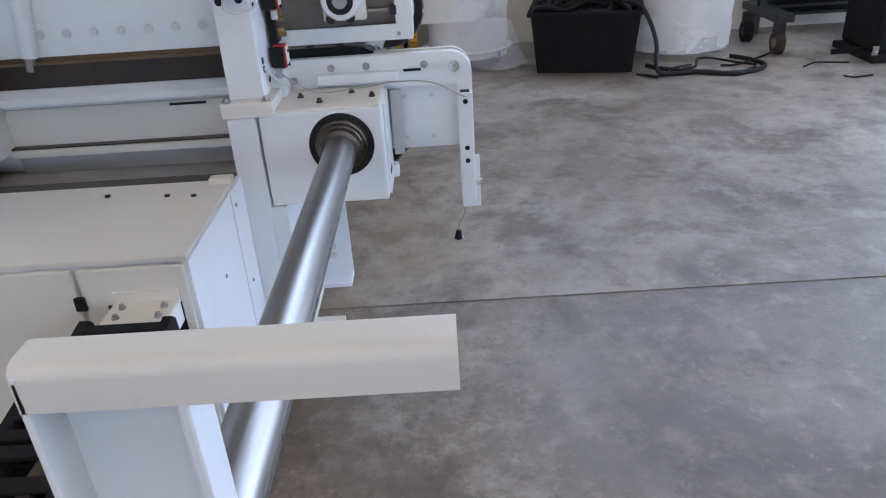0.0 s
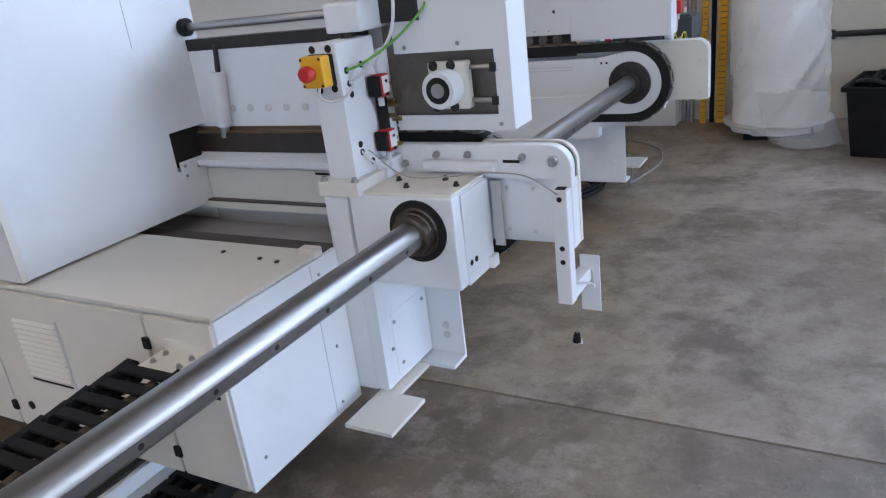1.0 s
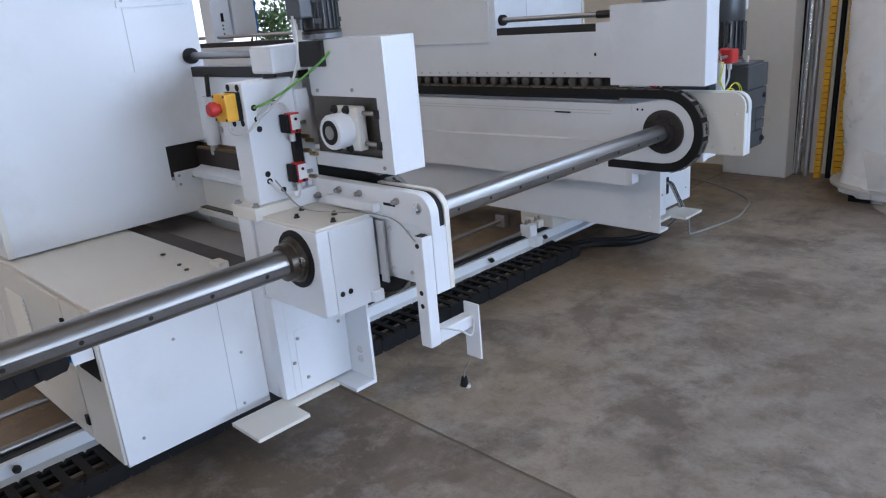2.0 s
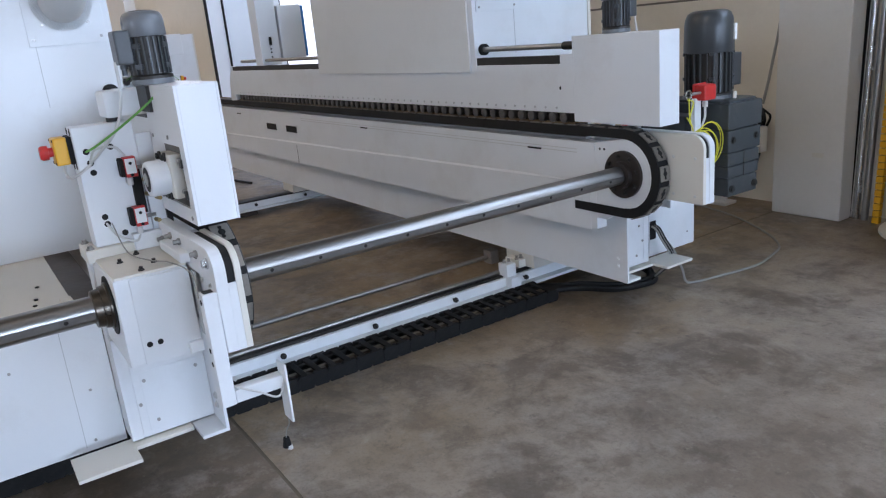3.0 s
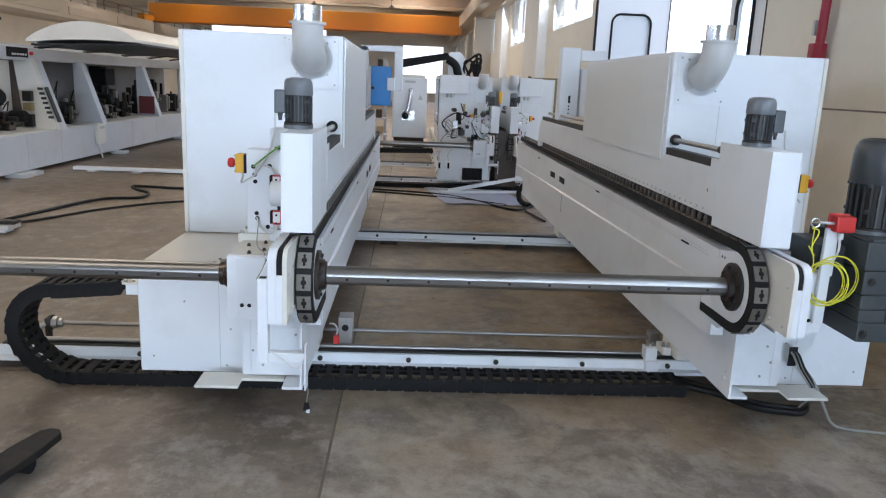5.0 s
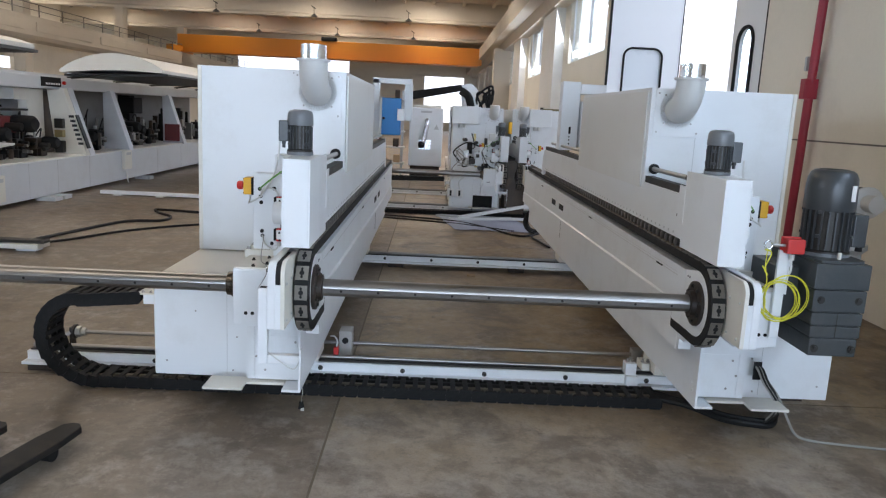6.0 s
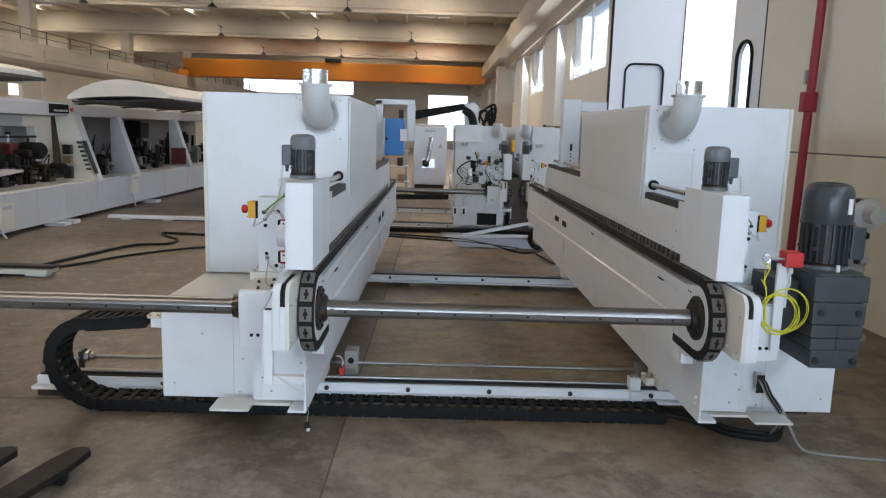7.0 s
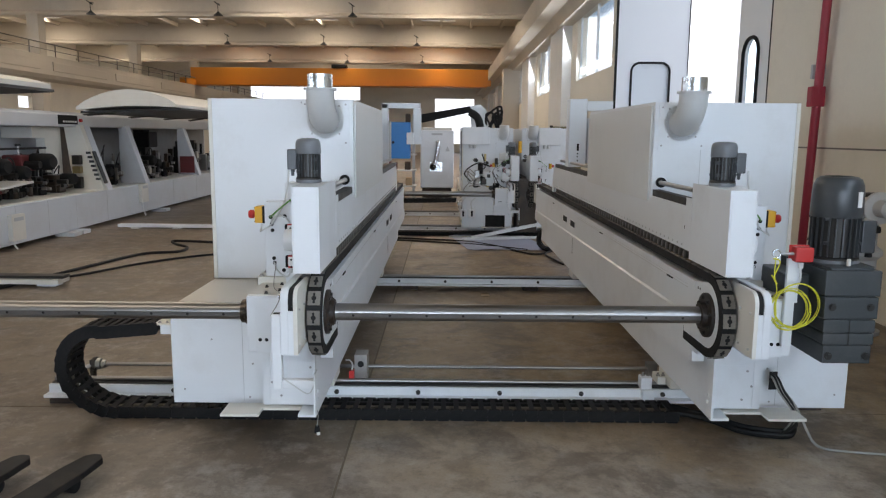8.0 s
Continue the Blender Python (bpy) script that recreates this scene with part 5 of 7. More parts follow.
# hanging lamps
for n_, bxx in enumerate(BEAMS[5:10]):
    for y in ((-9.1, -3.8, 1.34) if n_ % 3 != 2 else (-11.9, -6.58, -0.97)):
        lx = bxx + 0.5
        lp = thing("pendant_lamp", (lx, y, 6.45), "small dark pendant lamp hanging from a roof beam", "lamp", "pendant lamps under the roof beams")
        part("shade", lathe([(0, 0.19), (0.02, 0.19), (0.07, 0.13), (0.12, 0.07), (0.16, 0.04)], (lx, y, 6.45), (0, 0, 1), 16), DARKSTEEL, lp, smooth=True)
        part("stem", rod((lx, y, 6.6), (lx, y - 0.02, 6.92), 0.016, 8), DARKSTEEL, lp)
        part("bracket", rod((lx, y - 0.16, 7.02), (lx, y + 0.08, 6.86), 0.022, 8), DARKSTEEL, lp)
        part("bracket", rod((lx, y - 0.05, 6.95), (bxx + 0.1, y - 0.05, 6.98), 0.02, 8), DARKSTEEL, lp)

# red fire pipe on the wall
fp = thing("fire_pipe", (-4.1, 6.6, 0), "dark red painted fire water pipe on the wall", "pipe")
part("riser", rod((-4.43, 6.66, 0.0), (-4.17, 6.66, 6.0), 0.043, 16), FIRE, fp, smooth=True)
part("valve_box", bx(-4.4, -4.3, 6.58, 6.72, 1.92, 2.12), FIRE, fp, bevel=0.01)
part("pipe_clip", bx(-4.44, -4.4, 6.62, 6.75, 2.2, 2.34), GREY, fp)

# ---- rails and cable chain on the floor ----
def floor_rail(x, y0, y1, label, lift=0.045):
    r = thing("floor_rail", (x, (y0 + y1) / 2, 0), label, "rail", "floor rails under the machines")
    part("base_flange", bx(x - 0.28, x + 0.01, y0, y1, lift, lift + 0.017), WHITE, r, bevel=0.002)
    part("rail_box", bx(x - 0.16, x - 0.04, y0 + 0.01, y1 - 0.01, lift + 0.017, lift + 0.068), WHITE, r, bevel=0.003)
    part("rail_top", bx(x - 0.15, x - 0.06, y0 + 0.02, y1 - 0.02, lift + 0.068, lift + 0.075), DARKSTEEL, r)
    part("guide_bar", rod((x - 0.105, y0 + 0.02, lift + 0.086), (x - 0.105, y1 - 0.02, lift + 0.086), 0.0145, 16), SHAFT, r, smooth=True)
    n = max(2, int((y1 - y0) / 0.9))
    for k in range(n if lift else 0):
        y = y0 + 0.1 + k * (y1 - y0 - 0.2) / (n - 1)
        part("floor_pad", bx(x - 0.2, x - 0.02, y - 0.08, y + 0.08, 0, 0.045), RUST, r)
    bm0 = bolt((0, 0, 0), (1, 0, 0), 0.0095, 0.016)
    rod((-0.025, 0, 0), (0.0, 0, 0), 0.006, 8, bm0)
    bmesh_ = finish(bm0, DARKSTEEL, name="levelling_bolt")
    y = y0 + 0.28
    while y < y1 - 0.1:
        put("levelling_bolt", bmesh_, r, at=Matrix.Translation((x - 0.02, y, lift + 0.045)))
        y += 0.4855
    return r


floor_rail(-0.96, 0.55, 5.2, "white painted floor rail with a round guide bar")
floor_rail(-4.34, 1.2, 5.2, "white painted floor rail with a dark top")
floor_rail(-9.16, 0.9, 5.6, "white floor rail of the machine standing behind", 0.0)
floor_rail(-11.5, 0.9, 5.6, "white floor rail of the machine standing behind", 0.0)
floor_rail(-14.6, 0.9, 5.6, "white floor rail of the machine standing behind", 0.0)

screw = thing("threaded_spindle", (-1.32, 3.3, 0.13), "thin threaded steel spindle above the floor", "spindle")
part("spindle", rod((-1.32, 0.72, 0.14), (-1.32, 4.25, 0.14), 0.0125, 14), SHAFT, screw, smooth=True)
thm = finish(lathe([(0, 0.012), (0.002, 0.0142), (0.004, 0.012)], (0, 0, 0), (0, 1, 0), 12), STEEL, name="thread_ring")
for k in range(60):
    put("thread_ring", thm, screw, at=Matrix.Translation((-1.32, 2.75 + k * 0.0085, 0.14)))
part("bearing_block", bx(-1.37, -1.25, 2.36, 2.44, 0.062, 0.235), TRAY, screw, bevel=0.004)
part("block_bore", rod((-1.249, 2.4, 0.175), (-1.246, 2.4, 0.175), 0.02, 16), RUBBER, screw)
part("limit_switch", bx(-1.1, -1.06, 2.35, 2.38, 0.115, 0.19), RED, screw, "small red limit switch", bevel=0.003)
part("switch_cable", hose([(-1.08, 2.365, 0.19), (-1.09, 2.37, 0.22), (-1.12, 2.35, 0.24), (-1.16, 2.32, 0.23)], 0.005, 6), HAZE, screw)
part("hand_nut", rod((-1.32, 0.7, 0.14), (-1.32, 0.73, 0.14), 0.036, 6), STEEL, screw, bevel=0.003)
part("lock_nut", rod((-1.32, 0.735, 0.14), (-1.32, 0.76, 0.14), 0.026, 6), STEEL, screw, bevel=0.002)
part("washer", rod((-1.32, 0.685, 0.14), (-1.32, 0.7, 0.14), 0.045, 20), DARKSTEEL, screw, smooth=True)
part("clamp_lever", hose([(-1.32, 0.68, 0.14), (-1.27, 0.63, 0.12), (-1.15, 0.56, 0.115)], 0.016, 8, 2), STEEL, screw, smooth=True)
part("spindle_foot", bx(-1.345, -1.295, 0.665, 0.685, 0.0, 0.17), DARKSTEEL, screw, bevel=0.004)
part("nut_block", bx(-1.355, -1.285, 4.22, 4.28, 0.1, 0.18), STEEL, screw, bevel=0.004)

stopb = thing("rail_clamp", (-1.0, 4.13, 0.113), "white clamp block bolted on the floor rail", "clamp")
part("clamp_block", bx(-1.06, -0.985, 4.1, 4.165, 0.114, 0.19), WHITE, stopb, bevel=0.004)
part("clamp_front", bx(-0.998, -0.95, 4.1, 4.17, 0.063, 0.12), WHITE, stopb, bevel=0.004)
part("clamp_block", bx(-1.12, -1.0, 4.2, 4.25, 0.145, 0.19), CREAM, stopb, bevel=0.004)
for y in (4.12, 4.15, 4.21, 4.24):
    part("bolt", bolt((-1.03, y, 0.19), (0, 0, 1), 0.008, 0.02), STEEL, stopb)


def cable_chain(dx=0.0, dy=0.0, parent_label="black plastic cable drag chain looping up to the cabinet", bend=1.1, top_end=1.44):
    cc = thing("cable_drag_chain", (-0.875 + dx, 1.5 + dy, 0), parent_label, "cable chain")
    R = 0.265
    pts = []
    y = 4.22
    while y > bend:
        pts.append((y, 0.035, 0.0))
        y -= 0.072
    n = 14
    for k in range(n + 1):
        a = math.pi * k / n * 0.96
        pts.append((bend - R * math.sin(a), 0.035 + R - R * math.cos(a), k / n))
    run = top_end - bend - 0.01
    steps = max(6, int(run / 0.072))
    for k in range(0, steps):
        t = k / steps
        pts.append((bend + 0.01 + run * t, 0.56 + 0.042 * t, 1.0))
    side = finish(prism([(-0.041, -0.018), (-0.029, -0.033), (0.029, -0.033), (0.041, -0.018), (0.041, 0.018), (0.029, 0.033), (-0.029, 0.033), (-0.041, 0.018)], "y", -0.01, 0.01), PLASTIC, name="chain_link")
    bar = finish(bx(-0.0145, 0.0145, -0.084, 0.084, 0.022, 0.0325), PLASTIC, 0.003, name="cross_bar")
    for i, (yy, zz, f) in enumerate(pts):
        ny, nz, nf = pts[min(i + 1, len(pts) - 1)]
        py, pz, pf = pts[max(i - 1, 0)]
        a = math.atan2(nz - pz, ny - py)
        x = -0.85 + (0.22 * max(0, f) if f < 1 else 0.22 + 0.05 * (yy - bend - 0.01) / run) + dx
        m = Matrix.Translation((x, yy + dy, zz)) @ Matrix.Rotation(a, 4, "X") @ Matrix.Rotation(math.pi / 2, 4, "Z")
        for off in (-0.087 + 0.003 * (i % 2), 0.087 - 0.003 * (i % 2)):
            put("chain_link", side, cc, at=m @ Matrix.Translation((0, off, 0)))
        put("cross_bar", bar, cc, at=m @ Matrix.Rotation(math.pi, 4, "X"))
        if f > 0:
            put("cross_bar", bar, cc, at=m)
    for off in (-0.05, 0.02):
        path = []
        for i, (yy, zz, f) in enumerate(pts):
            x = -0.85 + (0.22 * max(0, f) if f < 1 else 0.22 + 0.05 * (yy - bend - 0.01) / run) + off + dx
            path.append((x, yy + dy, zz + (0.012 if f == 0 else 0.0)))
        part("inner_cable", hose(path, 0.015, 6, 1), DUSTYC if off == 0.02 else BLACKC, cc, smooth=True)
    return cc


cable_chain()
part("chain_bracket", bx(-0.648, -0.505, 1.405, 1.5, 0.612, 0.62), CREAM, half_a, "cream angle bracket holding the cable chain", bevel=0.002)
part("chain_bracket", bx(-0.648, -0.505, 1.494, 1.5, 0.612, 0.645), CREAM, half_a)
for xx in (-0.62, -0.53):
    for yy in (1.43, 1.47):
        part("bolt", bolt((xx, yy, 0.62), (0, 0, 1), 0.0055, 0.01), STEEL, half_a)
part("cable_opening", bx(-0.665, -0.503, 1.4992, 1.5016, 0.49, 0.612), RUBBER, half_a, "dark cable opening in the door")
for xx, mm in ((-0.53, BLUE), (-0.56, CARD), (-0.6, BLACKC)):
    part("inner_cable", hose([(xx, 1.499, 0.57), (xx - 0.01, 1.475, 0.575), (xx - 0.02, 1.44, 0.57)], 0.009, 6), mm, half_a, smooth=True)
part("bracket_ear", bx(-0.512, -0.506, 1.44, 1.5, 0.565, 0.612), WHITE, half_a)

# cables under the driven half
cab = thing("floor_cable", (-0.75, 4.75, 0), "bundle of thick black cables coiled under the machine", "cable")
rng = random.Random(3)
for k in range(5):
    o = k * 0.026
    z = 0.016 + 0.012 * (k % 3)
    part("cable", hose([(-0.95 + o, 4.18, 0.045), (-0.93 + o, 4.3, 0.03), (-0.84 + o, 4.42 + 0.3 * o, z), (-0.68 + 0.8 * o, 4.55, z), (-0.6 + 0.5 * o, 4.68, z), (-0.6 + 0.5 * o, 4.8, z), (-0.7 + 0.2 * o, 4.89 - 0.3 * o, z + 0.02), (-0.84, 4.86 - 0.4 * o, 0.06 + o * 0.3), (-0.9, 4.76, 0.14), (-0.86, 4.68, 0.24)], 0.015, 8), BLACKC, cab, smooth=True)
part("cable_opening", bx(-0.404, -0.399, 4.59, 4.63, 0.33, 0.425), RUBBER, half_b, "dark cable opening beside the end panel")
for k, mm in enumerate((GREYC, BLACKC, GREYC, BLACKC)):
    o = 0.008 * k
    part("cable_drop", hose([(-0.4, 4.6 + o, 0.4), (-0.375, 4.605 + o, 0.385), (-0.362, 4.63 + o, 0.33), (-0.362, 4.675 + o, 0.27), (-0.372, 4.71 + o, 0.22), (-0.42, 4.73 + o, 0.15), (-0.52, 4.74, 0.05)], 0.006 if k % 2 == 0 else 0.008, 6), mm, half_b, smooth=True)
gcab = thing("floor_cable", (-0.4, 5.3, 0), "thin pale grey cable running over the floor to the wall", "cable")
part("cable", hose([(-0.375, 4.66, 0.33), (-0.36, 4.72, 0.25), (-0.35, 4.78, 0.13), (-0.38, 4.84, 0.05), (-0.395, 4.92, 0.012), (-0.36, 5.1, 0.008), (-0.32, 5.38, 0.008), (-0.36, 5.6, 0.008), (-0.43, 5.79, 0.008), (-0.65, 5.99, 0.008), (-1.03, 6.21, 0.008), (-1.35, 6.32, 0.008), (-1.5, 6.36, 0.008), (-1.62, 6.5, 0.05)], 0.007, 8), GREYC, gcab, smooth=True)

# small things on the floor
cr = thing("wood_scrap", (-4.083, 3.339, 0), "small brown scrap lying on the floor", "scrap")
part("scrap", bx(-4.11, -4.06, 3.3, 3.38, 0.0, 0.022), CARD, cr, bevel=0.006)

# support stand that carries the shaft's outer end
st = thing("support_stand", (-0.15, 0.57, 0), "white folded sheet-metal support stand with a channel top", "stand")
out_ = [(0.541, 1.08)] + arc(0.555, 1.107, 0.014, 180, 90, 6) + arc(0.576, 1.107, 0.014, 90, 0, 6) + [(0.59, 1.095)]
in_ = [(0.585, 1.095), (0.585, 1.107)] + arc(0.576, 1.107, 0.009, 0, 90, 6)[1:] + arc(0.555, 1.107, 0.009, 90, 180, 6) + [(0.546, 1.08)]
part("channel_top", prism(out_ + in_, "x", -0.232, 0.093), CREAM, st, smooth=True)
part("post_side", bx(-0.232, -0.226, 0.541, 0.588, 0.02, 1.112), WHITE, st, bevel=0.0015)
part("post_side", bx(-0.118, -0.107, 0.542, 0.588, 0.02, 1.112), WHITE, st, bevel=0.003)
part("post_back", bx(-0.226, -0.118, 0.583, 0.588, 0.02, 1.112), WHITE, st)
part("base_plate", bx(-0.3, 0.02, 0.46, 0.67, 0.0, 0.02), WHITE, st, bevel=0.003)
part("end_bearing", lathe([(0, 0.07), (0.02, 0.07), (0.021, 0.045)], (AX, 0.588, AZ), (0, 1, 0), 28), DARKSTEEL, st, smooth=True)

# pallet truck forks
pt = thing("pallet_truck", (0.4, 0.9, 0), "dark worn pallet truck forks on the floor", "pallet truck")
def fork(x0, y0, x1, y1):
    d = Vector((x1 - x0, y1 - y0, 0))
    L = d.length
    m = Matrix.Translation((x0, y0, 0)) @ Matrix.Rotation(math.atan2(d.y, d.x), 4, "Z")
    pts = [(0.03, -0.05), (0.0, -0.02), (0.0, 0.02), (0.03, 0.05), (0.18, 0.066), (L, 0.066), (L, -0.066), (0.18, -0.066)]
    f = part("fork", prism(pts, "z", 0.052, 0.085), FORKPAINT, pt, "worn dark steel fork", bevel=0.006, at=m)
    part("fork_roller", rod((0.22, -0.05, 0.035), (0.22, 0.05, 0.035), 0.034, 16), PLASTIC, f, at=m)
fork(-0.1, 1.27, 0.95, 1.04)
fork(-0.085, 0.935, 0.95, 0.7)
pb = bx(0.9, 1.1, 0.5, 1.1, 0.05, 0.4)
part("pump_frame", pb, RUST, pt, bevel=0.02)
part("wheel", rod((1.05, 0.75, 0.09), (1.05, 0.87, 0.09), 0.09, 20), PLASTIC, pt)

# ---- second machine pair further back, of the same make ----
far_a = copy_thing(half_a, Matrix.Translation(Vector((-0.5, MID - 1.3, 0.2)) + Vector((-8.2, 1.7, -0.08))))
far_b = copy_thing(half_b, Matrix.Translation(Vector((-0.5, MID + 1.3, 0.2)) + Vector((-8.2, 0.07, -0.08))))
tagged(far_a, "white edge banding machine half standing behind, with boxes and cables")
tagged(far_b, "white edge banding machine half behind, close beside its twin")
gone = []
for o in (*far_a.children_recursive, *far_b.children_recursive):
    if o.name.split(".")[0] in ("metal_spigot", "collar_flange", "drive_motor", "gearbox", "switch_post"):
        gone += [o, *o.children_recursive]
for o in set(gone):
    bpy.data.objects.remove(o)
FAR = Matrix.Translation((0.4, -0.06, -0.08))
far_own = {o.name for o in (*far_a.children, *far_b.children)}
for ob, y0, y1 in ((far_a, 3.27, 3.73), (far_b, 4.55, 4.92)):
    sb = part("switch_box", bx(-9.82, -9.62, y0, y1, 1.53, 1.82), WHITE, ob, "white metal switch box", bevel=0.008)
    for k in (0.3, 0.45):
        part("cable_gland", rod((-9.7, y0 + (y1 - y0) * k, 1.53), (-9.7, y0 + (y1 - y0) * k, 1.47), 0.03, 12), HAZE, sb)
for k in (0, 1):
    part("socket", bx(-9.07, -9.03, 3.23 + k * 0.14, 3.34 + k * 0.14, 0.37, 0.5), LABEL, far_a, "white wall socket", bevel=0.008)
    part("socket_slot", bx(-9.034, -9.026, 3.27 + k * 0.14, 3.3 + k * 0.14, 0.39, 0.48), PLASTIC, far_a)
    part("socket_cable", hose([(-9.04, 3.285 + k * 0.14, 0.5), (-9.0, 3.27 + k * 0.14, 0.62), (-9.0, 3.32 + k * 0.16, 0.7)], 0.008, 6), HAZE, far_a)
part("vent_opening", bx(-8.975, -8.945, 3.64, 3.95, 0.22, 0.42), PLASTIC, far_a, "dark vent opening")
part("hose_loop", hose([(-9.0, 3.4, 0.95), (-8.95, 3.3, 1.1), (-8.95, 3.5, 1.25), (-8.95, 3.7, 1.2)], 0.012, 6), BLACKC, far_a)
part("hose_loop", hose([(-9.0, 3.65, 0.92), (-8.9, 3.45, 0.88), (-8.9, 3.5, 1.02), (-8.95, 3.75, 1.0)], 0.012, 6), BLACKC, far_a)
part("valve_rack", bx(-9.0, -8.85, 3.62, 3.9, 0.9, 1.12), WHITE, far_a, bevel=0.01)
# added block that makes the gap between the twin halves dark
part("dark_drive", bx(-9.3, -8.75, 4.13, 4.44, 0.18, 1.0), OILY, far_a, "dark block filling the gap between the twin halves")
rng = random.Random(44)
for k in range(34):
    y, z, x = rng.uniform(3.45, 4.05), rng.uniform(0.85, 1.36), -8.9 + rng.uniform(-0.05, 0.12)
    w, h = rng.uniform(0.015, 0.06), rng.uniform(0.02, 0.09)
    mm = rng.choice((STEEL, HAZE, DARKSTEEL, WHITE, BRASS, PLASTIC))
    if k % 3:
        part("tool_fitting", bx(x - 0.04, x + 0.04, y - w, y + w, z - h, z + h), mm, far_a, bevel=0.005)
    else:
        part("tool_fitting", rod((x - 0.05, y, z), (x + 0.06, y + rng.uniform(-0.02, 0.02), z), w * 0.7, 12), mm, far_a, smooth=True)
for k in range(7):
    y, z = rng.uniform(3.45, 3.95), rng.uniform(0.9, 1.3)
    part("air_hose", hose([(-8.82, y, z), (-8.76, y + rng.uniform(-0.15, 0.05), z + 0.1), (-8.78, y + rng.uniform(-0.2, 0.1), z - 0.1), (-8.85, y + rng.uniform(-0.1, 0.2), z - 0.15)], 0.007, 6), rng.choice((BLACKC, BLACKC, GREYC)), far_a, smooth=True)
part("yellow_cylinder", rod((-8.86, 4.16, 1.42), (-8.86, 4.16, 1.6), 0.03, 14), YELLOW, far_a, "yellow marker cylinder", smooth=True)
for o in (*far_a.children, *far_b.children):
    if o.name not in far_own:
        o.matrix_basis = FAR @ o.matrix_basis
far_shaft = thing("drive_shaft", (-8.386, 2.9, AZ - 0.08), "steel drive shaft of the machine behind", "shaft")
part("shaft_tube", rod((-8.386, 1.95, AZ - 0.08), (-8.386, 3.7, AZ - 0.08), 0.0405, 24), SHAFT, far_shaft, smooth=True)
cable_chain(-7.8, 1.7, "black plastic cable drag chain of the machine behind", -0.2, 1.44)

boom = thing("suction_boom", (-10.2, 3.4, 1.8), "black suction boom on a white bracket above the machine", "boom")
part("boom_beam", prism([(3.42, 2.1), (3.36, 2.2), (2.5, 2.05), (2.45, 1.93), (2.5, 1.9)], "x", -10.3, -10.15), PLASTIC, boom, bevel=0.01)
part("boom_hose", hose([(-10.22, 3.36, 2.1), (-10.22, 3.5, 2.0), (-10.22, 3.56, 1.82)], 0.07, 12), PLASTIC, boom, smooth=True)
part("boom_bracket", prism([(3.4, 1.81), (3.7, 1.81), (3.68, 2.12), (3.55, 2.24), (3.36, 2.2)], "x", -10.4, -10.32), WHITE, boom, bevel=0.01)
rng = random.Random(8)
for k in range(6):
    a = rng.uniform(0, 6)
    part("loose_hose", hose([(-10.35, 3.75 + rng.uniform(-0.1, 0.15), 1.82), (-10.3, 3.75 + 0.12 * math.cos(a), 2.0 + rng.uniform(0, 0.1)), (-10.3, 3.85 + 0.1 * math.sin(a), 1.95 + rng.uniform(0, 0.25)), (-10.35, 3.9, 1.82)], 0.02, 6), PLASTIC, boom)

boom.location.z -= 0.08

cabn = thing("steel_cabinet", (-15.9, 2.73, 0), "white standing control cabinet with a bright bent tube on its door", "cabinet")
part("plinth", bx(-16.3, -15.6, 2.36, 3.1, 0.0, 0.28), RUST, cabn)
part("cabinet_body", bx(-16.35, -15.5, 2.31, 3.15, 0.28, 1.72), WHITE, cabn, bevel=0.03)
part("cabinet_lid", bx(-16.3, -15.55, 2.36, 3.1, 1.72, 1.79), CREAM, cabn, bevel=0.02)
part("tube_handle", hose([(-15.48, 2.74, 1.45), (-15.46, 2.76, 1.36), (-15.46, 2.7, 0.98), (-15.46, 2.64, 0.82)], 0.06, 14), BRIGHT, cabn, "bright bent tube", smooth=True)
part("tube_mouth", rod((-15.49, 2.63, 0.84), (-15.42, 2.63, 0.8), 0.085, 18), PLASTIC, cabn)
part("mount_plate", bx(-15.5, -15.485, 2.55, 2.86, 0.7, 0.93), BRIGHT, cabn)
part("warning_sign", prism([(2.93, 1.2), (3.05, 1.2), (2.99, 1.33)], "x", -15.5, -15.49), GREY, cabn, "grey triangular warning sign")
part("name_bar", bx(-15.5, -15.49, 2.59, 2.86, 1.6, 1.65), GREY, cabn, "grey name bar")

# control panels on arms
def panel_arm(y, d, x, label):
    pa = thing("control_panel", (x, y, 1.31), label, "control panel", "control panels on arms")
    part("arm_post", bx(x - 0.09, x - 0.01, y - 0.04, y + 0.04, 1.28, 1.95), WHITE, pa, bevel=0.006)
    part("arm_beam", bx(x - 0.09, x - 0.01, y - 0.04, y + d * 0.4, 1.9, 1.96), WHITE, pa, bevel=0.006)
    part("arm_drop", bx(x - 0.1, x + 0.0, y + d * 0.32, y + d * 0.41, 1.5, 1.9), WHITE, pa, bevel=0.006)
    part("panel_box", bx(x - 0.06, x + 0.1, y + d * 0.06, y + d * 0.29, 1.34, 1.745), BLUE, pa, "blue panel box", bevel=0.012)
    part("panel_frame", bx(x + 0.1, x + 0.115, y + d * 0.05, y + d * 0.08, 1.33, 1.755), HAZE, pa, bevel=0.003)
    part("panel_mount", bx(x - 0.02, x + 0.12, y + d * 0.25, y + d * 0.33, 1.5, 1.63), WHITE, pa, bevel=0.006)
    part("panel_lock", rod((x + 0.1, y + d * 0.1, 1.52), (x + 0.115, y + d * 0.1, 1.52), 0.015, 10), PLASTIC, pa)


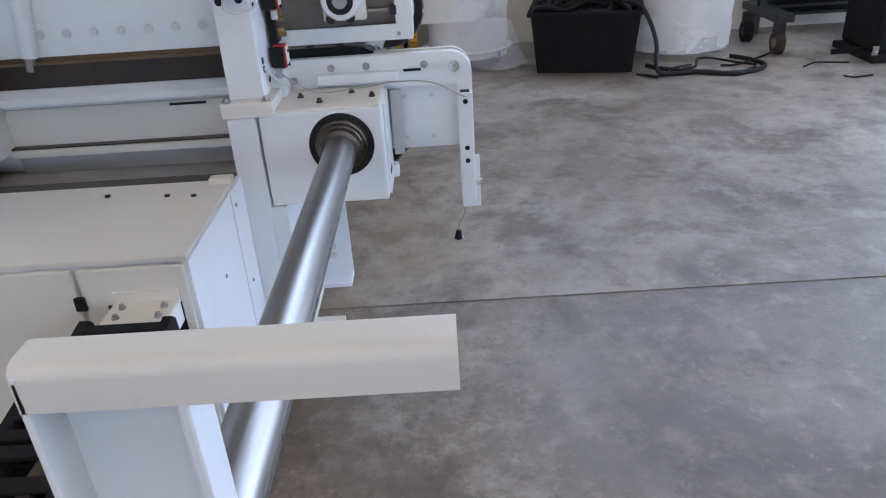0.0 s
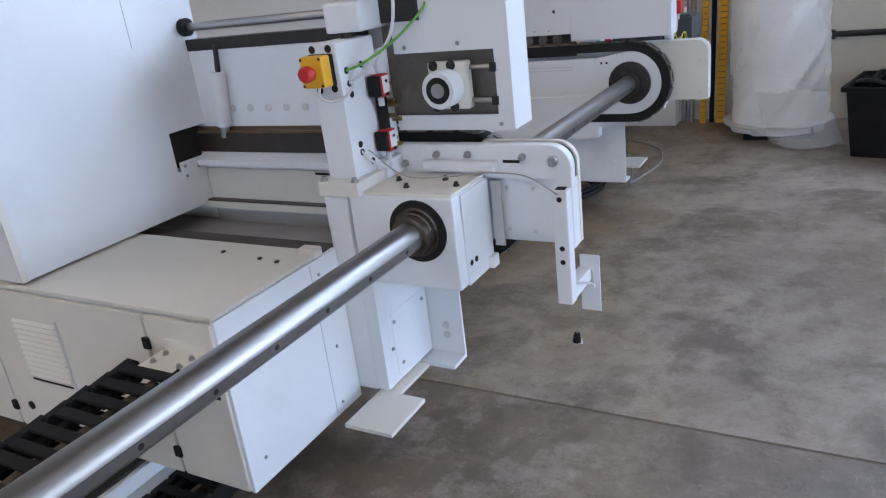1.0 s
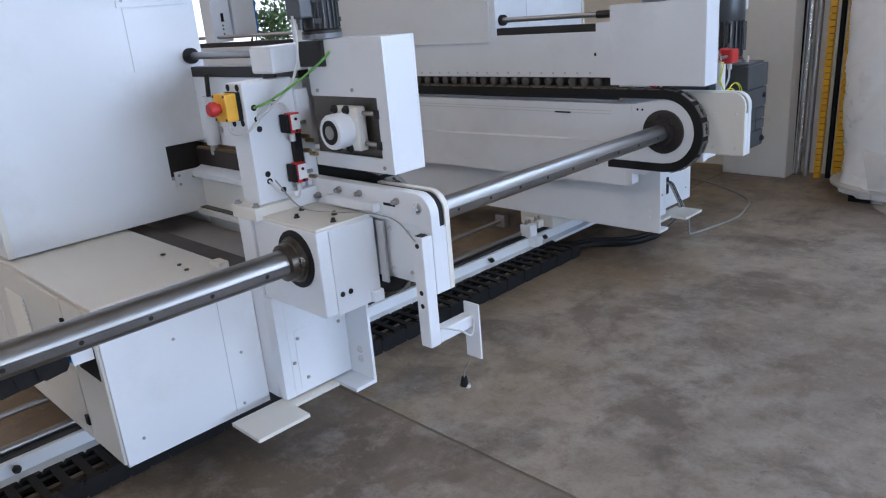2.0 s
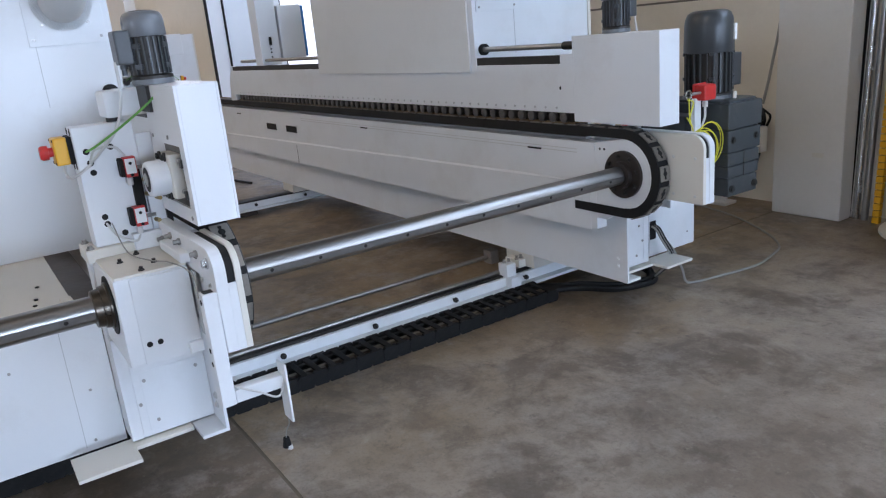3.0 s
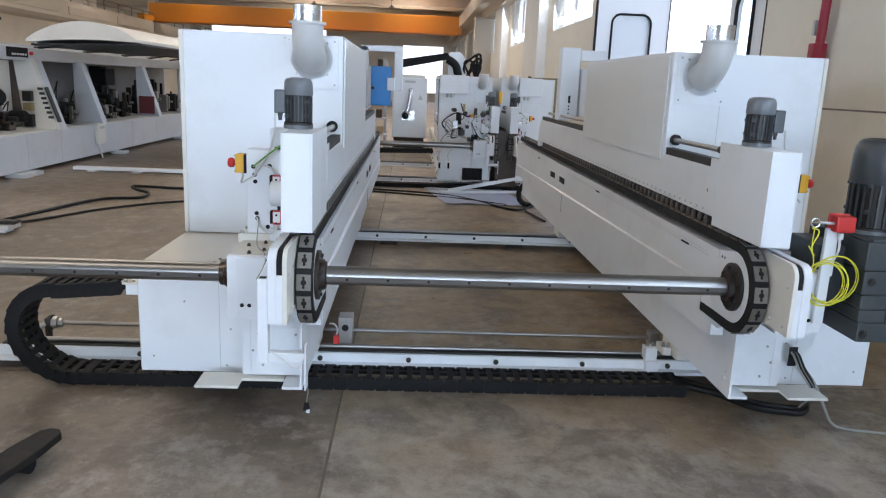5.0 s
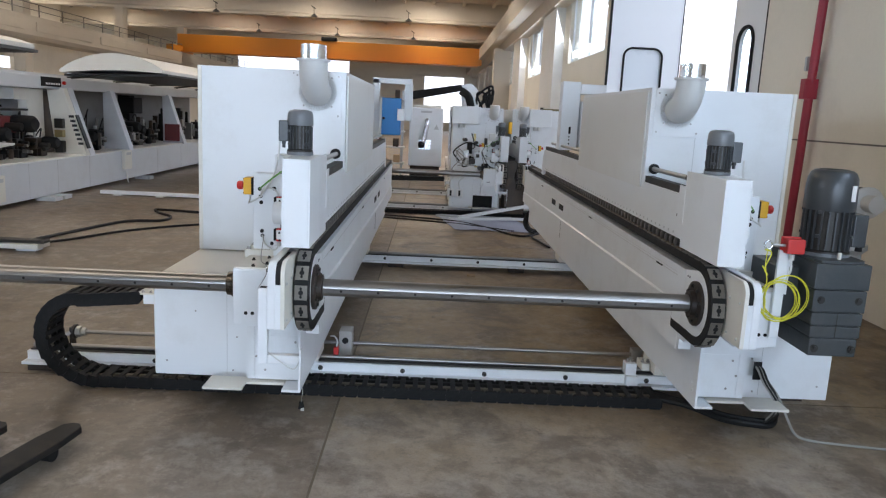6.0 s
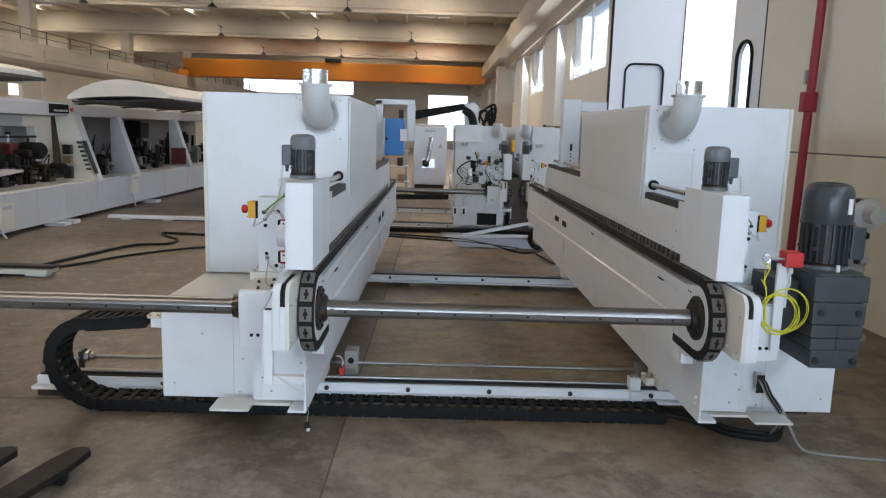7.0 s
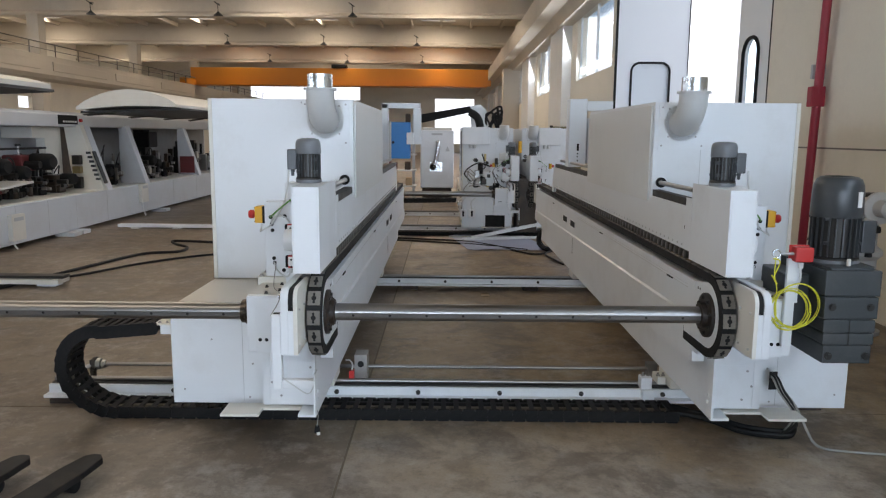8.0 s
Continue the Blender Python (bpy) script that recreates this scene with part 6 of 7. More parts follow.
panel_arm(2.24, 1, -5.22, "blue control panel hanging on a white arm")
pcb = thing("control_panel", (-4.45, 4.27, 1.294), "white control column with a panel box and blue side", "control panel", "control panels on arms")
part("panel_column", bx(-4.54, -4.37, 4.18, 4.36, 1.294, 1.98), WHITE, pcb, bevel=0.008)
part("column_head", bx(-4.54, -4.37, 4.361, 4.62, 1.86, 1.96), WHITE, pcb, bevel=0.008)
part("panel_box", bx(-4.56, -4.36, 4.375, 4.6, 1.33, 1.79), DOORM, pcb, "pale grey panel box", bevel=0.012)
part("panel_face", bx(-4.58, -4.4, 4.6, 4.64, 1.34, 1.78), BLUE, pcb, "blue panel face", bevel=0.008)
part("panel_card", bx(-4.52, -4.46, 4.64, 4.643, 1.42, 1.7), LABEL, pcb)
part("handle", bx(-4.371, -4.355, 4.265, 4.285, 1.46, 1.53), PLASTIC, pcb, "dark slit with a handle", bevel=0.003)
for z in (1.36, 1.4, 1.43):
    part("hole", rod((-4.3705, 4.275, z), (-4.3685, 4.275, z), 0.008, 10), RUBBER, pcb)

# shelf with clutter behind, olive board
rack = thing("tool_rack", (-15.0, 1.9, 0), "open steel rack filled with brown tools and parts", "rack")
for y in (0.8, 2.12):
    part("rack_post", bx(-15.3, -15.24, y, y + 0.06, 0, 2.1), GREY, rack)
for k in range(5):
    part("rack_shelf", bx(-15.4, -14.8, 0.75, 2.22, 0.35 + k * 0.38, 0.38 + k * 0.38), HAZE, rack)
rng = random.Random(12)
for k in range(26):
    y, z = 0.8 + rng.random() * 1.2, 0.381 + rng.randrange(5) * 0.38
    w, h = rng.uniform(0.06, 0.22), rng.uniform(0.08, 0.28)
    part("tool_box", bx(-15.2, -14.85, y, y + w, z, z + h), rng.choice((CARD, RUST, PLASTIC, BURGUNDY, GREY)), rack, bevel=0.01)
ob = thing("olive_board", (-12.2, 5.35, 0), "olive brown board standing behind the machines", "board")
part("board", bx(-12.3, -12.2, 5.1, 5.75, 0.0, 1.8), OLIVE, ob, bevel=0.01)
part("board_frame", bx(-12.2, -12.17, 5.08, 5.14, 0.0, 1.82), RUST, ob)

# floor clutter between the rails
sh = thing("plastic_sheet", (-8.0, 3.7, 0), "pale bluish plastic sheet lying crumpled on the floor", "sheet")
bm = bmesh.new()
vs = {}
for i in range(17):
    for j in range(13):
        x, y = -8.9 + i * 0.115, 3.1 + j * 0.1 + (i - 8) * 0.02
        vs[i, j] = bm.verts.new((x, y, 0.006 + 0.03 * abs(noise.noise((x * 5, y * 5, 1)))))
for i in range(16):
    for j in range(12):
        bm.faces.new((vs[i, j], vs[i + 1, j], vs[i + 1, j + 1], vs[i, j + 1]))
ext = bmesh.ops.extrude_face_region(bm, geom=bm.faces[:])
bmesh.ops.translate(bm, verts=[v for v in ext["geom"] if isinstance(v, bmesh.types.BMVert)], vec=(0, 0, 0.003))
SHEET = material("bluish_plastic_sheet", (0.34, 0.37, 0.47), 0.5, var=0.15, scale=4)
part("sheet", bm, SHEET, sh, smooth=True)
pf = thing("metal_profile", (-8.2, 3.9, 0), "white angle profiles leaning against the machine base", "profile")
part("profile", hose([(-8.15, 3.35, 0.03), (-8.4, 4.5, 0.24)], 0.035, 4, 1), WHITE, pf)
part("profile", hose([(-8.0, 3.2, 0.025), (-8.1, 4.55, 0.06)], 0.025, 4, 1), WHITE, pf)
part("profile", hose([(-8.3, 3.0, 0.025), (-8.3, 4.3, 0.03)], 0.02, 4, 1), GREY, pf)
fc = thing("floor_cable", (-7.6, 3.2, 0), "black cable trailing over the floor between the halves", "cable")
part("cable", hose([(-8.2, 1.9, 0.012), (-8.15, 2.4, 0.012), (-7.9, 3.2, 0.012), (-7.4, 3.7, 0.012), (-6.85, 4.0, 0.014), (-6.7, 4.2, 0.015), (-7.0, 4.45, 0.016)], 0.014, 8), BLACKC, fc, smooth=True)
part("cable", hose([(-8.0, 2.1, 0.012), (-7.75, 2.9, 0.012), (-7.5, 3.5, 0.012), (-7.1, 4.1, 0.012)], 0.012, 8), BLACKC, fc, smooth=True)
rng = random.Random(17)
coil = []
for k in range(44):
    if k % 9 == 0:
        cyy, rad, cxx = 4.42 + rng.uniform(-0.03, 0.03), rng.uniform(0.15, 0.2), -7.0 + rng.uniform(-0.05, 0.05)
    ang = 2 * math.pi * k / 9
    coil.append((cxx + 0.09 * math.sin(ang), cyy + rad * math.cos(ang), max(0.014, 0.19 + rad * math.sin(ang))))
coil += [(-6.7, 4.3, 0.014), (-6.3, 4.35, 0.014), (-5.9, 4.42, 0.014)]
part("cable_coil", hose(coil, 0.013, 6, 4), BLACKC, fc, smooth=True)

# ---- the long machine along the left side ----
lm = thing("edge_banding_line", (-10, -3.6, 0), "long white edge banding line with raised hoods and open bays", "machine")
part("base_body", bx(-19.0, -2.5, -4.4, -3.0, 0.06, 0.6), LINEWHITE, lm, bevel=0.01)
for x in (-3.6, -5.2, -6.9, -7.75, -8.6, -9.7, -11.2, -12.9, -14.4):
    part("panel_joint", bx(x - 0.004, x + 0.004, -3.003, -2.998, 0.08, 0.59), GREY, lm)
for x in (-4.0, -8.2, -8.5, -12.0, -16.0):
    part("machine_foot", bx(x - 0.12, x + 0.12, -3.1, -2.8, 0.0, 0.06), LINEWHITE, lm, bevel=0.005)
part("back_wall", bx(-19.0, -2.5, -4.4, -4.25, 0.6, 1.95), LINEWHITE, lm)
part("bay_back", bx(-18.9, -9.95, -4.25, -4.235, 0.62, 1.9), BAYSHADE, lm, "bay back wall in grey darkened for hood shade")
part("bay_floor", bx(-18.9, -2.6, -4.2, -3.05, 0.6, 0.615), CREAM, lm)
part("top_beam", bx(-19.0, -2.5, -3.75, -3.42, 1.69, 1.9), LINEWHITE, lm, bevel=0.02)
part("top_plate", bx(-19.0, -2.5, -4.4, -3.75, 1.9, 1.95), LINEWHITE, lm)
for x, wide in ((-3.2, 0.12), (-9.86, 0.1), (-11.55, 0.1), (-14.75, 0.1), (-17.8, 0.1)):
    fin = part("slanted_post", prism([(-3.0, 0.6), (-3.36, 1.72), (-3.5, 1.72), (-3.5, 0.6)], "x", x - wide, x + wide), LINEWHITE, lm, bevel=0.008)
ctl = part("control_post", prism([(-3.0, 0.6), (-3.36, 1.72), (-3.64, 1.72), (-3.52, 0.6)], "x", -9.75, -9.62), CREAM, lm, bevel=0.006)
part("button_panel", prism([(-3.0, 0.72), (-2.985, 0.73), (-3.17, 1.28), (-3.185, 1.27)], "x", -9.74, -9.63), GEARPAINT, ctl)
for k in range(7):
    z = 0.78 + k * 0.075
    part("push_button", bx(-9.625, -9.61, -3.03 - (z - 0.6) * 0.32 - 0.05, -3.0 - (z - 0.6) * 0.32, z, z + 0.04), GEARPAINT, ctl)
for zz, hh in ((0.64, 0.2), (0.9, 0.12), (1.05, 0.16)):
    part("valve_block", bx(-9.6, -9.5, -3.48, -3.34, zz, zz + hh), BRASS if zz == 0.9 else DARKSTEEL, ctl, bevel=0.01)
part("display", bx(-9.65, -9.02, -3.418, -3.405, 1.73, 1.88), PLASTIC, lm, "dark control display")
for k in range(6):
    part("display_key", bx(-9.6 + k * 0.08, -9.55 + k * 0.08, -3.405, -3.4, 1.76, 1.79), LABEL, lm)
part("red_knob", rod((-9.75, -3.42, 1.8), (-9.75, -3.38, 1.8), 0.03, 12), RED, lm)


def lid(x0, x1, y_front, z, rise, parent):
    n = 12
    up = [(-3.3 + (y_front + 3.3) * k / n, z + 0.02 + rise * math.sin(math.pi * k / n) ** 0.8 + 0.06 * k / n) for k in range(n + 1)]
    dn = [(-3.3 + (y_front + 3.3) * k / n, z - 0.03 + (rise - 0.1) * 0.25 * math.sin(math.pi * k / n) + 0.06 * k / n) for k in range(n, -1, -1)]
    l_ = part("raised_hood", prism(up + dn, "x", x0, x1), CREAM, parent, "raised white hood with dark underside", smooth=True)
    part("hood_lining", prism([(-3.25, z - 0.045), (y_front + 0.06, z + 0.02), (y_front + 0.06, z - 0.01), (-3.25, z - 0.08)], "x", x0 + 0.05, x1 - 0.05), DARKSTEEL, l_)
    for x in (x0 + 0.6, (x0 + x1) / 2, x1 - 0.6):
        part("gas_strut", rod((x, -3.4, 1.9), (x, -2.7, z - 0.03), 0.018, 8), DARKSTEEL, l_)
        part("hood_hinge", rod((x + 0.25, -3.35, 1.9), (x - 0.1, -2.95, z - 0.05), 0.012, 8), DARKSTEEL, l_)
    return l_


lid(-5.4, -2.5, -1.6, 2.06, 0.14, lm)
lid(-14.3, -9.4, -1.6, 2.0, 0.27, lm)
lid(-19.0, -14.7, -1.6, 2.04, 0.3, lm)
# works inside the bays
rng = random.Random(21)


def works(x0, x1, n, tall, mats):
    for k in range(n):
        x = rng.uniform(x0, x1)
        y = rng.uniform(-4.05, -3.45)
        w, d, h = rng.uniform(0.03, 0.12), rng.uniform(0.03, 0.12), rng.uniform(0.1, tall)
        m = rng.choice(mats)
        if k % 3 == 0 or k % 9 == 5:
            u = part("motor_unit", lathe([(0, w * 0.5), (0.02, w * 0.62), (h * 0.6, w * 0.62), (h * 0.62, w * 0.45), (h, w * 0.4)], (x, y, 0.615), (0, 0, 1), 14), m, lm, smooth=True)
            part("motor_cap", rod((x, y + 0.05, 0.7 + h * 0.3), (x, y + 0.2, 0.7 + h * 0.3), w * 0.35, 12), rng.choice(mats), u, smooth=True)
        elif k % 9 != 2:
            u = part("tool_unit", bx(x - w, x + w, y - d, y + d, 0.615, 0.615 + h), m, lm, bevel=0.012)
            part("slide", bx(x - w * 0.6, x + w * 0.6, y + d, y + d + 0.05, 0.7, 0.62 + h * 0.9), rng.choice(mats), u, bevel=0.006)
            part("knob", rod((x, y + d + 0.05, 0.66 + h * 0.5), (x, y + d + 0.12, 0.66 + h * 0.5), 0.025, 10), STEEL, u)
        else:
            h2 = rng.uniform(0.75, 1.25)
            part("air_hose", hose([(x, y, 0.62), (x + rng.uniform(-0.1, 0.1), y + 0.06, h2), (x + rng.uniform(-0.2, 0.2), y, h2 + 0.08), (x + rng.uniform(-0.25, 0.25), y - 0.1, 0.65)], 0.011, 6), BLACKC, lm, smooth=True)


works(-8.7, -4.0, 230, 0.5, (OILY, RUST, PLASTIC, PLASTIC, BURGUNDY, DARKSTEEL, DARKSTEEL, PLASTIC))
works(-9.3, -8.8, 24, 0.4, (OILY, PLASTIC, DARKSTEEL, GRIME))
works(-11.3, -10.3, 20, 0.55, (PLASTIC, DARKSTEEL, GRIME, OILY))
part("saw_disc", lathe([(0, 0.2), (0.03, 0.21), (0.05, 0.16), (0.09, 0.08)], (-10.75, -3.9, 0.98), (0, 1, 0), 28), PLASTIC, lm, "dark round cutter cover", smooth=True)
part("air_hose", hose([(-10.9, -3.85, 1.2), (-10.7, -3.75, 1.36), (-10.4, -3.7, 1.36), (-10.2, -3.75, 1.26)], 0.016, 6), BLACKC, lm, smooth=True)
works(-14.2, -11.9, 70, 0.6, (PLASTIC, DARKSTEEL, GRIME, PLASTIC, OILY, STEEL))
works(-17.5, -15.1, 34, 0.8, (PLASTIC, DARKSTEEL, STEEL, OILY))


def milling_head(x, y, z, k, mat):
    u = part("milling_head", bx(x - 0.16 * k, x + 0.16 * k, y - 0.12 * k, y + 0.12 * k, z - 0.1 * k, z + 0.1 * k), mat, lm, bevel=0.03 * k)
    part("motor_barrel", lathe([(0, 0.085 * k), (0.03, 0.1 * k), (0.26 * k, 0.1 * k), (0.3 * k, 0.07 * k)], (x - 0.1 * k, y + 0.1 * k, z + 0.02), (0.2, 1, 0), 18), PLASTIC, u, smooth=True)
    part("spindle_nose", rod((x + 0.08 * k, y + 0.08 * k, z - 0.02), (x + 0.08 * k, y + 0.3 * k, z - 0.02), 0.045 * k, 12), DARKSTEEL, u, smooth=True)
    part("upright", bx(x - 0.04, x + 0.04, y - 0.05, y + 0.05, 0.615, z), OILY, u)
    part("adjuster", rod((x, y, z + 0.1 * k), (x, y, z + 0.2 * k), 0.018, 8), STEEL, u)
    part("adjuster_knob", rod((x, y, z + 0.2 * k), (x, y, z + 0.225 * k), 0.04, 10), PLASTIC, u)


for j, (x, y, z, k) in enumerate(((-8.9, -3.5, 0.82, 0.9), (-8.3, -3.7, 1.12, 1.3), (-7.7, -3.65, 0.98, 1.0), (-7.25, -3.75, 1.08, 1.2), (-6.8, -3.7, 1.0, 1.1), (-6.3, -3.8, 1.06, 1.3), (-5.8, -3.7, 1.0, 1.1), (-5.2, -3.75, 1.05, 1.2), (-12.6, -3.7, 1.0, 1.1), (-13.1, -3.75, 0.92, 1.0), (-10.7, -3.7, 0.85, 0.9))):
    milling_head(x, y, z, k, BURGUNDY if j in (1, 3, 5) else OILY)
part("dark_column", bx(-9.95, -9.63, -3.9, -3.71, 0.62, 1.66), OILY, lm, bevel=0.01)
part("dark_column", bx(-13.75, -13.45, -4.05, -3.8, 0.62, 1.66), PLASTIC, lm, bevel=0.01)
part("drive_head", bx(-13.7, -13.2, -3.9, -3.6, 1.28, 1.62), PLASTIC, lm, "black drive head", bevel=0.03)
part("air_hose", hose([(-12.0, -3.7, 1.68), (-12.05, -3.65, 1.45), (-11.95, -3.65, 1.25)], 0.04, 8), PLASTIC, lm, smooth=True)
part("switch_case", bx(-9.2, -8.72, -4.2, -3.695, 1.5, 1.685), CREAM, lm, "cream switch case", bevel=0.01)
part("white_column", bx(-9.62, -9.1, -3.85, -3.7, 0.62, 1.68), CREAM, lm, bevel=0.01)
part("guide_rail", rod((-9.1, -3.7, 1.34), (-4, -3.7, 1.34), 0.018, 10), DARKSTEEL, lm)
part("burgundy_flap", bx(-14.58, -14.55, -3.42, -3.08, 0.66, 1.05), BURGUNDY, lm, "burgundy rubber flap")
part("tray_plate", prism([(-7.6, 0.86), (-5.0, 0.7), (-5.0, 0.73), (-7.6, 0.89)], "y", -3.6, -3.1), HAZE, lm)
for x, z0 in ((-6.85, 0.12), (-11.2, 0.26)):
    hb = part("terminal_housing", bx(x - 0.16, x + 0.16, -3.0, -2.93, z0, z0 + 0.36), CREAM, lm, "cream terminal housing with a grey strip", bevel=0.01)
    part("grey_strip", bx(x - 0.11, x + 0.11, -2.932, -2.926, z0 + 0.27, z0 + 0.32), GREY, hb)
    part("cable_tail", hose([(x + 0.12, -2.95, z0), (x + 0.13, -2.94, z0 - 0.05), (x + 0.12, -2.9, 0.01)], 0.012, 6), HAZE, hb)
fr = thing("floor_rail", (-9.2, -1.8, 0), "white steel rail lying loose on the floor", "rail", "floor rails under the machines")
part("rail_box", bx(-9.3, -9.15, -2.6, 0.4, 0.02, 0.07), WHITE, fr, bevel=0.004)
for y in (-2.3, -1.6, -0.8, 0.1):
    part("floor_pad", bx(-9.28, -9.1, y - 0.06, y + 0.06, 0, 0.02), HAZE, fr)
fr = thing("floor_rail", (-4.4, -1.6, 0), "grey steel rail with a dark top lying on the floor", "rail", "floor rails under the machines")
part("rail_box", bx(-4.55, -4.3, -2.6, -1.1, 0.03, 0.08), CREAM, fr, bevel=0.004)
part("rail_top", bx(-4.5, -4.36, -2.6, -1.07, 0.08, 0.11), DARKSTEEL, fr, bevel=0.004)
part("floor_pad", bx(-4.5, -4.35, -1.35, -1.15, 0, 0.03), WHITE, fr)
part("floor_pad", bx(-4.5, -4.35, -2.4, -2.2, 0, 0.03), WHITE, fr)
bl = thing("floor_cable", (-6, -1.2, 0), "thick black cable winding over the floor", "cable")
part("cable", hose([(-3.9, -2.2, 0.018), (-4.2, -1.65, 0.018), (-5.39, -1.35, 0.018), (-6.4, -1.08, 0.018), (-6.62, -0.68, 0.018), (-7.0, -0.68, 0.018), (-7.3, -0.95, 0.018), (-7.6, -1.1, 0.018), (-7.6, -0.8, 0.018), (-7.55, -0.4, 0.018), (-7.7, 0.4, 0.018), (-7.9, 1.4, 0.018), (-8.2, 1.9, 0.018)], 0.018, 8, 10), BLACKC, bl, smooth=True)
part("cable", hose([(-4.0, -1.9, 0.016), (-4.9, -1.2, 0.016), (-5.7, -0.8, 0.016), (-6.3, -0.3, 0.016), (-6.7, 0.3, 0.016)], 0.014, 8, 10), BLACKC, bl, smooth=True)

# ---- things along the side wall near the start ----
bn = thing("plastic_bin", (1.16, 5.76, 0), "black plastic tub heaped with black cables", "tub")
bm_ = Matrix.Translation((0.812, 5.64, 0)) @ Matrix.Rotation(math.atan2(5.5 - 5.64, 1.484 - 0.812), 4, "Z")
def tub(w, d, h, t, flare):
    bm = bmesh.new()
    rings = []
    for z, o in ((0, 0), (h, flare), (h, flare - t), (0.02, -t)):
        rings.append([bm.verts.new(p) for p in ((-o, -o, z), (w + o, -o, z), (w + o, d + o, z), (-o, d + o, z))])
    for a, b in zip(rings, rings[1:]):
        for i in range(4):
            bm.faces.new((a[i], a[(i + 1) % 4], b[(i + 1) % 4], b[i]))
    bm.faces.new(rings[0][::-1])
    bm.faces.new(rings[-1])
    return bm
part("tub", tub(0.69, 0.46, 0.44, 0.012, 0.045), PLASTIC, bn, bevel=0.006, at=bm_)
rim = bmesh.new()
for a in ((-0.065, 0.755, -0.07, -0.045), (-0.065, 0.755, 0.505, 0.53), (-0.07, -0.045, -0.065, 0.525), (0.735, 0.76, -0.065, 0.525)):
    bx(*a, 0.42, 0.45, rim)
part("rim", rim, PLASTIC, bn, bevel=0.006, at=bm_)
rng = random.Random(5)
for k in range(16):
    cx, cy = rng.uniform(0.15, 0.55), rng.uniform(0.12, 0.34)
    r = rng.uniform(0.1, 0.24)
    ph, tl = rng.uniform(0, 6), rng.uniform(-0.25, 0.25)
    pts = [(cx + r * math.cos(ph + 2 * math.pi * j / 9) * 1.1, cy + 0.7 * r * math.sin(ph + 2 * math.pi * j / 9), 0.42 + 0.012 * k + tl * r * math.cos(ph + j * 0.7) + rng.uniform(-0.02, 0.03)) for j in range(10)]
    if k > 7:
        rise, lean = 0.12 + 0.035 * (k - 8), rng.uniform(-0.1, 0.1)
        pts = [(0.06 + 0.012 * (k - 8) + (0.6 - 0.015 * (k - 8)) * u, 0.1 + 0.03 * (k - 8) + lean * math.sin(math.pi * u), 0.42 + rise * math.sin(math.pi * u) ** 0.7 + rng.uniform(-0.006, 0.006)) for u in (j / 8 for j in range(9))]
    part("heaped_cable", hose(pts, 0.019, 7, 5), BLACKC, bn, smooth=True, at=bm_)
part("heaped_cable", hose([(0.6, 0.1, 0.5), (0.74, -0.02, 0.46), (0.84, -0.1, 0.25), (0.86, -0.14, 0.05), (1.0, -0.1, 0.015), (1.2, -0.05, 0.015), (1.4, -0.12, 0.015), (1.55, 0.05, 0.015)], 0.016, 8), BLACKC, bn, smooth=True, at=bm_)
fcb = thing("floor_cable", (1.95, 5.45, 0), "black cable ends lying in loops on the floor", "cable")
part("cable", hose([(1.62, 5.6, 0.02), (1.7, 5.5, 0.016), (1.85, 5.4, 0.016), (2.06, 5.27, 0.016), (2.28, 5.28, 0.016), (2.43, 5.42, 0.016), (2.4, 5.6, 0.016), (2.3, 5.75, 0.016)], 0.017, 8), BLACKC, fcb, smooth=True)
part("cable", hose([(1.86, 5.48, 0.012), (1.96, 5.52, 0.012), (2.02, 5.66, 0.03), (2.12, 5.66, 0.03), (2.25, 5.5, 0.03), (2.36, 5.4, 0.03)], 0.009, 6), BLACKC, fcb, smooth=True)
part("cable", hose([(2.14, 5.5, 0.012), (2.25, 5.5, 0.012), (2.4, 5.6, 0.012), (2.62, 5.78, 0.012)], 0.009, 6), BLACKC, fcb, smooth=True)
part("cable", hose([(1.5, 5.4, 0.01), (1.62, 5.32, 0.01), (1.72, 5.36, 0.01), (1.78, 5.5, 0.012), (1.95, 5.58, 0.01)], 0.008, 6), BLACKC, fcb, smooth=True)
part("cable", hose([(1.55, 5.36, 0.012), (1.62, 5.28, 0.012)], 0.011, 6), BLACKC, fcb, smooth=True)


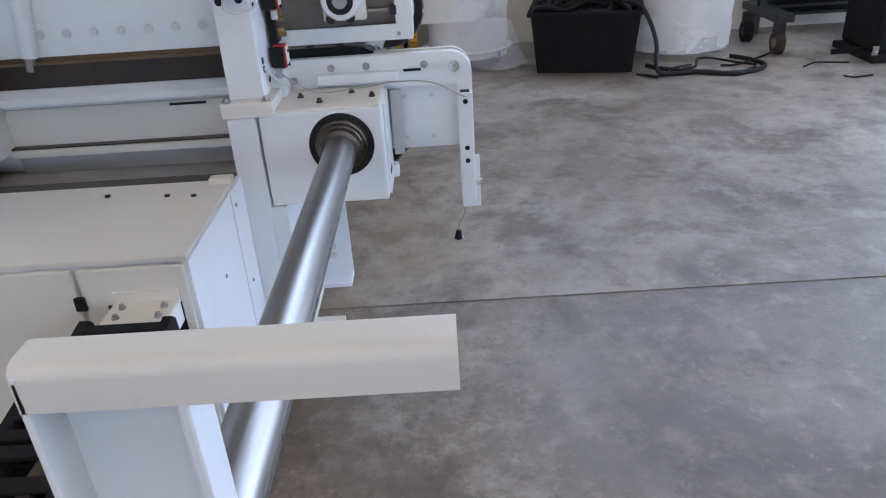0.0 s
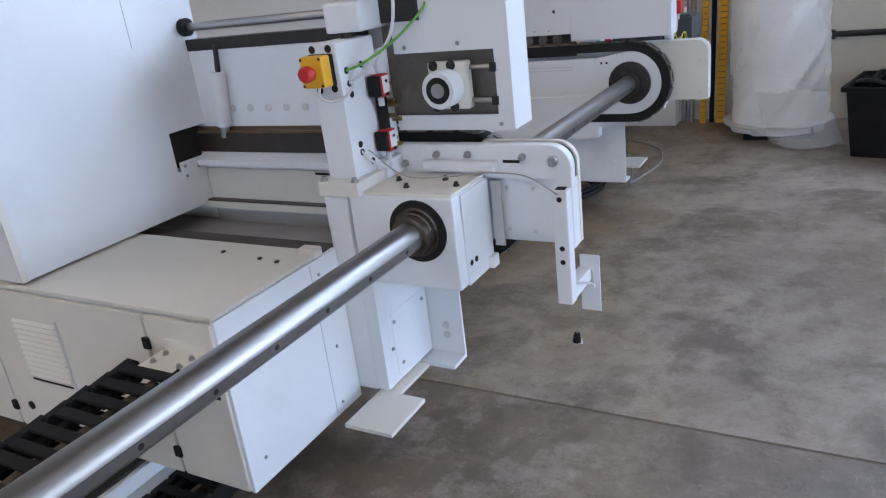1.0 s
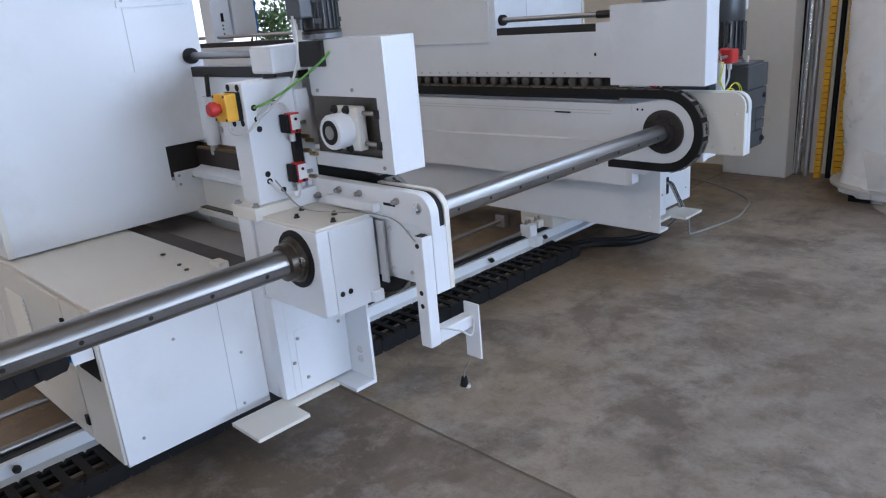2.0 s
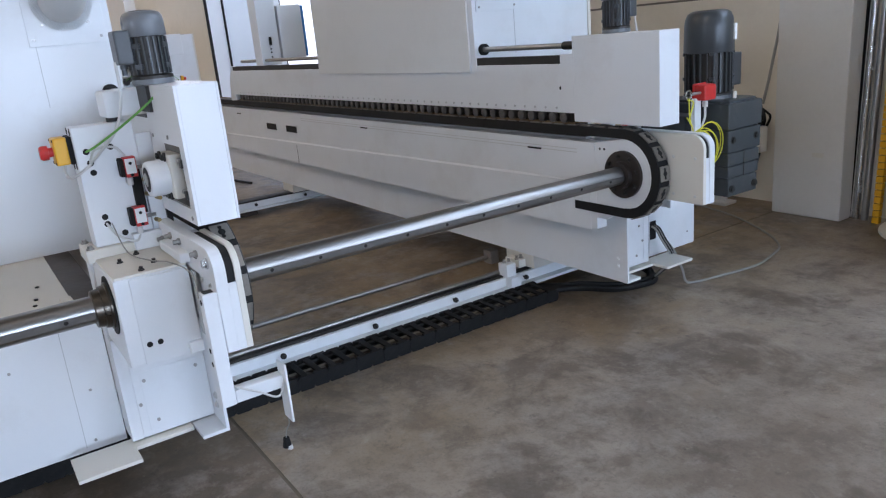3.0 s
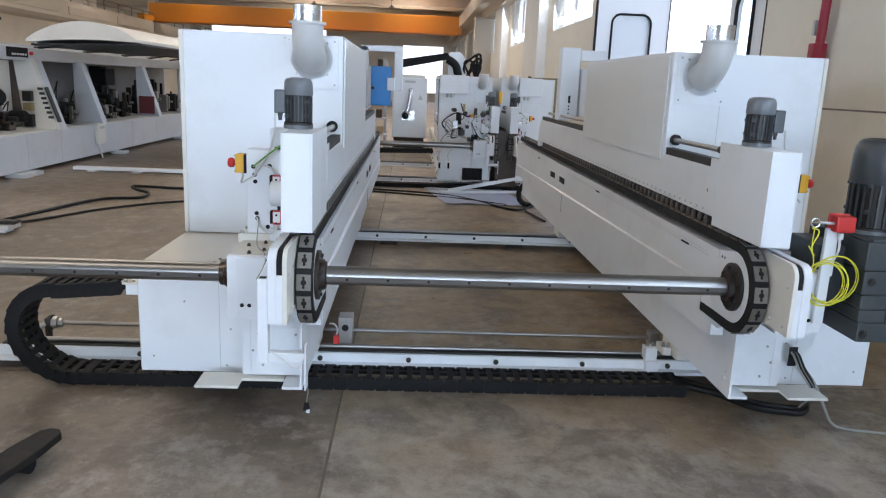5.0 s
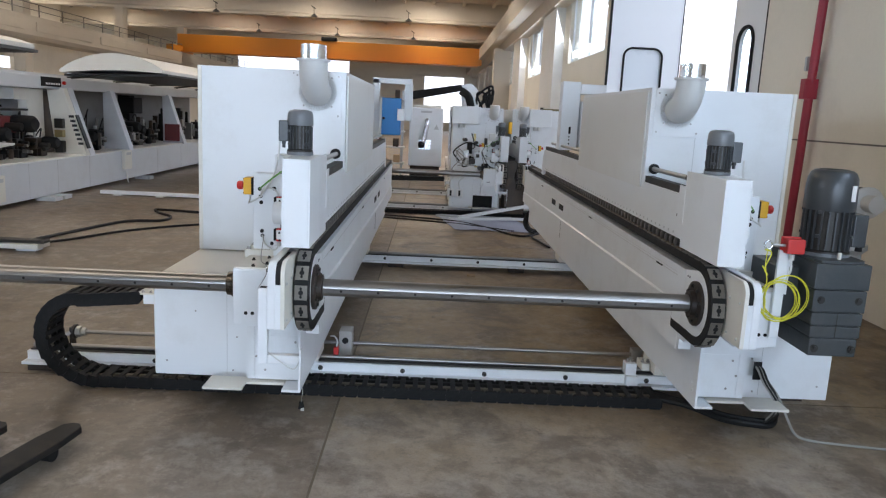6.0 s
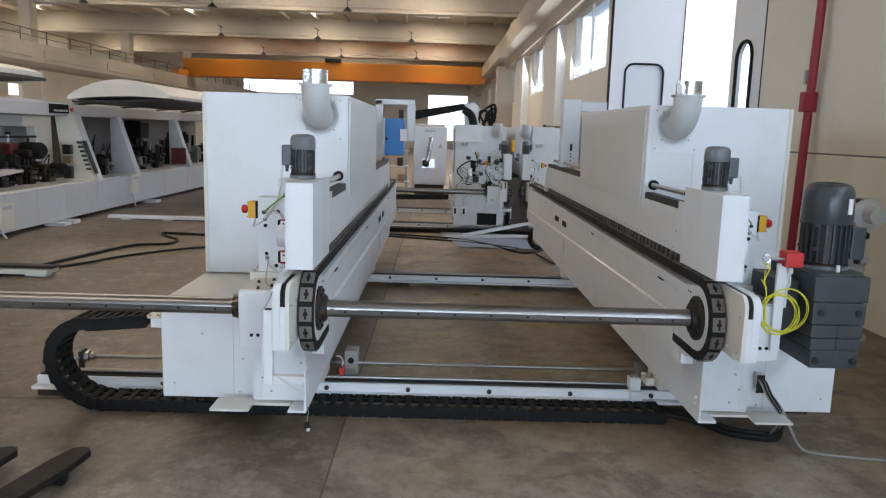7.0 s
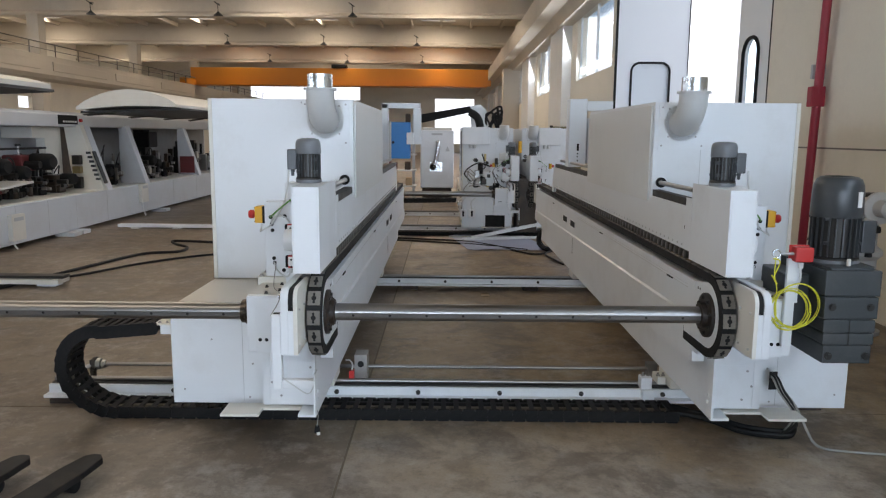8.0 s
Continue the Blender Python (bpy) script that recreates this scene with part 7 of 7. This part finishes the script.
def film_roll(name_at, r, h, seed, disc, label):
    x, y = name_at
    ob = thing("wrapped_roll", (x, y, 0), label, "roll", "rolls wrapped in film")
    bm = bmesh.new()
    seg, rows = 64, 90
    rings = []
    for j in range(rows + 1):
        z = 0.05 + (h - 0.05) * j / rows
        ring = []
        for i in range(seg):
            a = 2 * math.pi * i / seg
            b = a - 2.6 * z
            f = 1 + 0.1 * noise.noise((math.cos(a) * 1.3 + seed, math.sin(a) * 1.3, z * 1.6))
            f += 0.16 * (0.4 - abs(noise.noise((math.cos(b) * 2.2 + seed, math.sin(b) * 2.2, z * 0.9))))
            f += 0.07 * (0.4 - abs(noise.noise((math.cos(b) * 5.5, math.sin(b) * 5.5 + seed, z * 2.2))))
            f += 0.012 * noise.noise((math.cos(a) * 9, math.sin(a) * 9, z * 9 + seed))
            f += 0.05 * max(0, 0.4 - z) 
            ring.append(bm.verts.new((x + r * f * math.cos(a), y + r * f * math.sin(a), z)))
        rings.append(ring)
    for a, b in zip(rings, rings[1:]):
        for i in range(seg):
            bm.faces.new((a[i], a[(i + 1) % seg], b[(i + 1) % seg], b[i]))
    bm.faces.new(rings[0][::-1])
    bm.faces.new(rings[-1])
    part("film_wrap", bm, FILM, ob, "crumpled white stretch film", smooth=True)
    if not disc:
        sk = bmesh.new()
        rr = []
        for z, o in ((0.0, 1.16), (0.03, 1.12), (0.09, 1.05), (0.16, 1.035)):
            rr.append([sk.verts.new((x + r * (o + 0.05 * noise.noise((math.cos(t) * 4, math.sin(t) * 4, z * 9 + seed))) * math.cos(t), y + r * (o + 0.05 * noise.noise((math.cos(t) * 4, math.sin(t) * 4, z * 9 + seed))) * math.sin(t), z)) for t in (2 * math.pi * i / 48 for i in range(48))])
        for a, b in zip(rr, rr[1:]):
            for i in range(48):
                sk.faces.new((a[i], a[(i + 1) % 48], b[(i + 1) % 48], b[i]))
        part("film_skirt", sk, CLEARFILM, ob, "crumpled clear film at the foot", smooth=True)
    if disc:
        part("base_disc", rod((x, y, 0.1), (x, y, 0.115), r * 1.22, 40), CREAM, ob, "round pale board")
        part("pallet_block", bx(x - 0.2, x + 0.25, y - 0.22, y + 0.2, 0, 0.1), PLASTIC, ob)
    return ob


ra = film_roll((0.32, 6.28), 0.305, 2.1, 1.0, True, "tall roll wrapped in crumpled white film on a round board")
film_roll((2.0, 6.12), 0.36, 1.9, 4.0, False, "tall roll wrapped in white film standing on the floor")
bm = bmesh.new()
vs = {}
for i in range(15):
    for j in range(11):
        u, v = i / 14, j / 10
        x, y = 0.2 + 0.45 * u + 0.12 * v, 5.98 - 0.16 * math.sin(u * 3) * v - 0.1 * v
        z = 0.33 * (1 - v) ** 1.3 + 0.02 + 0.05 * abs(noise.noise((u * 5, v * 4, 2)))
        vs[i, j] = bm.verts.new((x, y, z))
for i in range(14):
    for j in range(10):
        bm.faces.new((vs[i, j], vs[i + 1, j], vs[i + 1, j + 1], vs[i, j + 1]))
ext = bmesh.ops.extrude_face_region(bm, geom=bm.faces[:])
bmesh.ops.translate(bm, verts=[v for v in ext["geom"] if isinstance(v, bmesh.types.BMVert)], vec=(0, 0.006, 0.003))
part("loose_film", bm, CLEARFILM, ra, "loose tail of white film", smooth=True)

# cable chains and tubes leaning at the wall
def leaning(name, x, r, mat, label, cat, segs=0, y=6.66):
    t = thing(name, (x, y, 0), label, cat, "lengths leaning at the wall")
    if segs:
        lk = finish(bx(-r, r, -0.02, 0.02, 0.002, 0.0425), mat, 0.004, name="chain_link")
        for k in range(segs):
            put("chain_link", lk, t, at=Matrix.Translation((x + 0.0006 * k, y + 0.0014 * k, 0.045 * k)) @ Matrix.Rotation(-0.03, 4, "X"))
        part("chain_core", hose([(x, y + 0.01, 0), (x + 0.0006 * segs, y + 0.0014 * segs + 0.01, 0.045 * segs)], r * 0.75, 8, 1), PLASTIC, t)
    else:
        part("tube", rod((x, y - 0.02, 0), (x + 0.02, y + 0.05, 2.4), r, 16), mat, t, smooth=True)
    return t


leaning("yellow_cable_chain", -0.26, 0.022, YELLOW, "length of yellow cable chain leaning at the wall", "cable chain", 54, 6.6)
leaning("yellow_cable_chain", -0.13, 0.034, YELLOW, "wide length of yellow cable chain leaning at the wall", "cable chain", 54, 6.62)
leaning("steel_tube", -0.415, 0.022, BRIGHT, "grey steel tube leaning at the wall", "tube")
leaning("steel_tube", -0.355, 0.022, STEEL, "grey steel tube leaning at the wall", "tube")
leaning("steel_tube", -0.47, 0.02, PLASTIC, "black tube leaning at the wall", "tube")
leaning("steel_tube", -0.2, 0.018, PLASTIC, "black tube leaning at the wall", "tube")

# wall bracket and handset beside the pillar
hs = thing("wall_handset", (-1.25, 6.55, 0), "cream handset box with cables on a white leaning bracket", "handset")
part("bracket_leg", prism([(-1.43, 0.0), (-1.33, 0.0), (-1.17, 0.62), (-1.26, 0.64)], "y", 6.5, 6.53), WHITE, hs, bevel=0.004)
part("bracket_foot", bx(-1.46, -1.28, 6.44, 6.58, 0, 0.02), WHITE, hs)
part("bracket_back", bx(-1.3, -1.18, 6.53, 6.74, 0.5, 0.64), WHITE, hs)
hbx = part("handset_box", bx(-1.15, -0.98, 6.4, 6.49, 0.435, 0.615), CREAM, hs, "cream perforated handset box", bevel=0.012)
for i in range(4):
    for j in range(4):
        part("perforation", rod((-1.11 + i * 0.03, 6.401, 0.48 + j * 0.03), (-1.11 + i * 0.03, 6.398, 0.48 + j * 0.03), 0.006, 6), PLASTIC, hbx)
rng = random.Random(2)
for k in range(6):
    a = rng.uniform(0, 6)
    r = rng.uniform(0.06, 0.11)
    part("cable_loop", hose([(-1.1 + r * math.cos(a + j * 0.8) * (0.4 + 0.5 * rng.random()) + 0.03 * rng.random(), 6.45 + 0.02 * k, 0.66 + r * math.sin(a + j * 0.8) * (0.7 + 0.9 * rng.random())) for j in range(9)], 0.009, 6), BLACKC, hs, smooth=True)
part("cable_tail", hose([(-1.14, 6.45, 0.4), (-1.12, 6.42, 0.33), (-1.06, 6.44, 0.3), (-1.04, 6.48, 0.42)], 0.014, 6), BLACKC, hs, smooth=True)
part("wall_cable", hose([(-1.1, 6.6, 0.75), (-1.12, 6.72, 1.0), (-1.05, 6.73, 1.5), (-1.0, 6.73, 2.6)], 0.01, 6), GREYC, hs, smooth=True)
part("blue_plug", rod((-1.06, 6.7, 1.53), (-1.05, 6.7, 1.7), 0.05, 12), BLUE, hs, "blue socket", smooth=True)
pn = thing("notice_sheet", (-0.6, 6.49, 1.6), "white paper notice with grey text bars on the pillar", "notice")
part("sheet", bx(-0.8, -0.5, 6.494, 6.4985, 1.44, 1.85), LABEL, pn)
for k in range(9):
    part("text_bar", bx(-0.78, -0.53, 6.4925, 6.4945, 1.47 + k * 0.04, 1.482 + k * 0.04), GREY, pn)
pm = thing("pillar_mark", (-0.62, 6.498, 0.42), "small rubbed patch on the pillar", "patch")
part("patch", bx(-0.66, -0.58, 6.4975, 6.4995, 0.42, 0.45), CREAM, pm)

# trolley and dark goods by the wall, at the far side of the rolls
tro = thing("wheeled_trolley", (2.75, 6.1, 0), "dark steel trolley on castors against the wall", "trolley")
part("frame", bx(2.6, 2.74, 5.72, 6.4, 0.24, 0.3), DARKSTEEL, tro, bevel=0.01)
part("upright", bx(2.62, 2.68, 6.1, 6.16, 0.3, 1.0), DARKSTEEL, tro, bevel=0.006)
for x, y, mm in ((2.66, 5.78, RUST), (2.6, 6.24, PLASTIC)):
    part("castor_wheel", rod((x - 0.028, y, 0.085), (x + 0.028, y, 0.085), 0.085, 24), mm, tro, "worn castor wheel", smooth=True)
    part("castor_hub", rod((x - 0.031, y, 0.085), (x + 0.031, y, 0.085), 0.04, 16), CARD if mm is RUST else DARKSTEEL, tro, smooth=True)
    part("castor_fork", bx(x - 0.04, x + 0.04, y - 0.02, y + 0.03, 0.15, 0.24), DARKSTEEL, tro, bevel=0.005)
lou = thing("slatted_rack", (3.3, 6.55, 0), "dark slatted metal rack standing against the wall", "rack")
for x in (2.78, 4.0):
    part("rack_post", bx(x - 0.03, x + 0.03, 6.5, 6.6, 0.0, 1.2), DARKSTEEL, lou, bevel=0.005)
part("rack_back", bx(2.81, 3.97, 6.62, 6.64, 0.12, 1.2), PLASTIC, lou)
for k in range(16):
    part("slat", bx(2.81, 3.97, 6.53, 6.6, 0.13 + k * 0.066, 0.155 + k * 0.066), DARKSTEEL, lou, bevel=0.004)
gd = thing("dark_stand", (3.35, 5.5, 0), "black steel stand with a bar near the floor", "stand")
part("foot_bar", bx(2.94, 3.3, 5.49, 5.52, 0.04, 0.075), PLASTIC, gd, bevel=0.006)
part("foot", bx(3.14, 3.6, 5.32, 5.9, 0.0, 0.05), PLASTIC, gd, bevel=0.012)
part("block", bx(3.2, 3.6, 5.4, 5.9, 0.05, 0.6), PLASTIC, gd, bevel=0.03)
part("clip", bx(3.15, 3.19, 5.34, 5.36, 0.05, 0.12), BRIGHT, gd, "bright clip", bevel=0.004)
tw = thing("wire_scrap", (2.85, 5.3, 0), "thin bent dark wire lying on the floor", "wire")
part("wire", hose([(2.67, 5.33, 0.006), (2.7, 5.36, 0.008), (2.8, 5.43, 0.008), (2.9, 5.42, 0.006), (3.02, 5.38, 0.006)], 0.006, 6, 4), BLACKC, tw, smooth=True)
part("wire", hose([(2.82, 5.06, 0.006), (2.86, 5.0, 0.006), (3.0, 5.03, 0.006)], 0.006, 6, 2), BLACKC, tw, smooth=True)
bar = thing("wall_rail", (1.5, 6.7, 1.0), "dark horizontal rail on the wall above the tub", "rail")
part("rail", rod((0.62, 6.7, 0.63), (2.2, 6.7, 0.63), 0.022, 12), DARKSTEEL, bar, smooth=True)
part("rail_end", bx(0.61, 0.65, 6.66, 6.75, 0.6, 0.66), DARKSTEEL, bar)
part("rail_end", bx(2.18, 2.22, 6.66, 6.75, 0.6, 0.66), DARKSTEEL, bar)

# pale valve stand behind the gear motor
vs_ = thing("valve_stand", (-2.8, 6.4, 0), "pale grey valve stand with a round handwheel", "valve")
part("body", lathe([(0, 0.16), (0.03, 0.16), (0.04, 0.1), (0.62, 0.09), (0.66, 0.13), (0.7, 0.13), (0.74, 0.08), (0.95, 0.08), (0.97, 0.14), (1.0, 0.14)], (-2.8, 6.4, 0), (0, 0, 1), 24), GREY, vs_, smooth=True)
part("flange", lathe([(0, 0.13), (0.03, 0.13), (0.04, 0.07), (0.16, 0.07)], (-2.64, 6.38, 1.06), (1, 0, 0), 24), HAZE, vs_, smooth=True)
part("valve_body", bx(-2.86, -2.66, 6.34, 6.44, 0.85, 0.91), DARKSTEEL, vs_, bevel=0.02)
part("handwheel", lathe([(1.0, 0.02), (1.13, 0.02), (1.14, 0.07), (1.155, 0.08), (1.17, 0.07)], (-2.8, 6.4, 0), (0, 0, 1), 24), DARKSTEEL, vs_, smooth=True)

# plain bright yard beyond the openings
outside = bpy.data.materials.new("bright_daylight_haze")
outside.use_nodes = True
on_ = outside.node_tree.nodes
em = on_.new("ShaderNodeEmission")
em.inputs["Color"].default_value = (0.93, 0.97, 1.0, 1)
em.inputs["Strength"].default_value = 2.0
outside.node_tree.links.new(em.outputs[0], on_["Material Output"].inputs["Surface"])
structure("backdrop", bx(-90, 40, 22, 22.2, -0.3, 16), outside, "plain bright daylight beyond the side openings", "backdrop")
structure("backdrop", bx(-90.2, -90, -30, 22, -0.3, 16), outside, "plain bright daylight beyond the far opening", "backdrop")
structure("backdrop", bx(-90, 10, -30.2, -30, -0.3, 16), outside, "plain bright daylight beyond the left windows", "backdrop")

bush = thing("bush", (-11.75, 9.6, -0.3), "green leafy bush outside the door gap", "bush")
part("stem", rod((-11.75, 9.6, -0.3), (-11.7, 9.6, 1.1), 0.06, 8, r2=0.02), RUST, bush)
LEAF = material("green_leaf", (0.09, 0.17, 0.04), 0.6, var=0.3, scale=3)
lfm = bmesh.new()
rng = random.Random(31)
for k in range(900):
    c = Vector((-11.75 + rng.gauss(0, 0.28), 9.6 + rng.gauss(0, 0.2), 1.25 + rng.gauss(0, 0.3)))
    a, b = Vector((rng.uniform(-1, 1), rng.uniform(-1, 1), rng.uniform(-1, 1))).normalized() * 0.07, Vector((rng.uniform(-1, 1), rng.uniform(-1, 1), rng.uniform(-1, 1))).normalized() * 0.04
    lfm.faces.new([lfm.verts.new(c + a), lfm.verts.new(c + b), lfm.verts.new(c - a), lfm.verts.new(c - b)])
part("crown", lfm, LEAF, bush)
